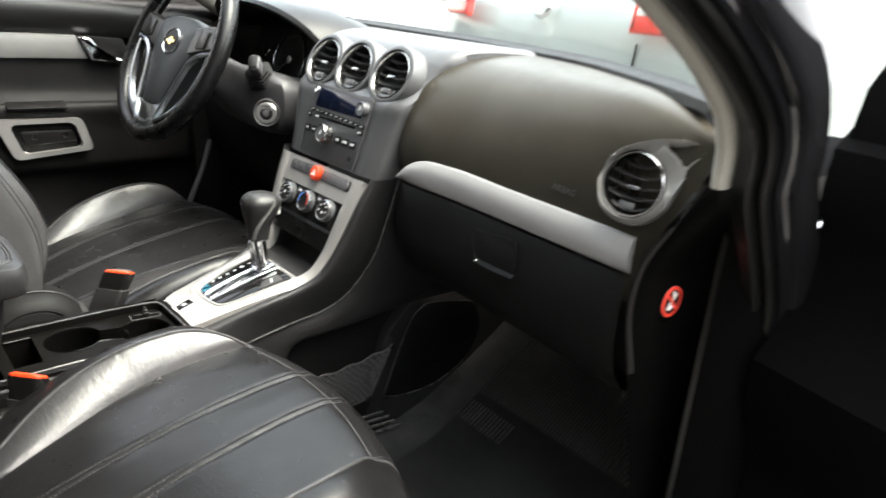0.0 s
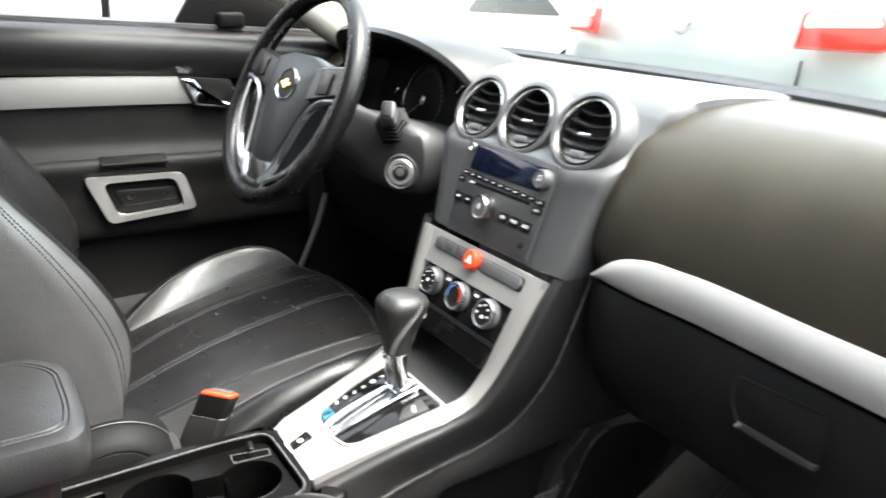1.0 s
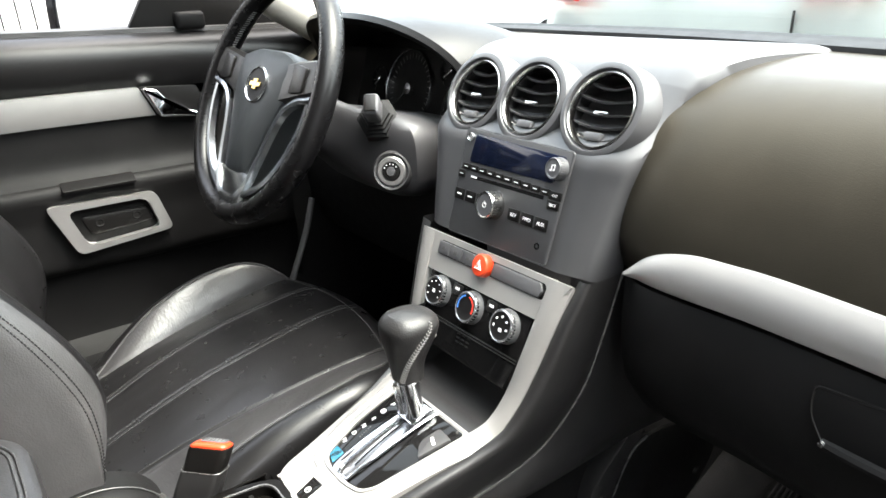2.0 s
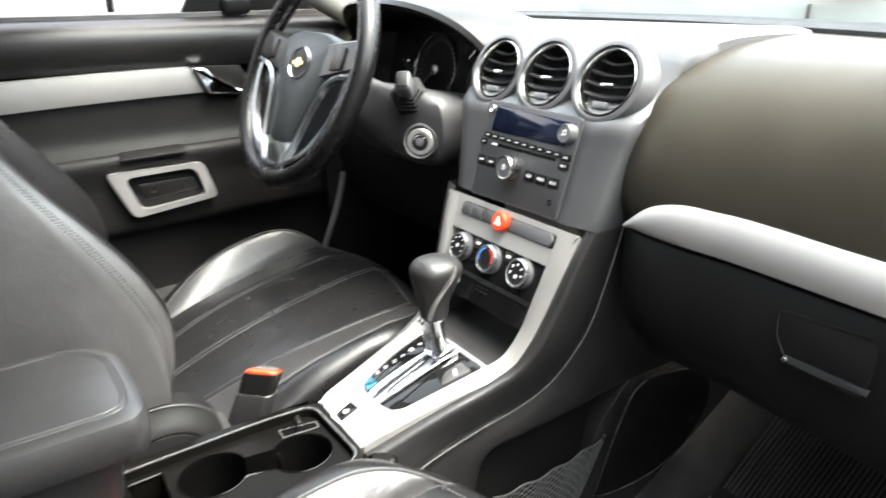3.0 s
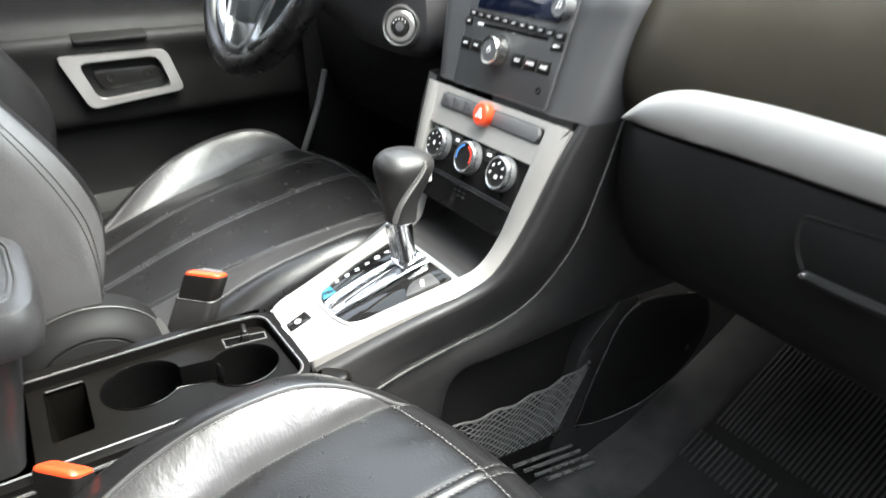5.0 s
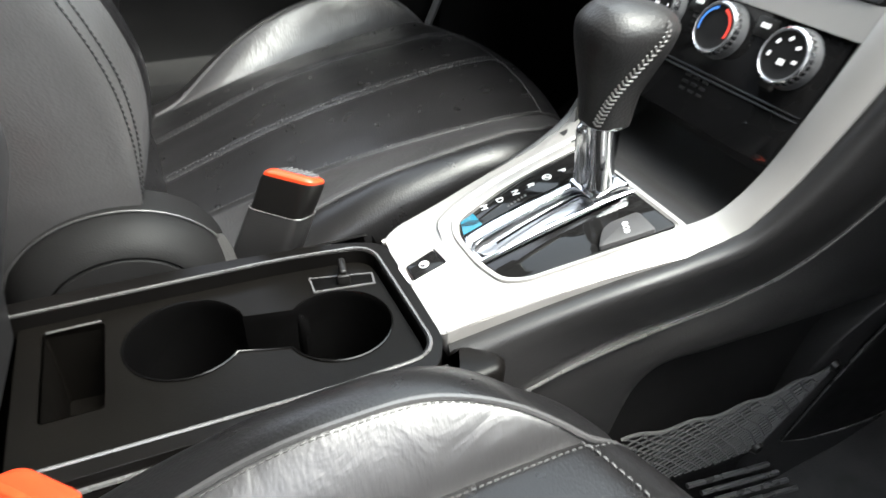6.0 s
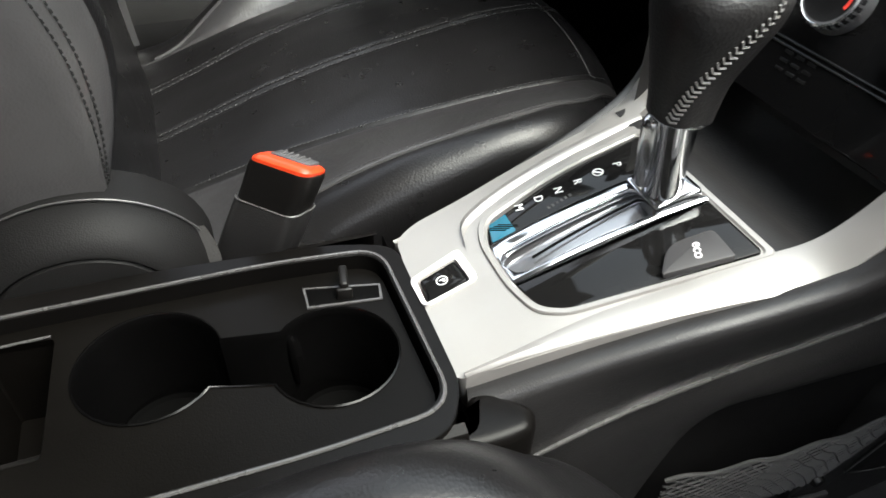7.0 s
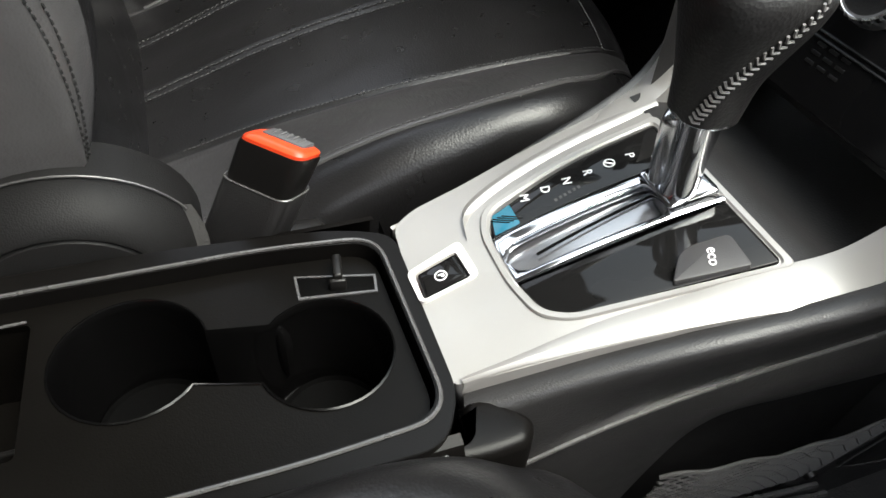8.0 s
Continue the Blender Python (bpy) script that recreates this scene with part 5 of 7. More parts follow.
part("pocket_recess", bm, PLASTIC_DARK, con, sharp=50)
bm = bmesh.new()
ys = np.linspace(0.304, 0.490, 12)
skin(bm, [[(PSIDE(y, z) + d, y, z) for d, z in ((-0.032, 0.180), (-0.004, 0.180), (0.0, 0.183), (0.0015, 0.180), (0.0, 0.174), (-0.004, 0.150), (0.004, FLOOR_Z))] for y in ys])
part("pocket_floor", bm, PLASTIC_DARK, con, sharp=50)

# rear tray and rim
bm = bmesh.new()
RIM_Z, TRAY_Z = 0.4130, 0.4035
R1, R2 = (-0.0030, 0.0335, 0.0352), (0.0195, 0.1225, 0.0325)


def cup_outline(grow, n=31):
    """Two round holders joined by a waist."""
    out = []
    for (cx, cy, r), a0, a1 in ((R1, 100, 408), (R2, 288, 585)):
        for k in range(n):
            a = radians(a0 + (a1 - a0) * k / (n - 1))
            out.append((cx + (r + grow) * math.cos(a), cy + (r + grow) * math.sin(a)))
    return out


POCKET = round_poly([(-0.040, -0.046), (0.038, -0.046), (0.038, -0.013), (-0.037, -0.011)], 0.003, 3)
TRAY_IN = round_poly([(-0.050, -0.060), (0.074, -0.060), (0.0765, 0.10), (0.073, 0.163), (-0.040, 0.161), (-0.046, 0.10)], [0.004, 0.004, 0.02, 0.018, 0.016, 0.02], 6)
holed(bm, Matrix.Translation((0, 0, TRAY_Z)), TRAY_IN, [cup_outline(0.0014), POCKET], 0.004)
part("tray", bm, TRAY_BLACK, con, "grained tray with two cup holders")


def cup_row(k, z, grow=0.0):
    f = k * 0.06
    return [(x * (1 - f) + 0.009 * f, y * (1 - f) + 0.078 * f, z) for x, y in cup_outline(grow)]


bm = bmesh.new()
vs = skin(bm, [cup_row(0, TRAY_Z - 0.002, 0.0016), cup_row(0, TRAY_Z + 0.0008, 0.0016), cup_row(0, TRAY_Z + 0.0012, 0.0006), cup_row(0.0, TRAY_Z + 0.0002), cup_row(0.08, TRAY_Z - 0.004), cup_row(0.6, TRAY_Z - 0.040), cup_row(1.0, TRAY_Z - 0.066)], True)
bm.faces.new(vs[-1])
part("cup_wall", bm, CUP_BLACK, con, sharp=60)
for (x, y, r) in (R1, R2):
    bm = bmesh.new()
    lathe(bm, pose(x, y, TRAY_Z - 0.065), [(r * 0.90, 0.004), (r * 0.86, 0.006), (r * 0.82, 0.003), (0, 0.002)], 36)
    part("cup_base", bm, SHADE_BLACK, con)
    bm = bmesh.new()
    a = radians(40 if r == R1[2] else 215)
    tube(bm, [(x + (r * f) * math.cos(a), y + (r * f) * math.sin(a), TRAY_Z + h) for f, h in ((1.0, -0.007), (0.955, -0.012), (0.935, -0.022), (0.93, -0.033), (0.95, -0.045))], [0.0015, 0.0036, 0.0042, 0.0036, 0.0015], 8)
    part("cup_rib", bm, CUP_BLACK, con)
bm = bmesh.new()
vs = skin(bm, [[(x, y, z) for x, y in POCKET] for z in (TRAY_Z + 0.0005, TRAY_Z - 0.035, TRAY_Z - 0.058)], True)
bm.faces.new(vs[-1])
part("coin_pocket", bm, TRAY_BLACK, con)
bm = bmesh.new()
rbox(bm, pose(0.018, -0.029, TRAY_Z - 0.040), 0.0022, 0.032, 0.034, 0.0006, 1)
rbox(bm, pose(0.018, -0.029, TRAY_Z - 0.0225), 0.0030, 0.032, 0.0016, 0.0005, 1)
part("pocket_divider", bm, PLASTIC, con)
bm = bmesh.new()
tube(bm, [(-0.0392, y, TRAY_Z + 0.0006) for y in np.linspace(-0.044, -0.013, 6)], 0.0008, 6)
part("pocket_edge", bm, BEAD, con)
RIM_OUT = round_poly([(-0.070, -0.32), (0.090, -0.32), (0.0905, 0.160), (0.066, 0.1735), (-0.043, 0.1745), (-0.056, 0.140), (-0.064, 0.04)], [0.01, 0.01, 0.02, 0.01, 0.012, 0.03, 0.03], 6)
RIM_IN = round_poly([(-0.0515, -0.30), (0.0755, -0.30), (0.0785, 0.10), (0.0745, 0.1650), (-0.0405, 0.1630), (-0.0475, 0.10)], [0.004, 0.004, 0.02, 0.019, 0.017, 0.02], 6)
bm = bmesh.new()
holed(bm, Matrix.Translation((0, 0, RIM_Z)), RIM_OUT, [RIM_IN], 0.016)
edges = [e for e in bm.edges if len(e.link_faces) == 2 and e.calc_face_angle() > 0.9 and all(v.co.z > RIM_Z - 0.001 for v in e.verts)]
bmesh.ops.bevel(bm, geom=edges, offset=0.0026, segments=3, affect="EDGES", clamp_overlap=True)
part("rim", bm, RIM_PLASTIC, con)
# rim highlight painted by a pale bead
bm = bmesh.new()
mid_in = [(x + 0.0022 * (1 if x > 0.01 else -1), y + (0.0016 if y > 0.1 else 0.0)) for x, y in RIM_IN]
tube(bm, [(x, y, RIM_Z + 0.0003) for x, y in mid_in], 0.0011, 6, True)
part("rim_bead", bm, BEAD, con)
# flanks of the rear part, with a rounded shoulder towards the passenger seat
bm = bmesh.new()
for s in (-1, 1):
    x0 = 0.0905 if s > 0 else -0.066
    skin(bm, [[(x0 + s * a, y, z) for a, z in ((-0.006, RIM_Z - 0.003), (-0.001, RIM_Z - 0.0045), (0.003, RIM_Z - 0.010), (0.005, 0.385), (0.006, 0.33), (0.012, FLOOR_Z))] for y in np.linspace(-0.34, 0.168, 12)])
skin(bm, [[(x, 0.171, z) for x in np.linspace(-0.060, 0.084, 8)] for z in (RIM_Z - 0.004, 0.395, FLOOR_Z)])
part("flank", bm, RIM_PLASTIC, con)
# pale bead painting the highlight on the outer shoulder
bm = bmesh.new()
tube(bm, [(0.0925, y, RIM_Z - 0.0070) for y in np.linspace(-0.30, 0.160, 20)], 0.0016, 6)
part("flank_bead", bm, BEAD, con)
# lug where the rear part meets the grained side panel
bm = bmesh.new()
slab(bm, Matrix.Translation((0, 0, RIM_Z - 0.090)), round_poly([(0.066, 0.177), (0.083, 0.170), (0.0835, 0.136), (0.0925, 0.135), (0.0965, 0.180), (0.0950, 0.200), (0.084, 0.206), (0.066, 0.190)], [0.003, 0.003, 0.002, 0.003, 0.012, 0.008, 0.006, 0.004], 5), 0.082, 0.006, seg=3)
part("lug", bm, RIM_PLASTIC, con)
# sliding clip in its little slot
bm = bmesh.new()
slot_line = [(-0.0335, 0.1165), (-0.0165, 0.1160), (-0.0110, 0.1570), (-0.0235, 0.1590)]
holed(bm, Matrix.Translation((0, 0, TRAY_Z + 0.0009)), slot_line, [[(-0.0322, 0.1178), (-0.0178, 0.1173), (-0.0124, 0.1558), (-0.0226, 0.1577)]], 0.0012)
part("slot_edge", bm, BEAD, con)
bm = bmesh.new()
slab(bm, Matrix.Translation((0, 0, TRAY_Z)), [(-0.0322, 0.1178), (-0.0178, 0.1173), (-0.0124, 0.1558), (-0.0226, 0.1577)], 0.0004, 0.0001)
part("slot_bed", bm, SHADE_BLACK, con)
bm = bmesh.new()
rbox(bm, pose(-0.0270, 0.139, TRAY_Z + 0.0055, 0, 0, -10), 0.0165, 0.0050, 0.0105, 0.0016)
rbox(bm, pose(-0.0190, 0.1375, TRAY_Z + 0.0035, 0, 0, -10), 0.0030, 0.0090, 0.0080, 0.0012)
part("clip", bm, PLASTIC, con)
# open bin under the heater panel
bm = bmesh.new()
rows = [[(x, y, z) for x in np.linspace(-0.080, 0.076, 12)] for y, z in ((0.336, 0.4535), (0.345, 0.4560), (0.360, 0.4520), (0.372, 0.4495), (0.40, 0.452), (0.42, 0.462), (0.424, 0.50))]
skin(bm, rows)
skin(bm, [[(-0.081, y, z) for y in (0.35, 0.38, 0.43)] for z in (0.43, 0.47, 0.53)])
part("front_bin", bm, CONSOLE_SKIN, con)

# side pocket and its net
pocket = thing("map_net", "grey stretched net over the console side pocket", "cargo net")
bm = bmesh.new()
top_l, top_r, bot_r, bot_l = Vector((0.0756, 0.3204, 0.266)), Vector((0.0946, 0.5158, 0.2915)), Vector((0.0776, 0.4802, 0.1827)), Vector((0.0650, 0.3228, 0.1832))


def net_pt(u, v):
    wav = 0.0022 * math.sin(26 * u) * (1 - v)
    p = (top_l * (1 - u) + top_r * u) * (1 - v) + (bot_l * (1 - u) + bot_r * u) * v
    return p + Vector((0.005 * math.sin(math.pi * u) * (1 - 0.4 * v), 0, wav - 0.004 * math.sin(math.pi * u) * (1 - v)))


N = 15
for k in range(-N, N * 2):
    for d in (1, -1):
        pts = []
        for v in np.linspace(0, 1, 18):
            u = k / N + d * v * 0.62
            if 0 <= u <= 1:
                pts.append(net_pt(u, v))
        if len(pts) > 2:
            tube(bm, pts, 0.0010, 4)
part("mesh", bm, NETTING, pocket)
bm = bmesh.new()
tube(bm, [net_pt(u, 0) for u in np.linspace(0, 1, 60)], 0.0016, 6)
tube(bm, [net_pt(1, v) for v in np.linspace(0, 1, 20)], 0.0013, 6)
part("cord", bm, NETTING, pocket)
bm = bmesh.new()
lathe(bm, plane_at(net_pt(0.99, 0.96), (0, 0, 1), (0, 1, 0)), [(0.0, 0.006), (0.005, 0.005), (0.007, 0.0)], 14)
part("hook", bm, PLASTIC, pocket)
bm = bmesh.new()
lathe(bm, plane_at(net_pt(0.99, 0.02), (0, 0, 1), (0, 1, 0)), [(0.0, 0.005), (0.004, 0.004), (0.006, 0.0)], 14)
part("hook", bm, PLASTIC, pocket)
# post between the pocket and the kick panel
POST_L = [(0.5451, 0.373), (0.5112, 0.3237), (0.4995, 0.2961), (0.4898, 0.2357), (0.4845, 0.1626), (0.4805, 0.09)]
POST_R = [(0.5741, 0.3655), (0.5476, 0.3214), (0.5359, 0.2734), (0.524, 0.2137), (0.5169, 0.16), (0.5129, 0.09)]
bm = bmesh.new()
rows = []
for t in np.linspace(0, 5, 24):
    l, r = along(POST_L, t), along(POST_R, t)
    m = (l + r) / 2
    rows.append([(PSIDE(l.x, l.y) - 0.031, l.x + 0.004, l.y), (PSIDE(l.x, l.y) - 0.002, l.x, l.y), (PSIDE(l.x, l.y), l.x + 0.0015, l.y), (PSIDE(m.x, m.y) + 0.001, m.x, m.y), (PSIDE(r.x, r.y), r.x, r.y), (PSIDE(r.x, r.y) - 0.004, r.x + 0.003, r.y)])
skin(bm, rows)
part("pocket_post", bm, CONSOLE_SKIN, con, sharp=50)
sp = plane_at((PSIDE(0.5127, 0.1789), 0.5127, 0.1789), (0.13, 0, 1), (0.08, 1, 0))
KICK = round_poly([(0.0, 0.0), (0.0335, -0.0102), (0.0875, -0.0121), (0.12, -0.0072), (0.1723, 0.019), (0.1969, 0.0485), (0.2118, 0.1018), (0.1855, 0.1641), (0.0963, 0.1837), (0.0645, 0.1833), (0.0444, 0.1703), (0.0198, 0.0955)], [0.003, 0.02, 0.02, 0.02, 0.015, 0.01, 0.02, 0.02, 0.02, 0.008, 0.012, 0.03], 6)
bm = bmesh.new()
slab(bm, sp, KICK, 0.005, 0.002, base=-0.002)
kick = part("kick_panel", bm, PLASTIC_DARK, con)
# panel edge highlights, painted with lightened beads
bm = bmesh.new()
tube(bm, [sp @ Vector((x, y, 0.0026)) for x, y in spline([(0.0, 0.001), (0.0335, -0.0092), (0.0875, -0.011099999999999999), (0.12, -0.0062), (0.1723, 0.02), (0.1969, 0.0495)], 30)], [0.0004 + 0.0014 * math.sin(math.pi * k / 29) for k in range(30)], 6)
tube(bm, [sp @ Vector((x, y, 0.0026)) for x, y in spline([(0.001, 0.0), (0.020800000000000003, 0.0955), (0.0454, 0.1703), (0.0655, 0.1833)], 30)], [0.0005 + 0.0011 * k / 29 for k in range(30)], 6)
part("panel_bead", bm, BEAD, kick)
bm = bmesh.new()
lathe(bm, sp @ pose(0.179, 0.071, 0.003), [(0.0, 0.003), (0.004, 0.0025), (0.006, 0.0)], 14)
part("screw", bm, PLASTIC, kick)
for k in range(4):
    bm = bmesh.new()
    tube(bm, [(PSIDE(0.4206, 0.1493) + 0.004 + 0.006 * k, 0.4206 + 0.014 * k, 0.1493 - 0.010 * k), (PSIDE(0.5141, 0.1427) + 0.004 + 0.006 * k, 0.5141 + 0.010 * k, 0.1427 - 0.010 * k)], 0.0028, 6)
    part("fin", bm, BEAD, con)

# ---- armrest ----
arm = thing("armrest", "black stitched leather armrest lid on the console box", "armrest")
bm = bmesh.new()
plan = round_poly([(-0.066, -0.33), (0.100, -0.33), (0.103, -0.026), (0.06, -0.021), (-0.030, -0.024), (-0.068, -0.056)], [0.02, 0.02, 0.022, 0.02, 0.03, 0.03], 8)
am = plane_at((0, 0, 0.517), (0, 1, -0.02))
pa = np.array(plan)
cen = pa.mean(axis=0)
rows = []
for f, z in ((0.94, 0.007), (0.975, 0.009), (0.995, 0.014), (1.008, 0.021), (1.010, 0.028), (0.998, 0.036), (0.965, 0.0425), (0.90, 0.0455), (0.825, 0.0458), (0.815, 0.0446), (0.805, 0.0458), (0.775, 0.0464), (0.765, 0.0452), (0.755, 0.0464), (0.6, 0.0480), (0.3, 0.049), (0.02, 0.049)):
    rows.append([am @ Vector((cen[0] + (x - cen[0]) * f, cen[1] + (y - cen[1]) * f ** 0.6, z)) for x, y in plan])
vs = skin(bm, rows, True)
bm.faces.new(vs[0])
bm.faces.new(vs[-1])
part("lid", bm, ARM_LEATHER, arm, "padded leather lid")
bm = bmesh.new()
for f in (0.835, 0.785):
    line = [am @ Vector((cen[0] + (x - cen[0]) * f, cen[1] + (y - cen[1]) * f ** 0.6, 0.0462)) for x, y in plan]
    stitches(bm, [tuple(p) for p in line + line[:1]], [(0, 0, 1)] * (len(line) + 1), 0.0036, 0.0012, 0.0004)
tagged(part("stitching", bm, STITCH, arm), kind="stuff")
bm = bmesh.new()
secs = []
for y0, z in ((-0.030, 0.525), (-0.040, 0.508), (-0.046, 0.47), (-0.056, 0.44), (-0.061, 0.404)):
    secs.append([(x, y, z) for x, y in round_poly([(-0.056, -0.32), (0.064, -0.32), (0.062, y0 - 0.006), (-0.052, y0)], 0.012, 4)])
skin(bm, secs, True, True)
part("box", bm, CONSOLE_SKIN, arm)

# ---- belt buckles ----


def buckle(top, foot, wide, label, tilt):
    top, foot = Vector(top), Vector(foot)
    ax = (top - foot).normalized()
    m = plane_at(top, Vector(wide).cross(ax) * -1, wide)
    z = m.to_3x3() @ Vector((0, 0, 1))
    if z.dot(ax) < 0:
        m = plane_at(top, Vector(wide).cross(ax), wide)
    L = (top - foot).length
    bk = thing("belt_buckle", label, "seat belt buckle", "seat belt buckles")

    def ring(f, g, zz, sh=0.0):
        return [m @ Vector((x * f, y * g, sh * y)) + ax * zz for x, y in round_poly([(-0.0215, -0.0115), (0.0215, -0.0115), (0.0215, 0.0115), (-0.0215, 0.0115)], 0.008, 5)]
    b = bmesh.new()
    skin(b, [ring(0.9, 0.88, -0.0035, tilt), ring(0.97, 0.96, -0.0035, tilt), ring(1.0, 1.0, -0.0065, tilt), ring(1.0, 1.0, -0.035), ring(1.0, 1.0, -0.052)], True, True)
    part("shell", b, PLASTIC, bk)
    b = bmesh.new()
    skin(b, [ring(1.03, 1.06, -0.030), ring(1.07, 1.12, -0.0315), ring(1.09, 1.16, -0.06), ring(1.12, 1.2, -0.10), ring(1.12, 1.2, -L)], True, True)
    sleeve = part("sleeve", b, CONSOLE_SKIN, bk, "black sleeve around the buckle")
    b = bmesh.new()
    tube(b, ring(1.055, 1.095, -0.0302), 0.0006, 6, True)
    part("sleeve_edge", b, BEAD, sleeve, "worn pale edge")
    b = bmesh.new()
    skin(b, [ring(0.94, 0.92, -0.008, tilt), ring(0.96, 0.95, -0.004, tilt), ring(0.94, 0.92, -0.0015, tilt), ring(0.86, 0.80, 0.0, tilt), ring(0.70, 0.55, 0.0006, tilt)], True, True)
    part("button", b, RED, bk, "orange release button")
    if tilt < -0.3:
        return bk
    b = bmesh.new()
    rbox(b, m @ pose(0.0, 0.0045, 0.0002 + tilt * 0.0045, math.degrees(math.atan(tilt)), 0, 0), 0.027, 0.0105, 0.003, 0.001, 2)
    pl_ = part("slot_plate", b, RADIO_GREY, bk)
    for k in range(5):
        b = bmesh.new()
        rbox(b, m @ pose(-0.008 + 0.004 * k, 0.0045, 0.0018 + tilt * 0.0045), 0.0014, 0.008, 0.0012, 0.0004, 1)
        part("rib", b, STITCH, pl_)
    return bk


buckle((-0.079, 0.1245, 0.4595), (-0.097, 0.072, 0.33), (0.034, 0.031, 0), "black belt buckle with orange button beside the driver's cushion", -0.15)
buckle((0.098, -0.040, 0.424), (0.095, -0.066, 0.28), (0.032, 0.030, 0), "black belt buckle with orange button beside the passenger cushion", -0.35)

# ---- seats ----
CUSH = spline([(-0.03, 0.318), (0.03, 0.332), (0.07, 0.343), (0.15, 0.367), (0.25, 0.388), (0.34, 0.400), (0.40, 0.404), (0.435, 0.4015), (0.456, 0.390), (0.468, 0.366), (0.470, 0.325), (0.462, 0.25)], 120)
SWELL = [(0.0, 0.0), (0.08, 0.0), (0.12, 0.016), (0.16, 0.031), (0.22, 0.045), (0.31, 0.048), (0.36, 0.041), (0.40, 0.026), (0.435, 0.003), (0.50, 0.0)]
# each side of each cushion: seam of the centre panel, crest of the bolster, its outer edge, height
HIGH = dict(seam=[(-0.03, 0.125), (0.06, 0.138), (0.133, 0.142), (0.22, 0.153), (0.32, 0.164), (0.43, 0.172), (0.50, 0.172)], crest=[(-0.03, 0.140), (0.06, 0.150), (0.10, 0.165), (0.16, 0.182), (0.22, 0.191), (0.30, 0.196), (0.36, 0.194), (0.40, 0.187), (0.435, 0.174), (0.50, 0.174)], edge=0.222, k=1.0)
CONSOLE = dict(seam=[(-0.03, 0.130), (0.17, 0.146), (0.32, 0.160), (0.43, 0.166), (0.50, 0.166)], crest=[(-0.03, 0.215), (0.15, 0.230), (0.35, 0.236), (0.40, 0.226), (0.44, 0.196), (0.50, 0.190)], edge=0.272, k=0.56)
LOW = dict(seam=[(-0.03, 0.100), (0.12, 0.108), (0.165, 0.120), (0.27, 0.146), (0.40, 0.150), (0.50, 0.152)], crest=[(-0.03, 0.110), (0.09, 0.122), (0.12, 0.140), (0.16, 0.160), (0.22, 0.176), (0.30, 0.180), (0.36, 0.177), (0.40, 0.165), (0.425, 0.154), (0.50, 0.154)], edge=0.220, k=0.74)
NPANEL, NCRES, NOUT = 64, 14, 18


def seat(name, xc, dy, dz, label, inner, cc, sides, seams):
    """inner: the sign of x towards the console. cc: the cushion's own centre line. sides: the bolsters at -x and +x. seams: double seams of the centre panel, as (y, x) runs."""
    st = thing(name, label, "car seat", "front seats")

    def relief(x, y):
        g = 0.0
        for run in seams:
            d_ = x - float(curve_at(run, y))
            g -= 0.0017 * (math.exp(-((d_ - 0.0050) / 0.0020) ** 2) + math.exp(-((d_ + 0.0050) / 0.0020) ** 2)) - 0.0010 * math.exp(-(d_ / 0.0032) ** 2)
        return g

    def point(side, j, i):
        """Column j of one side of the cushion, counted from its centre line, on row i."""
        y, z = CUSH[i]
        sd = sides[0 if side < 0 else 1]
        x1, x2 = float(curve_at(sd["seam"], y)), float(curve_at(sd["crest"], y))
        h = float(curve_at(SWELL, y)) * sd["k"] if i < 104 else 0.0
        fall = 1.0 if i < 98 else max(0.0, 1 - (i - 98) / 8)
        if j <= NPANEL:
            u = j / NPANEL
            x, up = x1 * u, 0.006 * (1 - u * u) - 0.0026 * math.exp(-((x1 * (1 - u)) / 0.0030) ** 2) + relief(side * x1 * u, y)
            up -= 0.0024 * math.exp(-((y - 0.437) / 0.0035) ** 2)
        elif j <= NPANEL + NCRES:
            w = (j - NPANEL) / NCRES
            x, up = x1 + (x2 - x1) * w, h * (w + 0.10 * math.sin(math.pi * w)) - 0.0026 * math.exp(-(w * (x2 - x1) / 0.0030) ** 2) - 0.0007 * math.exp(-(((1 - w) * (x2 - x1)) / 0.0020) ** 2)
        else:
            a = (j - NPANEL - NCRES) / NOUT
            xo = max(sd["edge"], x2 + 0.02)
            if a <= 0.6:
                b = a / 0.6 * math.pi / 2
                x, up = x2 + (xo - x2) * math.sin(b), h - 0.030 * (1 - math.cos(b)) + 0.0025 * math.sin(2 * b)
            else:
                b = (a - 0.6) / 0.4
                x, up = xo + 0.004 * b, h - 0.030 - 0.10 * b
        wob = 0.0012 * noise.noise(Vector((x * side * 9 + xc * 7, y * 9, 3.1))) + 0.0006 * noise.noise(Vector((x * side * 38 + xc * 7, y * 17, 1.7)))
        bow = 0.034 * max(0.0, min(1.0, (y - 0.24) / 0.20)) ** 1.5 * (x / 0.19) ** 2
        return Vector((cc + side * x, y + dy - bow, max(0.19, z + (up + wob) * fall - (0.0 if fall == 1.0 else 0.03 * (1 - fall) * (x / 0.2) ** 4)) + dz))
    last = NPANEL + NCRES + NOUT
    rows = []
    for i in range(len(CUSH)):
        rows.append([point(-1, j, i) for j in range(last, 0, -1)] + [point(1, j, i) for j in range(last + 1)])
    b = bmesh.new()
    skin(b, rows)
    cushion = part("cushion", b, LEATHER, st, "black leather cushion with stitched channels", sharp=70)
    cushion.data.materials.append(BOLSTER_LIT)
    # bolster slopes take the leather with the sheen in its colour
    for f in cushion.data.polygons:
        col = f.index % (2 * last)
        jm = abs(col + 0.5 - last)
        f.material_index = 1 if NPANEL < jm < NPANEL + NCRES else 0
    b = bmesh.new()
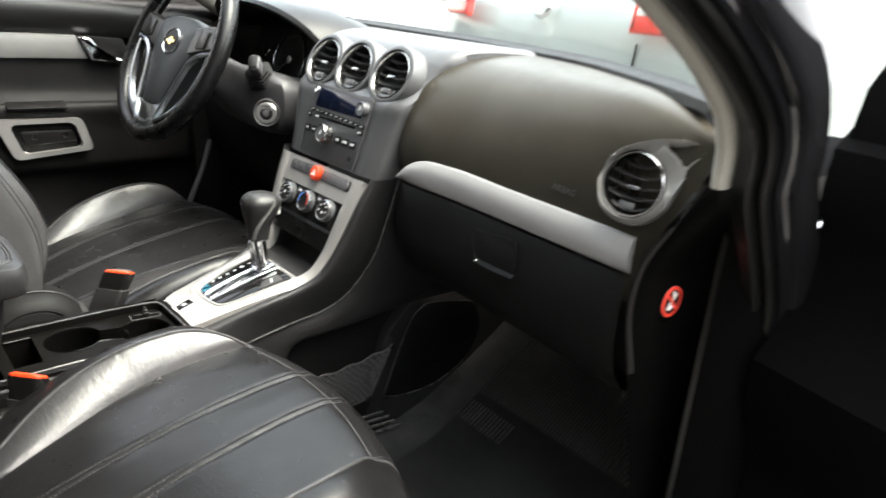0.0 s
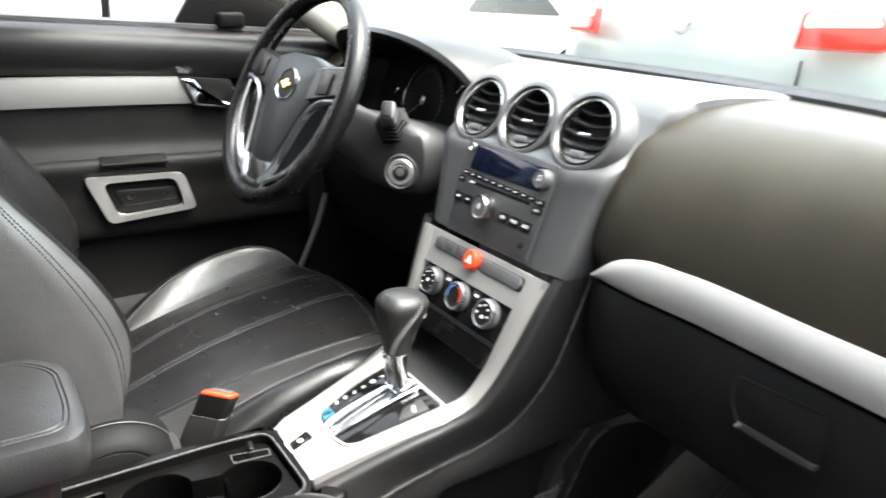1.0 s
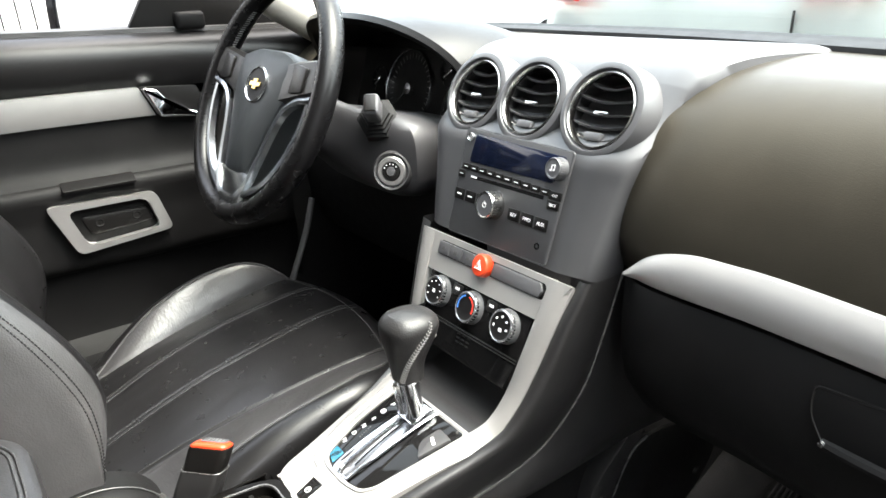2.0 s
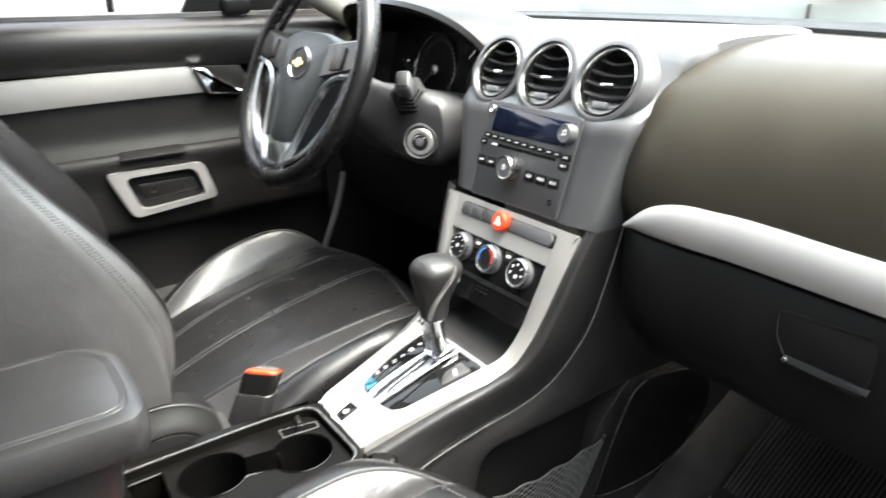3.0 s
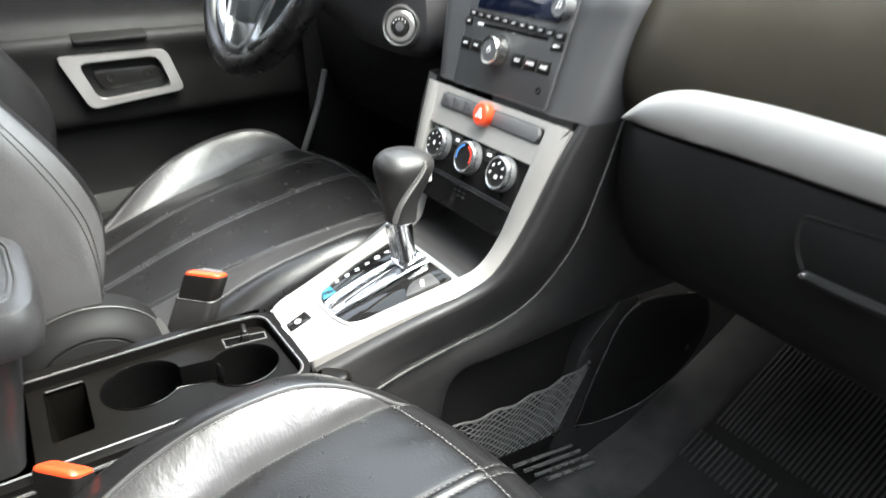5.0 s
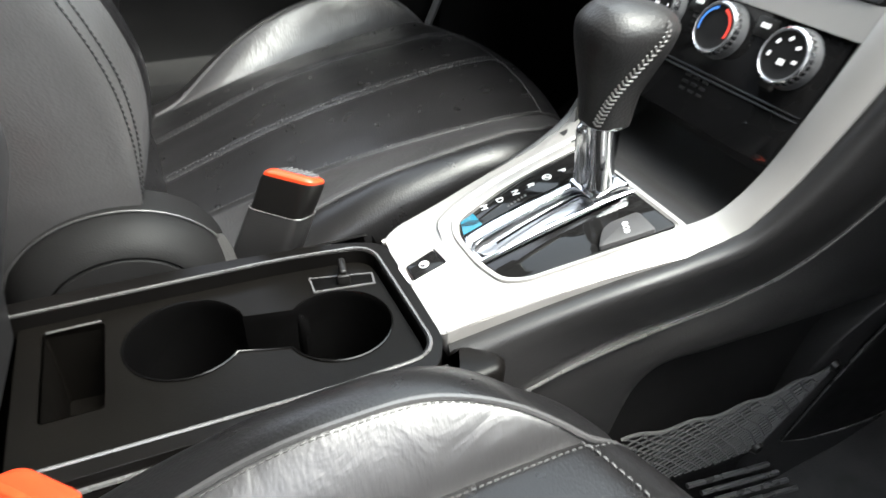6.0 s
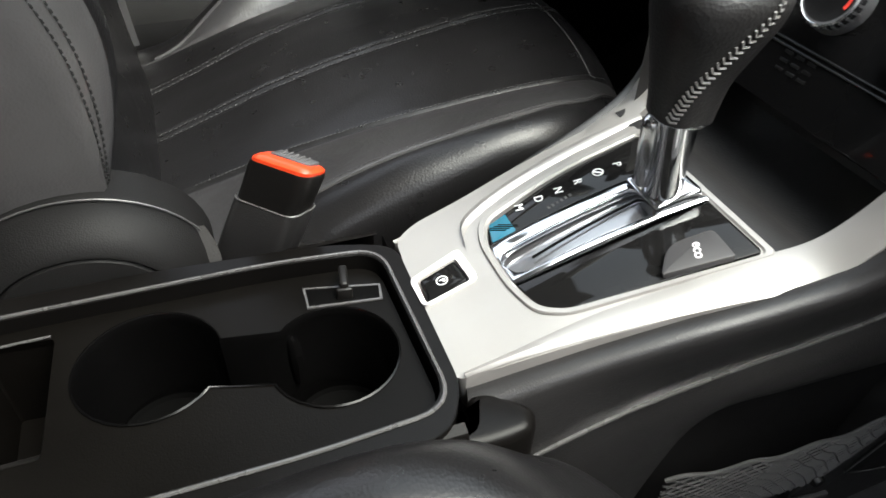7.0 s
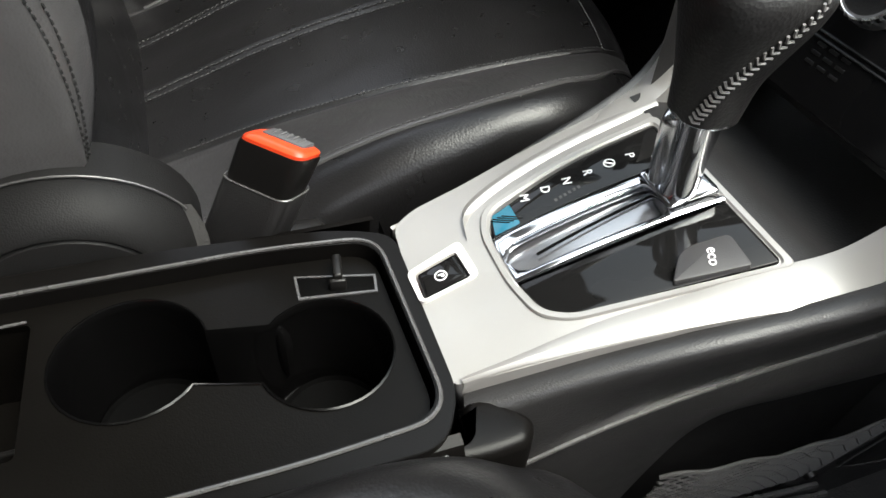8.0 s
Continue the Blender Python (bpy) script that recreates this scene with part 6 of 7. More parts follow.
    for run in seams:
        for off in (-0.0050, 0.0050):
            line = []
            for i in range(8, 96):
                xx = float(curve_at(run, CUSH[i][0])) + off
                side = 1 if xx >= 0 else -1
                sd = sides[0 if side < 0 else 1]
                jj = abs(xx) / float(curve_at(sd["seam"], CUSH[i][0])) * NPANEL
                j0 = int(jj)
                line.append(tuple(point(side, j0, i).lerp(point(side, j0 + 1, i), jj - j0) + Vector((0, 0, 0.0010))))
            stitches(b, line, [(0, 0, 1)] * len(line), 0.0036, 0.0013, 0.0006)
    for side in (-1, 1):
        for jj in (NPANEL - 2, NPANEL + NCRES - 1):
            line = [tuple(point(side, jj, i) + Vector((0, 0, 0.0003))) for i in range(18, 98)]
            stitches(b, line, [(0, 0, 1)] * len(line), 0.0027, 0.0011, 0.0004)
    i_c = int(np.argmin([abs(q[0] - 0.431) for q in CUSH[:105]]))
    line = [tuple(point(sg, j, i_c) + Vector((0, 0, 0.0006))) for sg, js in ((-1, range(NPANEL, 0, -2)), (1, range(0, NPANEL + 1, 2))) for j in js]
    stitches(b, line, [(0, 0, 1)] * len(line), 0.0036, 0.0013, 0.0006)
    tagged(part("stitching", b, STITCH, cushion), kind="stuff")
    for side in (-1, 1):
        line = [point(side, NPANEL + NCRES, i) + Vector((side * 0.0004, 0, 0.0008)) for i in range(14, 99)]
        b = bmesh.new()
        tube(b, line, 0.0018, 6)
        part("piping", b, LEATHER_SIDE, cushion)
    # base trim under the cushion
    b = bmesh.new()
    skin(b, [[(xc + s * w, y + dy, z + dz) for s, w, z in ((-1, 0.246, 0.26), (-1, 0.25, 0.20), (-1, 0.235, 0.14 - dz), (1, 0.235, 0.14 - dz), (1, 0.25, 0.20), (1, 0.246, 0.26))] for y in np.linspace(-0.10, 0.40, 8)])
    part("base", b, PLASTIC_DARK, st)
    b = bmesh.new()
    for s in (-1, 1):
        rbox(b, pose(xc + s * 0.2, 0.12 + dy, 0.115), 0.04, 0.55, 0.05, 0.006)
    part("runner", b, PLASTIC_DARK, st)
    # backrest
    back_fwd = 0.025 if inner < 0 else 0.0
    CREST = [(0.33, 0.0), (0.38, 0.006), (0.424, 0.019), (0.449, 0.029), (0.493, 0.043), (0.531, 0.046), (0.56, 0.039), (0.60, 0.021), (0.645, -0.007), (0.70, -0.047), (0.76, -0.085), (0.85, -0.131), (0.95, -0.170), (1.0, -0.197)]
    half = spline([(0.0, -0.055), (0.09, -0.053), (0.15, -0.042), (0.185, -0.014), (0.203, -0.001), (0.222, -0.002), (0.240, -0.018), (0.250, -0.05), (0.250, -0.09), (0.236, -0.125), (0.18, -0.142), (0.0, -0.150)], 44)
    zs = np.linspace(0.33, 0.985, 70)

    def bpoint(side, j, z, out=0.0):
        cy = float(curve_at(CREST, z))
        flat = float(curve_at([(0.33, 0.03), (0.45, 0.010), (0.60, -0.045), (0.75, -0.105), (0.9, -0.165), (1.0, -0.205)], z))
        x, d = half[j]
        k = max(0.0, min(1.0, (d + 0.055) / 0.055)) if j < 22 else 1.0
        wid = 1.0 - 0.06 * max(0, (0.46 - z) / 0.1) - 0.16 * max(0, (z - 0.72) / 0.28) ** 2
        tuck = 0.035 * max(0.0, (z - 0.93) / 0.055) ** 2
        y = (flat + 0.010) * (1 - k) + (cy if j < 26 else min(cy, flat + 0.06)) * k + (d if k >= 1 else 0.0)
        if j >= 22:
            share = max(0.0, (30 - j) / 8)
            y = cy * share + (flat + 0.052) * (1 - share) + d
        if j > 20:
            y -= 0.12 * min(1.0, (j - 20) / 2)
        y += back_fwd
        return Vector((xc + side * x * wid, y + dy + (tuck if j > 30 else -tuck * 0.4), z + dz))
    b = bmesh.new()
    n = len(half)
    skin(b, [[bpoint(1, j, z) for j in range(n)] + [bpoint(-1, j, z) for j in range(n - 2, 0, -1)] for z in zs], True, True)
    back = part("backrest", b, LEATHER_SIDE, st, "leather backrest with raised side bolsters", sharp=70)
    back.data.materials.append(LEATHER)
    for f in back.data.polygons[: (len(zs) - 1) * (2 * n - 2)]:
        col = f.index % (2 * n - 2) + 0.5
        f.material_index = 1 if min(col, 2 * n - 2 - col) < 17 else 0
    b = bmesh.new()
    for side in (-1, 1):
        for xo in (0.2392, 0.2425):
            jf = 15 + float(np.interp(xo, half[15:21, 0], np.arange(6)))
            ja, jr = int(jf), jf - int(jf)
            line = [bpoint(side, ja, z).lerp(bpoint(side, ja + 1, z), jr) for z in np.linspace(0.40, 0.93, 70)]
            nrm = [(side * 0.8, 0.6, 0)] * len(line)
            stitches(b, [tuple(p + Vector((side * 0.0004, 0.0004, 0))) for p in line], nrm, 0.0030, 0.0010, 0.00055)
    tagged(part("stitching", b, SEAM_THREAD, back), kind="stuff")
    b = bmesh.new()
    skin(b, [[Vector((xc + s * x, -0.235 + dy + y, z + dz)) for s, x, y in ((-1, 0.125, 0.0), (-1, 0.115, 0.05), (0, 0, 0.062), (1, 0.115, 0.05), (1, 0.125, 0.0), (1, 0.10, -0.05), (0, 0, -0.06), (-1, 0.10, -0.05))] for z in np.linspace(1.02, 1.20, 8)], True, True)
    part("headrest", b, LEATHER, st)
    # hinge cover on the console side
    b = bmesh.new()
    hm = plane_at((xc + inner * 0.252, 0.0 + dy, 0.385 + dz), (0, 0, 1), (0, inner, 0))
    lathe(b, hm, [(0.0, 0.035), (0.030, 0.0335), (0.047, 0.030), (0.0485, 0.028), (0.0505, 0.030), (0.053, 0.0295), (0.062, 0.0235), (0.070, 0.014), (0.0735, 0.004), (0.074, -0.03)], 44, sx=1.0, sy=0.82)
    hinge = part("hinge_cover", b, DOOR_SKIN, st, "rounded black plastic hinge cover")
    b = bmesh.new()
    tube(b, [hm @ Vector((0.0755 * math.cos(a), 0.0755 * 0.82 * math.sin(a), 0.004)) for a in np.linspace(0, math.tau, 49)[:-1]], 0.0007, 6, True)
    part("cover_edge", b, LEATHER_SIDE, hinge)
    b = bmesh.new()
    rbox(b, pose(xc + inner * 0.243, 0.0 + dy, 0.30 + dz), 0.030, 0.30, 0.14, 0.012)
    part("side_shield", b, PLASTIC, st)
    return st


seat("driver_seat", -0.352, 0.0, 0.0, "black leather driver's seat with stitched channels", 1, -0.385, (HIGH, CONSOLE), ([(0.0, -0.045), (0.05, -0.054), (0.13, -0.072), (0.22, -0.088), (0.34, -0.094), (0.47, -0.098)], [(0.0, 0.046), (0.05, 0.042), (0.13, 0.036), (0.22, 0.030), (0.34, 0.020), (0.47, 0.010)]))
seat("passenger_seat", 0.348, -0.208, 0.018, "black leather front passenger seat with stitched channels", -1, 0.318, (LOW, LOW), ([(0.0, -0.026), (0.17, -0.029), (0.28, -0.034), (0.42, -0.038), (0.48, -0.040)], [(0.0, 0.050), (0.20, 0.047), (0.28, 0.043), (0.40, 0.036), (0.48, 0.034)]))

# bit of belt webbing and its anchor by the driver's seat
belt = thing("seat_belt", "short grey belt webbing tucked beside the driver's seat", "seat belt")
b = bmesh.new()
rows = []
for t in np.linspace(0, 1, 14):
    p = Vector((-0.104 + 0.022 * t, 0.054 + 0.006 * math.sin(2.6 * t), 0.412 - 0.045 * t + 0.006 * math.sin(math.pi * t)))
    rows.append([p + Vector((0.008 * s, 0.017 * s, 0.002 * s * s)) for s in np.linspace(-1, 1, 5)])
skin(b, rows)
skin(b, [[p + Vector((0.001, -0.001, -0.0016)) for p in r] for r in rows])
part("webbing", b, WEBBING, belt)
b = bmesh.new()
rbox(b, pose(-0.082, 0.047, 0.402, 20, 30, 40), 0.010, 0.006, 0.016, 0.002)
part("anchor", b, BROWN, belt)

# ---- steering wheel, column, instruments ----
WN = Vector((0.06, -1, 0.50)).normalized()
WC = Vector((-0.405, 0.352, 0.748))
WM = plane_at(WC, (0, 0.5, 1), Vector((0, 0.5, 1)).cross(WN))
wheel = thing("steering_wheel", "black leather steering wheel with silver spoke trim", "steering wheel")
RW = 0.169
bm = bmesh.new()
rows = []
for k in range(97):
    a = math.tau * k / 96
    rows.append([WM @ Vector(((RW + 0.0148 * math.cos(t)) * math.cos(a), (RW + 0.0148 * math.cos(t)) * math.sin(a), 0.0165 * math.sin(t))) for t in np.linspace(0, math.tau, 17)[:-1]])
skin(bm, rows, True)
bmesh.ops.remove_doubles(bm, verts=bm.verts, dist=1e-6)
rim_ob = part("rim", bm, WHEEL_LEATHER, wheel, "leather-wrapped rim")
bm = bmesh.new()
for a0 in (radians(150), radians(30)):
    for k in range(26):
        a = a0 + radians((k - 13) * 1.5)
        tube(bm, [WM @ Vector(((RW - 0.0150) * math.cos(a), (RW - 0.0150) * math.sin(a), -0.003)), WM @ Vector(((RW - 0.0152) * math.cos(a + 0.012), (RW - 0.0152) * math.sin(a + 0.012), 0.003))], 0.0008, 4)
tagged(part("stitching", bm, STITCH, rim_ob), kind="stuff")
bm = bmesh.new()
hub = round_poly([(-0.088, 0.052), (-0.040, 0.066), (0.046, 0.066), (0.092, 0.052), (0.086, 0.004), (0.068, -0.030), (0.030, -0.128), (-0.030, -0.128), (-0.068, -0.030), (-0.084, 0.004)], 0.014, 5)
rows = []
for f, h in ((1.0, -0.03), (1.0, -0.004), (0.985, 0.002), (0.95, 0.006), (0.80, 0.010), (0.5, 0.013), (0.05, 0.014)):
    rows.append([WM @ Vector((x * f, y * f, h)) for x, y in hub])
vs = skin(bm, rows, True)
part("hub", bm, HUB_SLATE, wheel, "slate-black airbag hub cover")
for s in (-1, 1):
    bm = bmesh.new()
    rows = []
    for t in np.linspace(0, 1, 10):
        x, y = 0.066 + 0.095 * t, 0.022 + 0.018 * t
        w = 0.030 - 0.006 * t
        rows.append([WM @ Vector((s * x, y + w * c, h)) for c, h in ((1, -0.008), (1, 0.002), (0.8, 0.009), (0, 0.010), (-0.8, 0.009), (-1, 0.002), (-1, -0.008))])
    skin(bm, rows)
    spoke = part("spoke", bm, PLASTIC, wheel)
    bm = bmesh.new()
    slab(bm, WM @ pose(s * 0.112, 0.030, 0.0085), round_poly([(-0.016, -0.02), (0.016, -0.016), (0.016, 0.016), (-0.016, 0.02)], 0.004), 0.004, 0.0012)
    part("switch_pad", bm, PLASTIC, spoke)
    bm = bmesh.new()
    line = spline([(0.152, 0.008), (0.112, 0.000), (0.086, -0.018), (0.058, -0.090), (0.046, -0.122), (0.022, -0.148), (0.0, -0.151)], 40)
    rows = []
    for i, (x, y) in enumerate(line):
        t = Vector(line[min(i + 1, 39)]) - Vector(line[max(i - 1, 0)])
        nn = Vector((t.y, -t.x)).normalized()
        w = 0.0048 + 0.003 * max(0.0, (i - 24) / 15)
        rows.append([WM @ Vector((s * (x + nn.x * w * c), y + nn.y * w * c, h)) for c, h in ((-1, 0.000), (-0.9, 0.0085), (0, 0.0105), (0.9, 0.0085), (1, 0.000))])
    skin(bm, rows)
    part("spoke_trim", bm, WHEEL_TRIM, wheel, "graphite chrome spoke trim")
    bm = bmesh.new()
    outer_run = [((RW - 0.019) * math.cos(a), (RW - 0.019) * math.sin(a)) for a in np.linspace(radians(2), radians(-72), 26)]
    skin(bm, [[WM @ Vector((s * x * f, y * f, h)) for f, h in ((1.0, -0.002), (0.995, 0.007), (0.965, 0.0085), (0.935, 0.007), (0.93, -0.002))] for x, y in outer_run])
    part("window_trim", bm, WHEEL_TRIM, wheel, "graphite chrome window edge")
bm = bmesh.new()
slab(bm, WM, round_poly([(-0.050, -0.108), (0.050, -0.108), (0.040, -0.166), (-0.040, -0.166)], 0.01), 0.008, 0.003, base=0.0)
part("lower_bridge", bm, WHEEL_TRIM, wheel)
bm = bmesh.new()
lathe(bm, WM @ pose(0.006, 0.012, 0.0125) @ Matrix.Scale(1.12, 4), [(0.0235, -0.004), (0.0245, 0.002), (0.0225, 0.0035), (0.021, 0.0015), (0.0, 0.0015)], 40, sx=1.15, sy=0.95)
badge = part("badge_ring", bm, SATIN_CHROME, wheel)
bm = bmesh.new()
lathe(bm, WM @ pose(0.006, 0.012, 0.0146) @ Matrix.Scale(1.12, 4), [(0.0215, 0.0), (0.0, 0.0006)], 40, sx=1.15, sy=0.95)
part("badge_field", bm, PLASTIC_DARK, badge)
bm = bmesh.new()
rbox(bm, WM @ pose(0.006, 0.012, 0.0158), 0.032, 0.0075, 0.0025, 0.001, 1)
rbox(bm, WM @ pose(0.006, 0.012, 0.0160), 0.013, 0.016, 0.0025, 0.001, 1)
part("badge", bm, GOLD, badge, "plain gold badge")

col = thing("steering_column", "black steering column shroud with ignition switch", "steering column")
bm = bmesh.new()
cd = Vector((0.0, 0.93, -0.30)).normalized()
c0 = Vector((-0.395, 0.375, 0.735))
rows = []
for t, w, h, ox, oz in ((0.0, 0.040, 0.040, 0.0, 0.0), (0.03, 0.050, 0.046, 0.004, -0.012), (0.055, 0.062, 0.048, 0.012, -0.022), (0.075, 0.085, 0.054, 0.050, -0.036), (0.088, 0.100, 0.057, 0.076, -0.038), (0.10, 0.107, 0.059, 0.090, -0.038), (0.12, 0.108, 0.059, 0.092, -0.036), (0.17, 0.098, 0.055, 0.082, -0.03), (0.22, 0.088, 0.05, 0.072, -0.02)):
    c = c0 + cd * t + Vector((ox, 0, oz))
    rows.append([c + Vector((w * math.copysign(abs(math.cos(a)) ** 0.6, math.cos(a)), 0, h * math.copysign(abs(math.sin(a)) ** 0.6, math.sin(a)))) for a in np.linspace(0, math.tau, 41)[:-1]])
skin(bm, rows, True, True)
part("shroud", bm, SHROUD, col, sharp=50)
ig = plane_at((-0.228, 0.450, 0.652), (0.0, 0.25, 1), (1, 0.85, 0)) @ Matrix.Scale(0.80, 4)
bm = bmesh.new()
lathe(bm, ig, [(0.036, -0.02), (0.034, 0.002), (0.030, 0.008), (0.0265, 0.006), (0.0255, 0.002)], 40)
boss = part("ignition_boss", bm, SHROUD, col)
bm = bmesh.new()
lathe(bm, ig, [(0.0255, 0.000), (0.0250, 0.006), (0.0225, 0.0085), (0.0165, 0.0085), (0.0155, 0.006)], 40)
part("ignition_ring", bm, BEZEL, boss)
bm = bmesh.new()
lathe(bm, ig, [(0.0160, 0.006), (0.0150, 0.009), (0.009, 0.0095), (0.0085, 0.008), (0.0, 0.008)], 32)
part("ignition_barrel", bm, PLASTIC_DARK, boss)
bm = bmesh.new()
lathe(bm, ig @ pose(0, 0, 0.0084), [(0.0078, 0.0), (0.0072, 0.0022), (0.0, 0.0022)], 24)
rbox(bm, ig @ pose(0, 0, 0.011, 0, 0, -30), 0.009, 0.0018, 0.0008, 0)
part("key_slot", bm, RADIO_GREY, boss)
bm = bmesh.new()
for k in range(5):
    q = radians(40 + 28 * k)
    rbox(bm, ig @ pose(0.0122 * math.cos(q), 0.0122 * math.sin(q), 0.0098), 0.0018, 0.0018, 0.0004, 0)
part("ignition_marks", bm, WHITE_PRINT, boss)
stalk = thing("wiper_stalk", "grey wiper stalk in a ribbed black boot", "stalk")
bm = bmesh.new()
s0, s1 = Vector((-0.258, 0.452, 0.717)), Vector((-0.214, 0.415, 0.755))
smx = Matrix.Translation(s0) @ (s1 - s0).to_track_quat("Z", "Y").to_matrix().to_4x4()
lathe(bm, smx, [(0.030, -0.012), (0.030, 0.003), (0.0265, 0.004), (0.0265, 0.009), (0.023, 0.010), (0.023, 0.015), (0.0195, 0.016), (0.019, 0.021), (0.010, 0.022)], 6, sx=0.95, sy=1.0)
part("boot", bm, PLASTIC_DARK, stalk)
bm = bmesh.new()
rbox(bm, smx @ pose(0, 0, 0.036), 0.020, 0.028, 0.034, 0.005)
part("lever", bm, RADIO_GREY, stalk)
bm = bmesh.new()
rbox(bm, smx @ pose(0, 0, 0.0535), 0.015, 0.022, 0.003, 0.001)
part("end_cap", bm, PLASTIC, stalk)

clus = thing("instrument_cluster", "dark instrument cluster with chrome-ringed dials under a hood", "instrument cluster")
bm = bmesh.new()
rows_o = []
for dy, k, dz in ((0.205, 0.90, -0.012), (0.12, 0.98, 0.0), (0.04, 1.0, 0.0), (0.006, 1.0, -0.002), (0.0, 0.985, -0.006), (0.008, 0.955, -0.010), (0.03, 0.94, -0.013), (0.115, 0.90, -0.022)):
    arc = []
    for a in np.linspace(math.pi * 1.06, -math.pi * 0.06, 50):
        ca, sa = math.cos(a), math.sin(a)
        x = -0.405 + 0.222 * k * math.copysign(abs(ca) ** 0.75, ca)
        z = 0.690 + dz + 0.162 * k * max(-0.15, math.copysign(abs(sa) ** 0.62, sa))
        arc.append((x, 0.475 + dy + 0.045 * ca * ca + 0.05 * (1 - max(sa, 0)), z))
    rows_o.append(arc)
skin(bm, rows_o)
part("hood", bm, PLASTIC, clus)
bm = bmesh.new()
FC = plane_at((-0.312, 0.600, 0.735), (0, 0.28, 1))
slab(bm, FC, round_poly([(-0.25, -0.095), (0.150, -0.095), (0.145, 0.05), (0.06, 0.085), (-0.16, 0.085), (-0.24, 0.06)], 0.02), 0.003, 0.001)
part("face", bm, PLASTIC_DARK, clus)
for i, (x, z, r) in enumerate(((-0.086, -0.010, 0.062), (0.080, -0.030, 0.066), (0.020, 0.026, 0.024), (-0.175, 0.0, 0.022))):
    m = FC @ pose(x, z, 0.003)
    bm = bmesh.new()
    lathe(bm, m, [(r * 0.985, 0.0), (r * 0.99, 0.005), (r * 1.0, 0.006), (r * 1.01, 0.005), (r * 1.015, 0.0)], 48)
    dial = part("dial_ring", bm, CHROME, clus)
    bm = bmesh.new()
    for k in range(28 if r > 0.04 else 9):
        q = radians(-40 + 260 * k / (27 if r > 0.04 else 8))
        rbox(bm, m @ pose(r * 0.84 * math.cos(q), r * 0.84 * math.sin(q), 0.0004, 0, 0, math.degrees(q)), r * 0.12, 0.0012, 0.0004, 0)
    part("ticks", bm, DIM_PRINT, dial)
    bm = bmesh.new()
    rbox(bm, m @ pose(-r * 0.28, -r * 0.22, 0.004, 0, 0, 38), r * 0.85, 0.0022, 0.001, 0)
    lathe(bm, m, [(0.0, 0.007), (r * 0.14, 0.006), (r * 0.16, 0.0)], 20)
    part("needle", bm, SATIN_CHROME, dial)

# ---- pedal side and driver's door ----
bm = bmesh.new()
tube(bm, spline([(-0.615, 0.50, 0.52), (-0.618, 0.482, 0.46), (-0.618, 0.455, 0.40), (-0.622, 0.43, 0.34), (-0.63, 0.40, 0.24), (-0.64, 0.30, 0.15)], 24), 0.006, 8)
tagged(part("door_seal", bm, RADIO_GREY), "grey rubber seal along the driver's door opening", "door seal", kind="structure")
bm = bmesh.new()
skin(bm, [[(-0.632 - 0.01 * t, 0.47 + 0.42 * t, z) for z in np.linspace(0.09, 0.72, 8)] for t in np.linspace(0, 1, 6)])
tagged(part("wall_footwell", bm, PLASTIC_DARK), "black side wall of the driver's footwell", "wall", kind="structure")
bm = bmesh.new()
skin(bm, [[(0.64 - 0.01 * t, 0.52 + 0.42 * t, z) for z in np.linspace(0.09, 0.70, 8)] for t in np.linspace(0, 1, 6)])
tagged(part("wall_footwell", bm, PLASTIC_DARK), "black side wall of the passenger footwell", "wall", kind="structure")
screw = thing("trim_bolt", "small metal bolt low on the footwell side", "bolt")
bm = bmesh.new()
lathe(bm, plane_at((0.631, 0.60, 0.452), (0, 0, 1), (-0.2, -1, 0)), [(0.0, 0.006), (0.005, 0.0055), (0.007, 0.003), (0.0075, 0.0)], 16)
part("head", bm, SATIN_CHROME, screw)

door = thing("driver_door", "closed black driver's door with silver strip and pull", "car door")
DX = -0.68


def door_part(name, prof, mtl, ys, label="", sway=0.0, low=0.0):
    b = bmesh.new()
    rows = [[(x, y, z + sway * (y - 0.25) + low) for x, z in prof] for y in ys]
    skin(b, rows)
    return part(name, b, mtl, door, label)


ys = np.linspace(-0.62, 0.60, 30)
door_part("upper_pad", [tuple(p) for p in spline([(-0.735, 0.846), (-0.712, 0.846), (-0.692, 0.840), (-0.677, 0.826), (-0.671, 0.805), (-0.677, 0.783), (-0.690, 0.760)], 16)], DOOR_TOP, ys, "padded black door top", -0.042, -0.0128)
door_part("glass_seal", [(-0.728, 0.838), (-0.727, 0.852), (-0.718, 0.856), (-0.710, 0.852), (-0.709, 0.840)], RUBBER, ys, "", -0.042, -0.0128)
door_part("insert_panel", [tuple(p) for p in spline([(-0.694, 0.745), (-0.684, 0.728), (-0.685, 0.69), (-0.685, 0.66), (-0.682, 0.645), (-0.676, 0.636), (-0.668, 0.622)], 16)], DOOR_SKIN, ys, "", -0.035, -0.0150)
door_part("armrest_panel", [tuple(p) for p in spline([(-0.672, 0.632), (-0.663, 0.629), (-0.657, 0.619), (-0.661, 0.598), (-0.666, 0.575), (-0.668, 0.53), (-0.672, 0.49), (-0.684, 0.480)], 20)], DOOR_SKIN, ys, "", -0.020, -0.0175)
door_part("lower_panel", [tuple(p) for p in spline([(-0.69, 0.49), (-0.696, 0.46), (-0.70, 0.40), (-0.694, 0.34), (-0.66, 0.32), (-0.655, 0.26), (-0.67, 0.18), (-0.69, 0.12)], 20)], PLASTIC_DARK, ys)
bm = bmesh.new()
rows = []
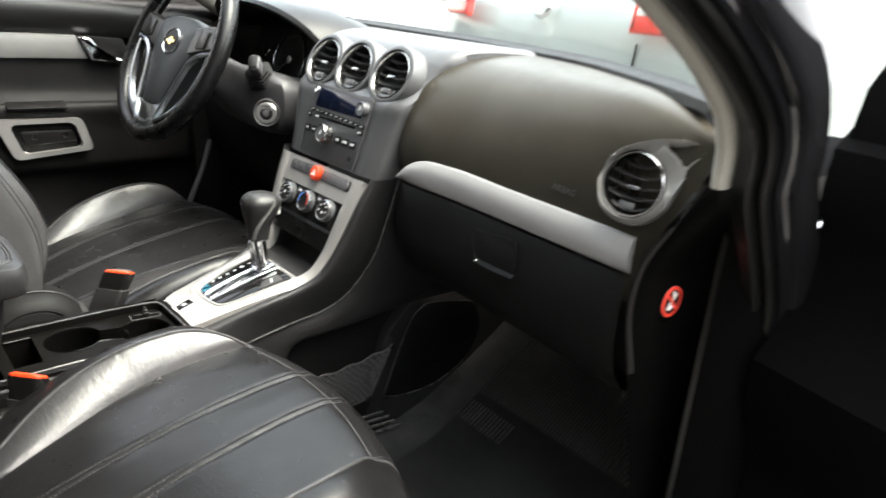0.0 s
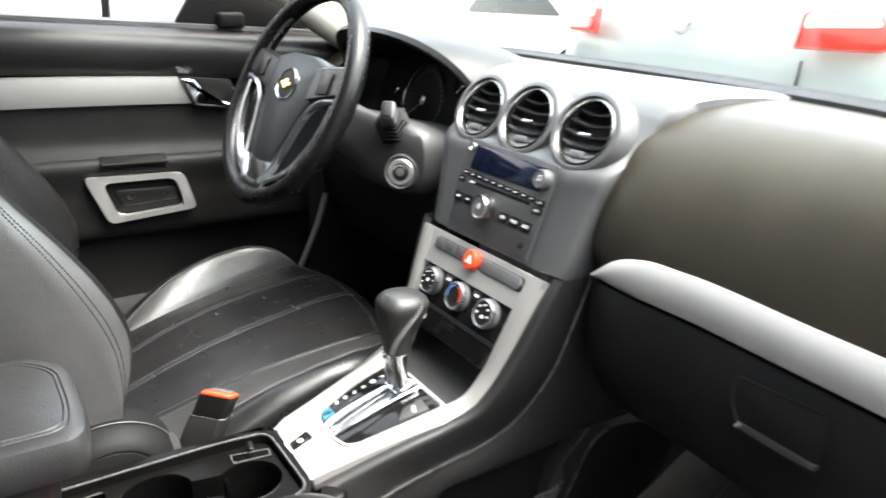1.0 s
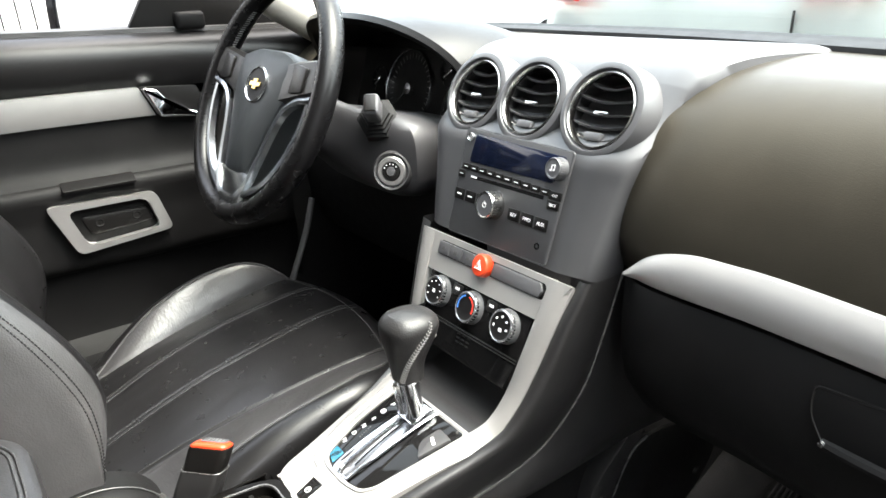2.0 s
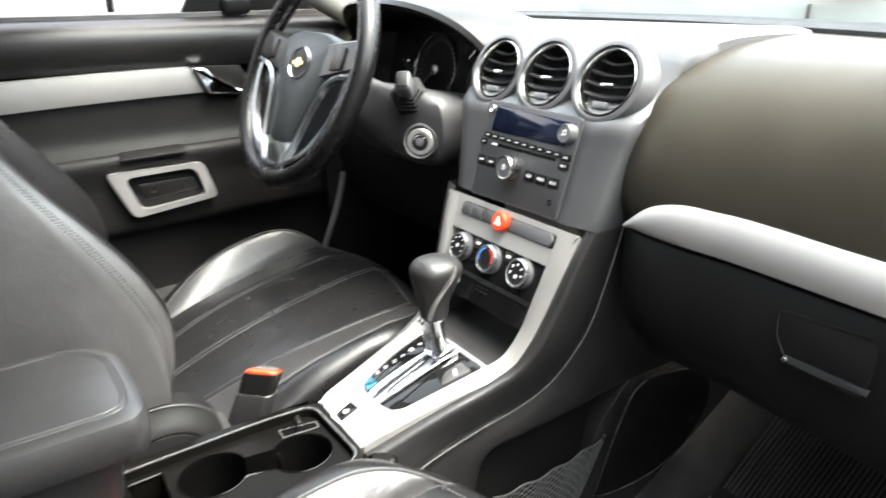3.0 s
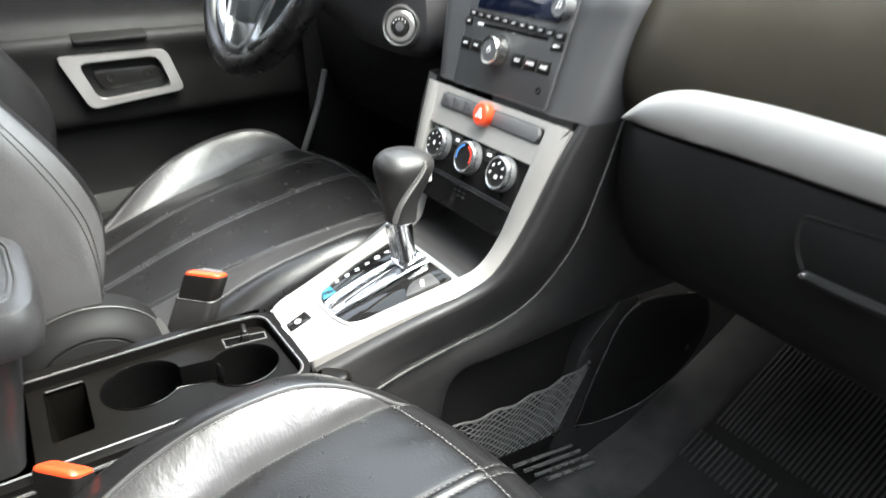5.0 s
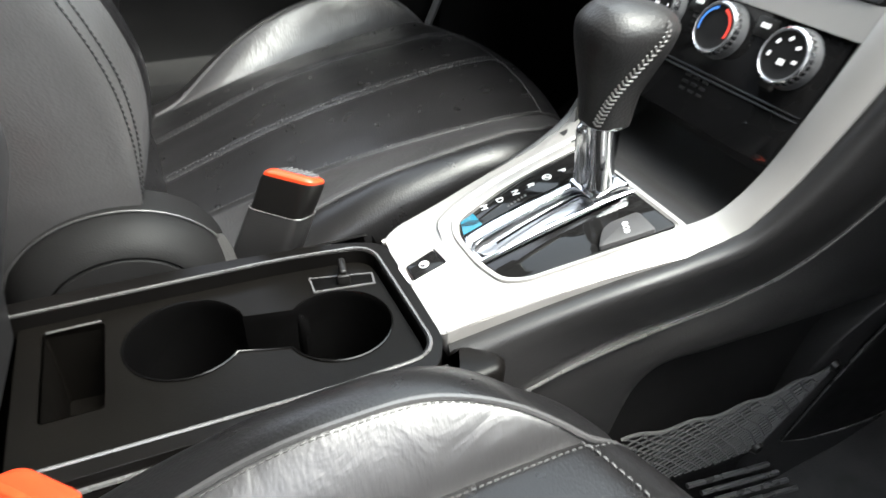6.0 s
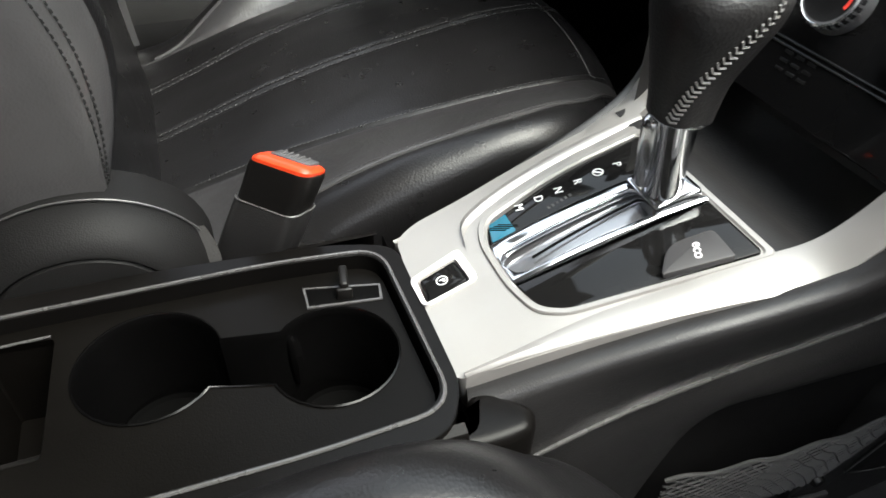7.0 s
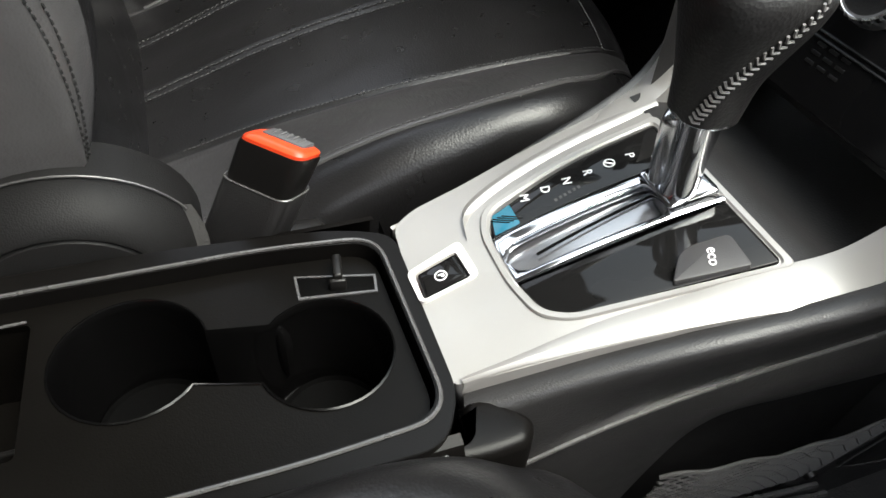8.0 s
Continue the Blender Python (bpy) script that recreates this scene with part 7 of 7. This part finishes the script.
for y in np.linspace(-0.60, 0.250, 40):
    z0, z1 = 0.7006 - 0.030 * (y - 0.25) - 0.05 * (y - 0.25) ** 2, 0.7494 - 0.036 * (y - 0.25) - 0.05 * (y - 0.25) ** 2
    rows.append([(DX - 0.008, y + 0.02 * (1 - t), z0 + (z1 - z0) * t) if t in (0, 1) else (DX + 0.003 + 0.004 * math.sin(math.pi * t), y + 0.02 * (1 - t), z0 + (z1 - z0) * t) for t in (0, 0.03, 0.2, 0.5, 0.8, 0.97, 1)])
skin(bm, rows)
part("trim_strip", bm, DOOR_SILVER, door, "satin silver door strip")
DM = Matrix(((0, 0, 1, DX), (1, 0, 0, 0), (0, 1, 0, 0), (0, 0, 0, 1)))
bm = bmesh.new()
slab(bm, DM, round_poly([(0.252, 0.750), (0.345, 0.742), (0.360, 0.692), (0.274, 0.700)], 0.006), 0.004, 0.001, base=-0.006)
handle = part("handle_recess", bm, PLASTIC_DARK, door)
bm = bmesh.new()
slab(bm, DM, round_poly([(0.252, 0.749), (0.276, 0.746), (0.300, 0.714), (0.338, 0.701), (0.338, 0.691), (0.274, 0.698)], [0.004, 0.006, 0.014, 0.004, 0.004, 0.006]), 0.014, 0.005, seg=3)
part("door_handle", bm, CHROME, handle, "chrome door handle")
bm = bmesh.new()
hq = [(0.073, 0.589), (0.238, 0.583), (0.257, 0.514), (0.106, 0.503)]
cq = np.mean(hq, axis=0)
out = round_poly(hq, 0.012, 5)
inn = round_poly([tuple(cq + (np.array(p) - cq) * f) for p, f in zip(hq, (0.70, 0.78, 0.78, 0.74))], 0.012, 5)
PM = DM @ Matrix.Translation((0, 0, 0.030))
holed(bm, PM, out, [inn], 0.014)
es = [e for e in bm.edges if len(e.link_faces) == 2 and e.calc_face_angle() > 0.9]
bmesh.ops.bevel(bm, geom=es, offset=0.003, segments=3, affect="EDGES", clamp_overlap=True)
pull = part("pull_bezel", bm, BEZEL, door, "silver bezel round the door pull")
bm = bmesh.new()
slab(bm, DM, out, 0.003, 0.0005, base=0.012)
part("pull_cup", bm, PLASTIC_DARK, pull)
bm = bmesh.new()
slab(bm, DM, round_poly([(0.120, 0.560), (0.222, 0.557), (0.230, 0.534), (0.132, 0.529)], 0.008), 0.006, 0.002, base=0.013)
part("pull_grip", bm, PLASTIC, pull)
for y in (0.146, 0.204):
    bm = bmesh.new()
    lathe(bm, DM @ pose(y, 0.5465, 0.0195), [(0.0075, 0.0), (0.006, 0.0005), (0.0, -0.002)], 16)
    part("screw_hole", bm, PLASTIC_DARK, pull)
bm = bmesh.new()
slab(bm, plane_at((-0.655, 0.158, 0.6080), (0, 1, -0.02), (1, 0, -0.35)), round_poly([(-0.022, -0.055), (0.008, -0.055), (0.008, 0.055), (-0.022, 0.055)], 0.004), 0.004, 0.001)
part("switch_plate", bm, PLASTIC_DARK, door)

bm = bmesh.new()
rbox(bm, pose(-0.722, -0.01, 0.465), 0.030, 1.22, 0.70, 0.004)
part("core", bm, SHADE_BLACK, door)

# corner trim and wing mirror past the driver's window
bm = bmesh.new()
slab(bm, Matrix(((0, 0, 1, -0.725), (1, 0, 0, 0), (0, 1, 0, 0), (0, 0, 0, 1))), [(0.24, 0.805), (0.62, 0.79), (0.62, 0.87), (0.50, 0.93), (0.34, 1.00), (0.30, 0.90)], 0.012, 0.003)
part("corner_trim", bm, PLASTIC_DARK, door, "black triangle at the window corner")
mirror = thing("wing_mirror", "dark wing mirror outside the driver's window", "wing mirror")
MM = plane_at((-0.86, 0.262, 0.885), (0, 0.10, 1), (1, 0.55, 0)) @ Matrix.Scale(1.3, 4)
bm = bmesh.new()
shell = round_poly([(-0.115, -0.075), (0.105, -0.085), (0.120, 0.0), (0.085, 0.085), (-0.095, 0.090), (-0.120, 0.02)], 0.03, 6)
vs = skin(bm, [[MM @ Vector((x * f, y * f, h)) for x, y in shell] for f, h in ((0.90, -0.004), (0.96, 0.004), (1.0, -0.002), (1.0, -0.03), (0.92, -0.075), (0.6, -0.10))], True)
bm.faces.new(vs[-1])
part("housing", bm, BODY_BLACK, mirror)
bm = bmesh.new()
slab(bm, MM, [(x * 0.90, y * 0.90) for x, y in shell], 0.003, 0.001, base=-0.004)
part("glass", bm, CHROME, mirror, "mirror glass")
bm = bmesh.new()
rbox(bm, pose(-0.745, 0.36, 0.845), 0.10, 0.05, 0.03, 0.008)
part("arm", bm, PLASTIC_DARK, mirror)

# ---- floor mat ----
mat_ob = thing("floor_mat", "black ribbed rubber mat in the passenger footwell", "floor mat")


def floor_h(y):
    return float(curve_at([(-0.3, FLOOR_Z), (0.42, FLOOR_Z), (0.56, 0.115), (0.70, 0.19), (0.85, 0.30), (0.95, 0.46)], y))


bm = bmesh.new()
top = [[(x, y, floor_h(y) + 0.012) for x in np.linspace(0.172, 0.60, 24)] for y in np.linspace(0.10, 0.80, 30)]
skin(bm, top)
skin(bm, [[(x, y, z - 0.009) for x, y, z in r] for r in top])
part("sheet", bm, RUBBER_DARK, mat_ob)


def rib(x, y0, y1, w, h):
    b = bmesh.new()
    rows = []
    for y in np.linspace(y0, y1, 6):
        z = floor_h(y) + 0.0115
        rows.append([(x - w, y, z), (x - w * 0.7, y, z + h), (x + w * 0.7, y, z + h), (x + w, y, z)])
    skin(b, rows, caps=True)
    return part("rib", b, RUBBER, mat_ob)


for k in range(54):
    rib(0.180 + 0.0066 * k, 0.668, 0.792, 0.0013, 0.0050)
for k in range(15):
    rib(0.172 + 0.0078 * k, 0.612, 0.650, 0.0012, 0.0042)

# ---- open passenger door ----
pdoor = thing("passenger_door", "open black front passenger door", "car door")
PD = pose(0.722, 0.585, 0, 0, 0, -12)
bm = bmesh.new()
rows = []
for x in np.linspace(0.0, 0.98, 24):
    rows.append([PD @ Vector((x, -d, z)) for d, z in spline([(-0.06, 0.0), (0.0, 0.02), (0.03, 0.10), (0.05, 0.30), (0.045, 0.42), (0.075, 0.50), (0.08, 0.56), (0.05, 0.60), (0.035, 0.66), (0.04, 0.74), (0.03, 0.79), (-0.02, 0.80), (-0.06, 0.78)], 26)])
vs = skin(bm, rows)
bm.faces.new([r for r in vs[0]])
# door lining, its shade put into the near-black colour
part("inner_panel", bm, SHADE_BLACK, pdoor)
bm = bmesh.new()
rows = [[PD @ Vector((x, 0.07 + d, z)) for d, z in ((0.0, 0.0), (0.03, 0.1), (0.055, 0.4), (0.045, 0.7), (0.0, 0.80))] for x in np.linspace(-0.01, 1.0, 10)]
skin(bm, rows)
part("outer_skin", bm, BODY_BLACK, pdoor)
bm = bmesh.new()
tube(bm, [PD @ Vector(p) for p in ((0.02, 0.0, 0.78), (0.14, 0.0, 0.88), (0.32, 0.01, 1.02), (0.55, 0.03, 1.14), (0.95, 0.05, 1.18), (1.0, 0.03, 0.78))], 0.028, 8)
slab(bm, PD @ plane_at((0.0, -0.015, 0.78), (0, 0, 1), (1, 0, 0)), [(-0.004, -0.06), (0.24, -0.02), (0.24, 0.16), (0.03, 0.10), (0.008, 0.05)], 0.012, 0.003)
part("window_frame", bm, SHADE_BLACK, pdoor)
bm = bmesh.new()
for z in (0.62, 0.655):
    lathe(bm, plane_at((0.700, 0.522, z + 0.115), (0, 0, 1), (0.8, 0.6, 0)), [(0.0, 0.012), (0.009, 0.011), (0.011, 0.006), (0.016, 0.004), (0.017, 0.0)], 12)
tube(bm, [(0.705, 0.525, 0.705), (0.722, 0.535, 0.700)], 0.008, 8)
part("hinge", bm, SATIN_CHROME, pdoor)
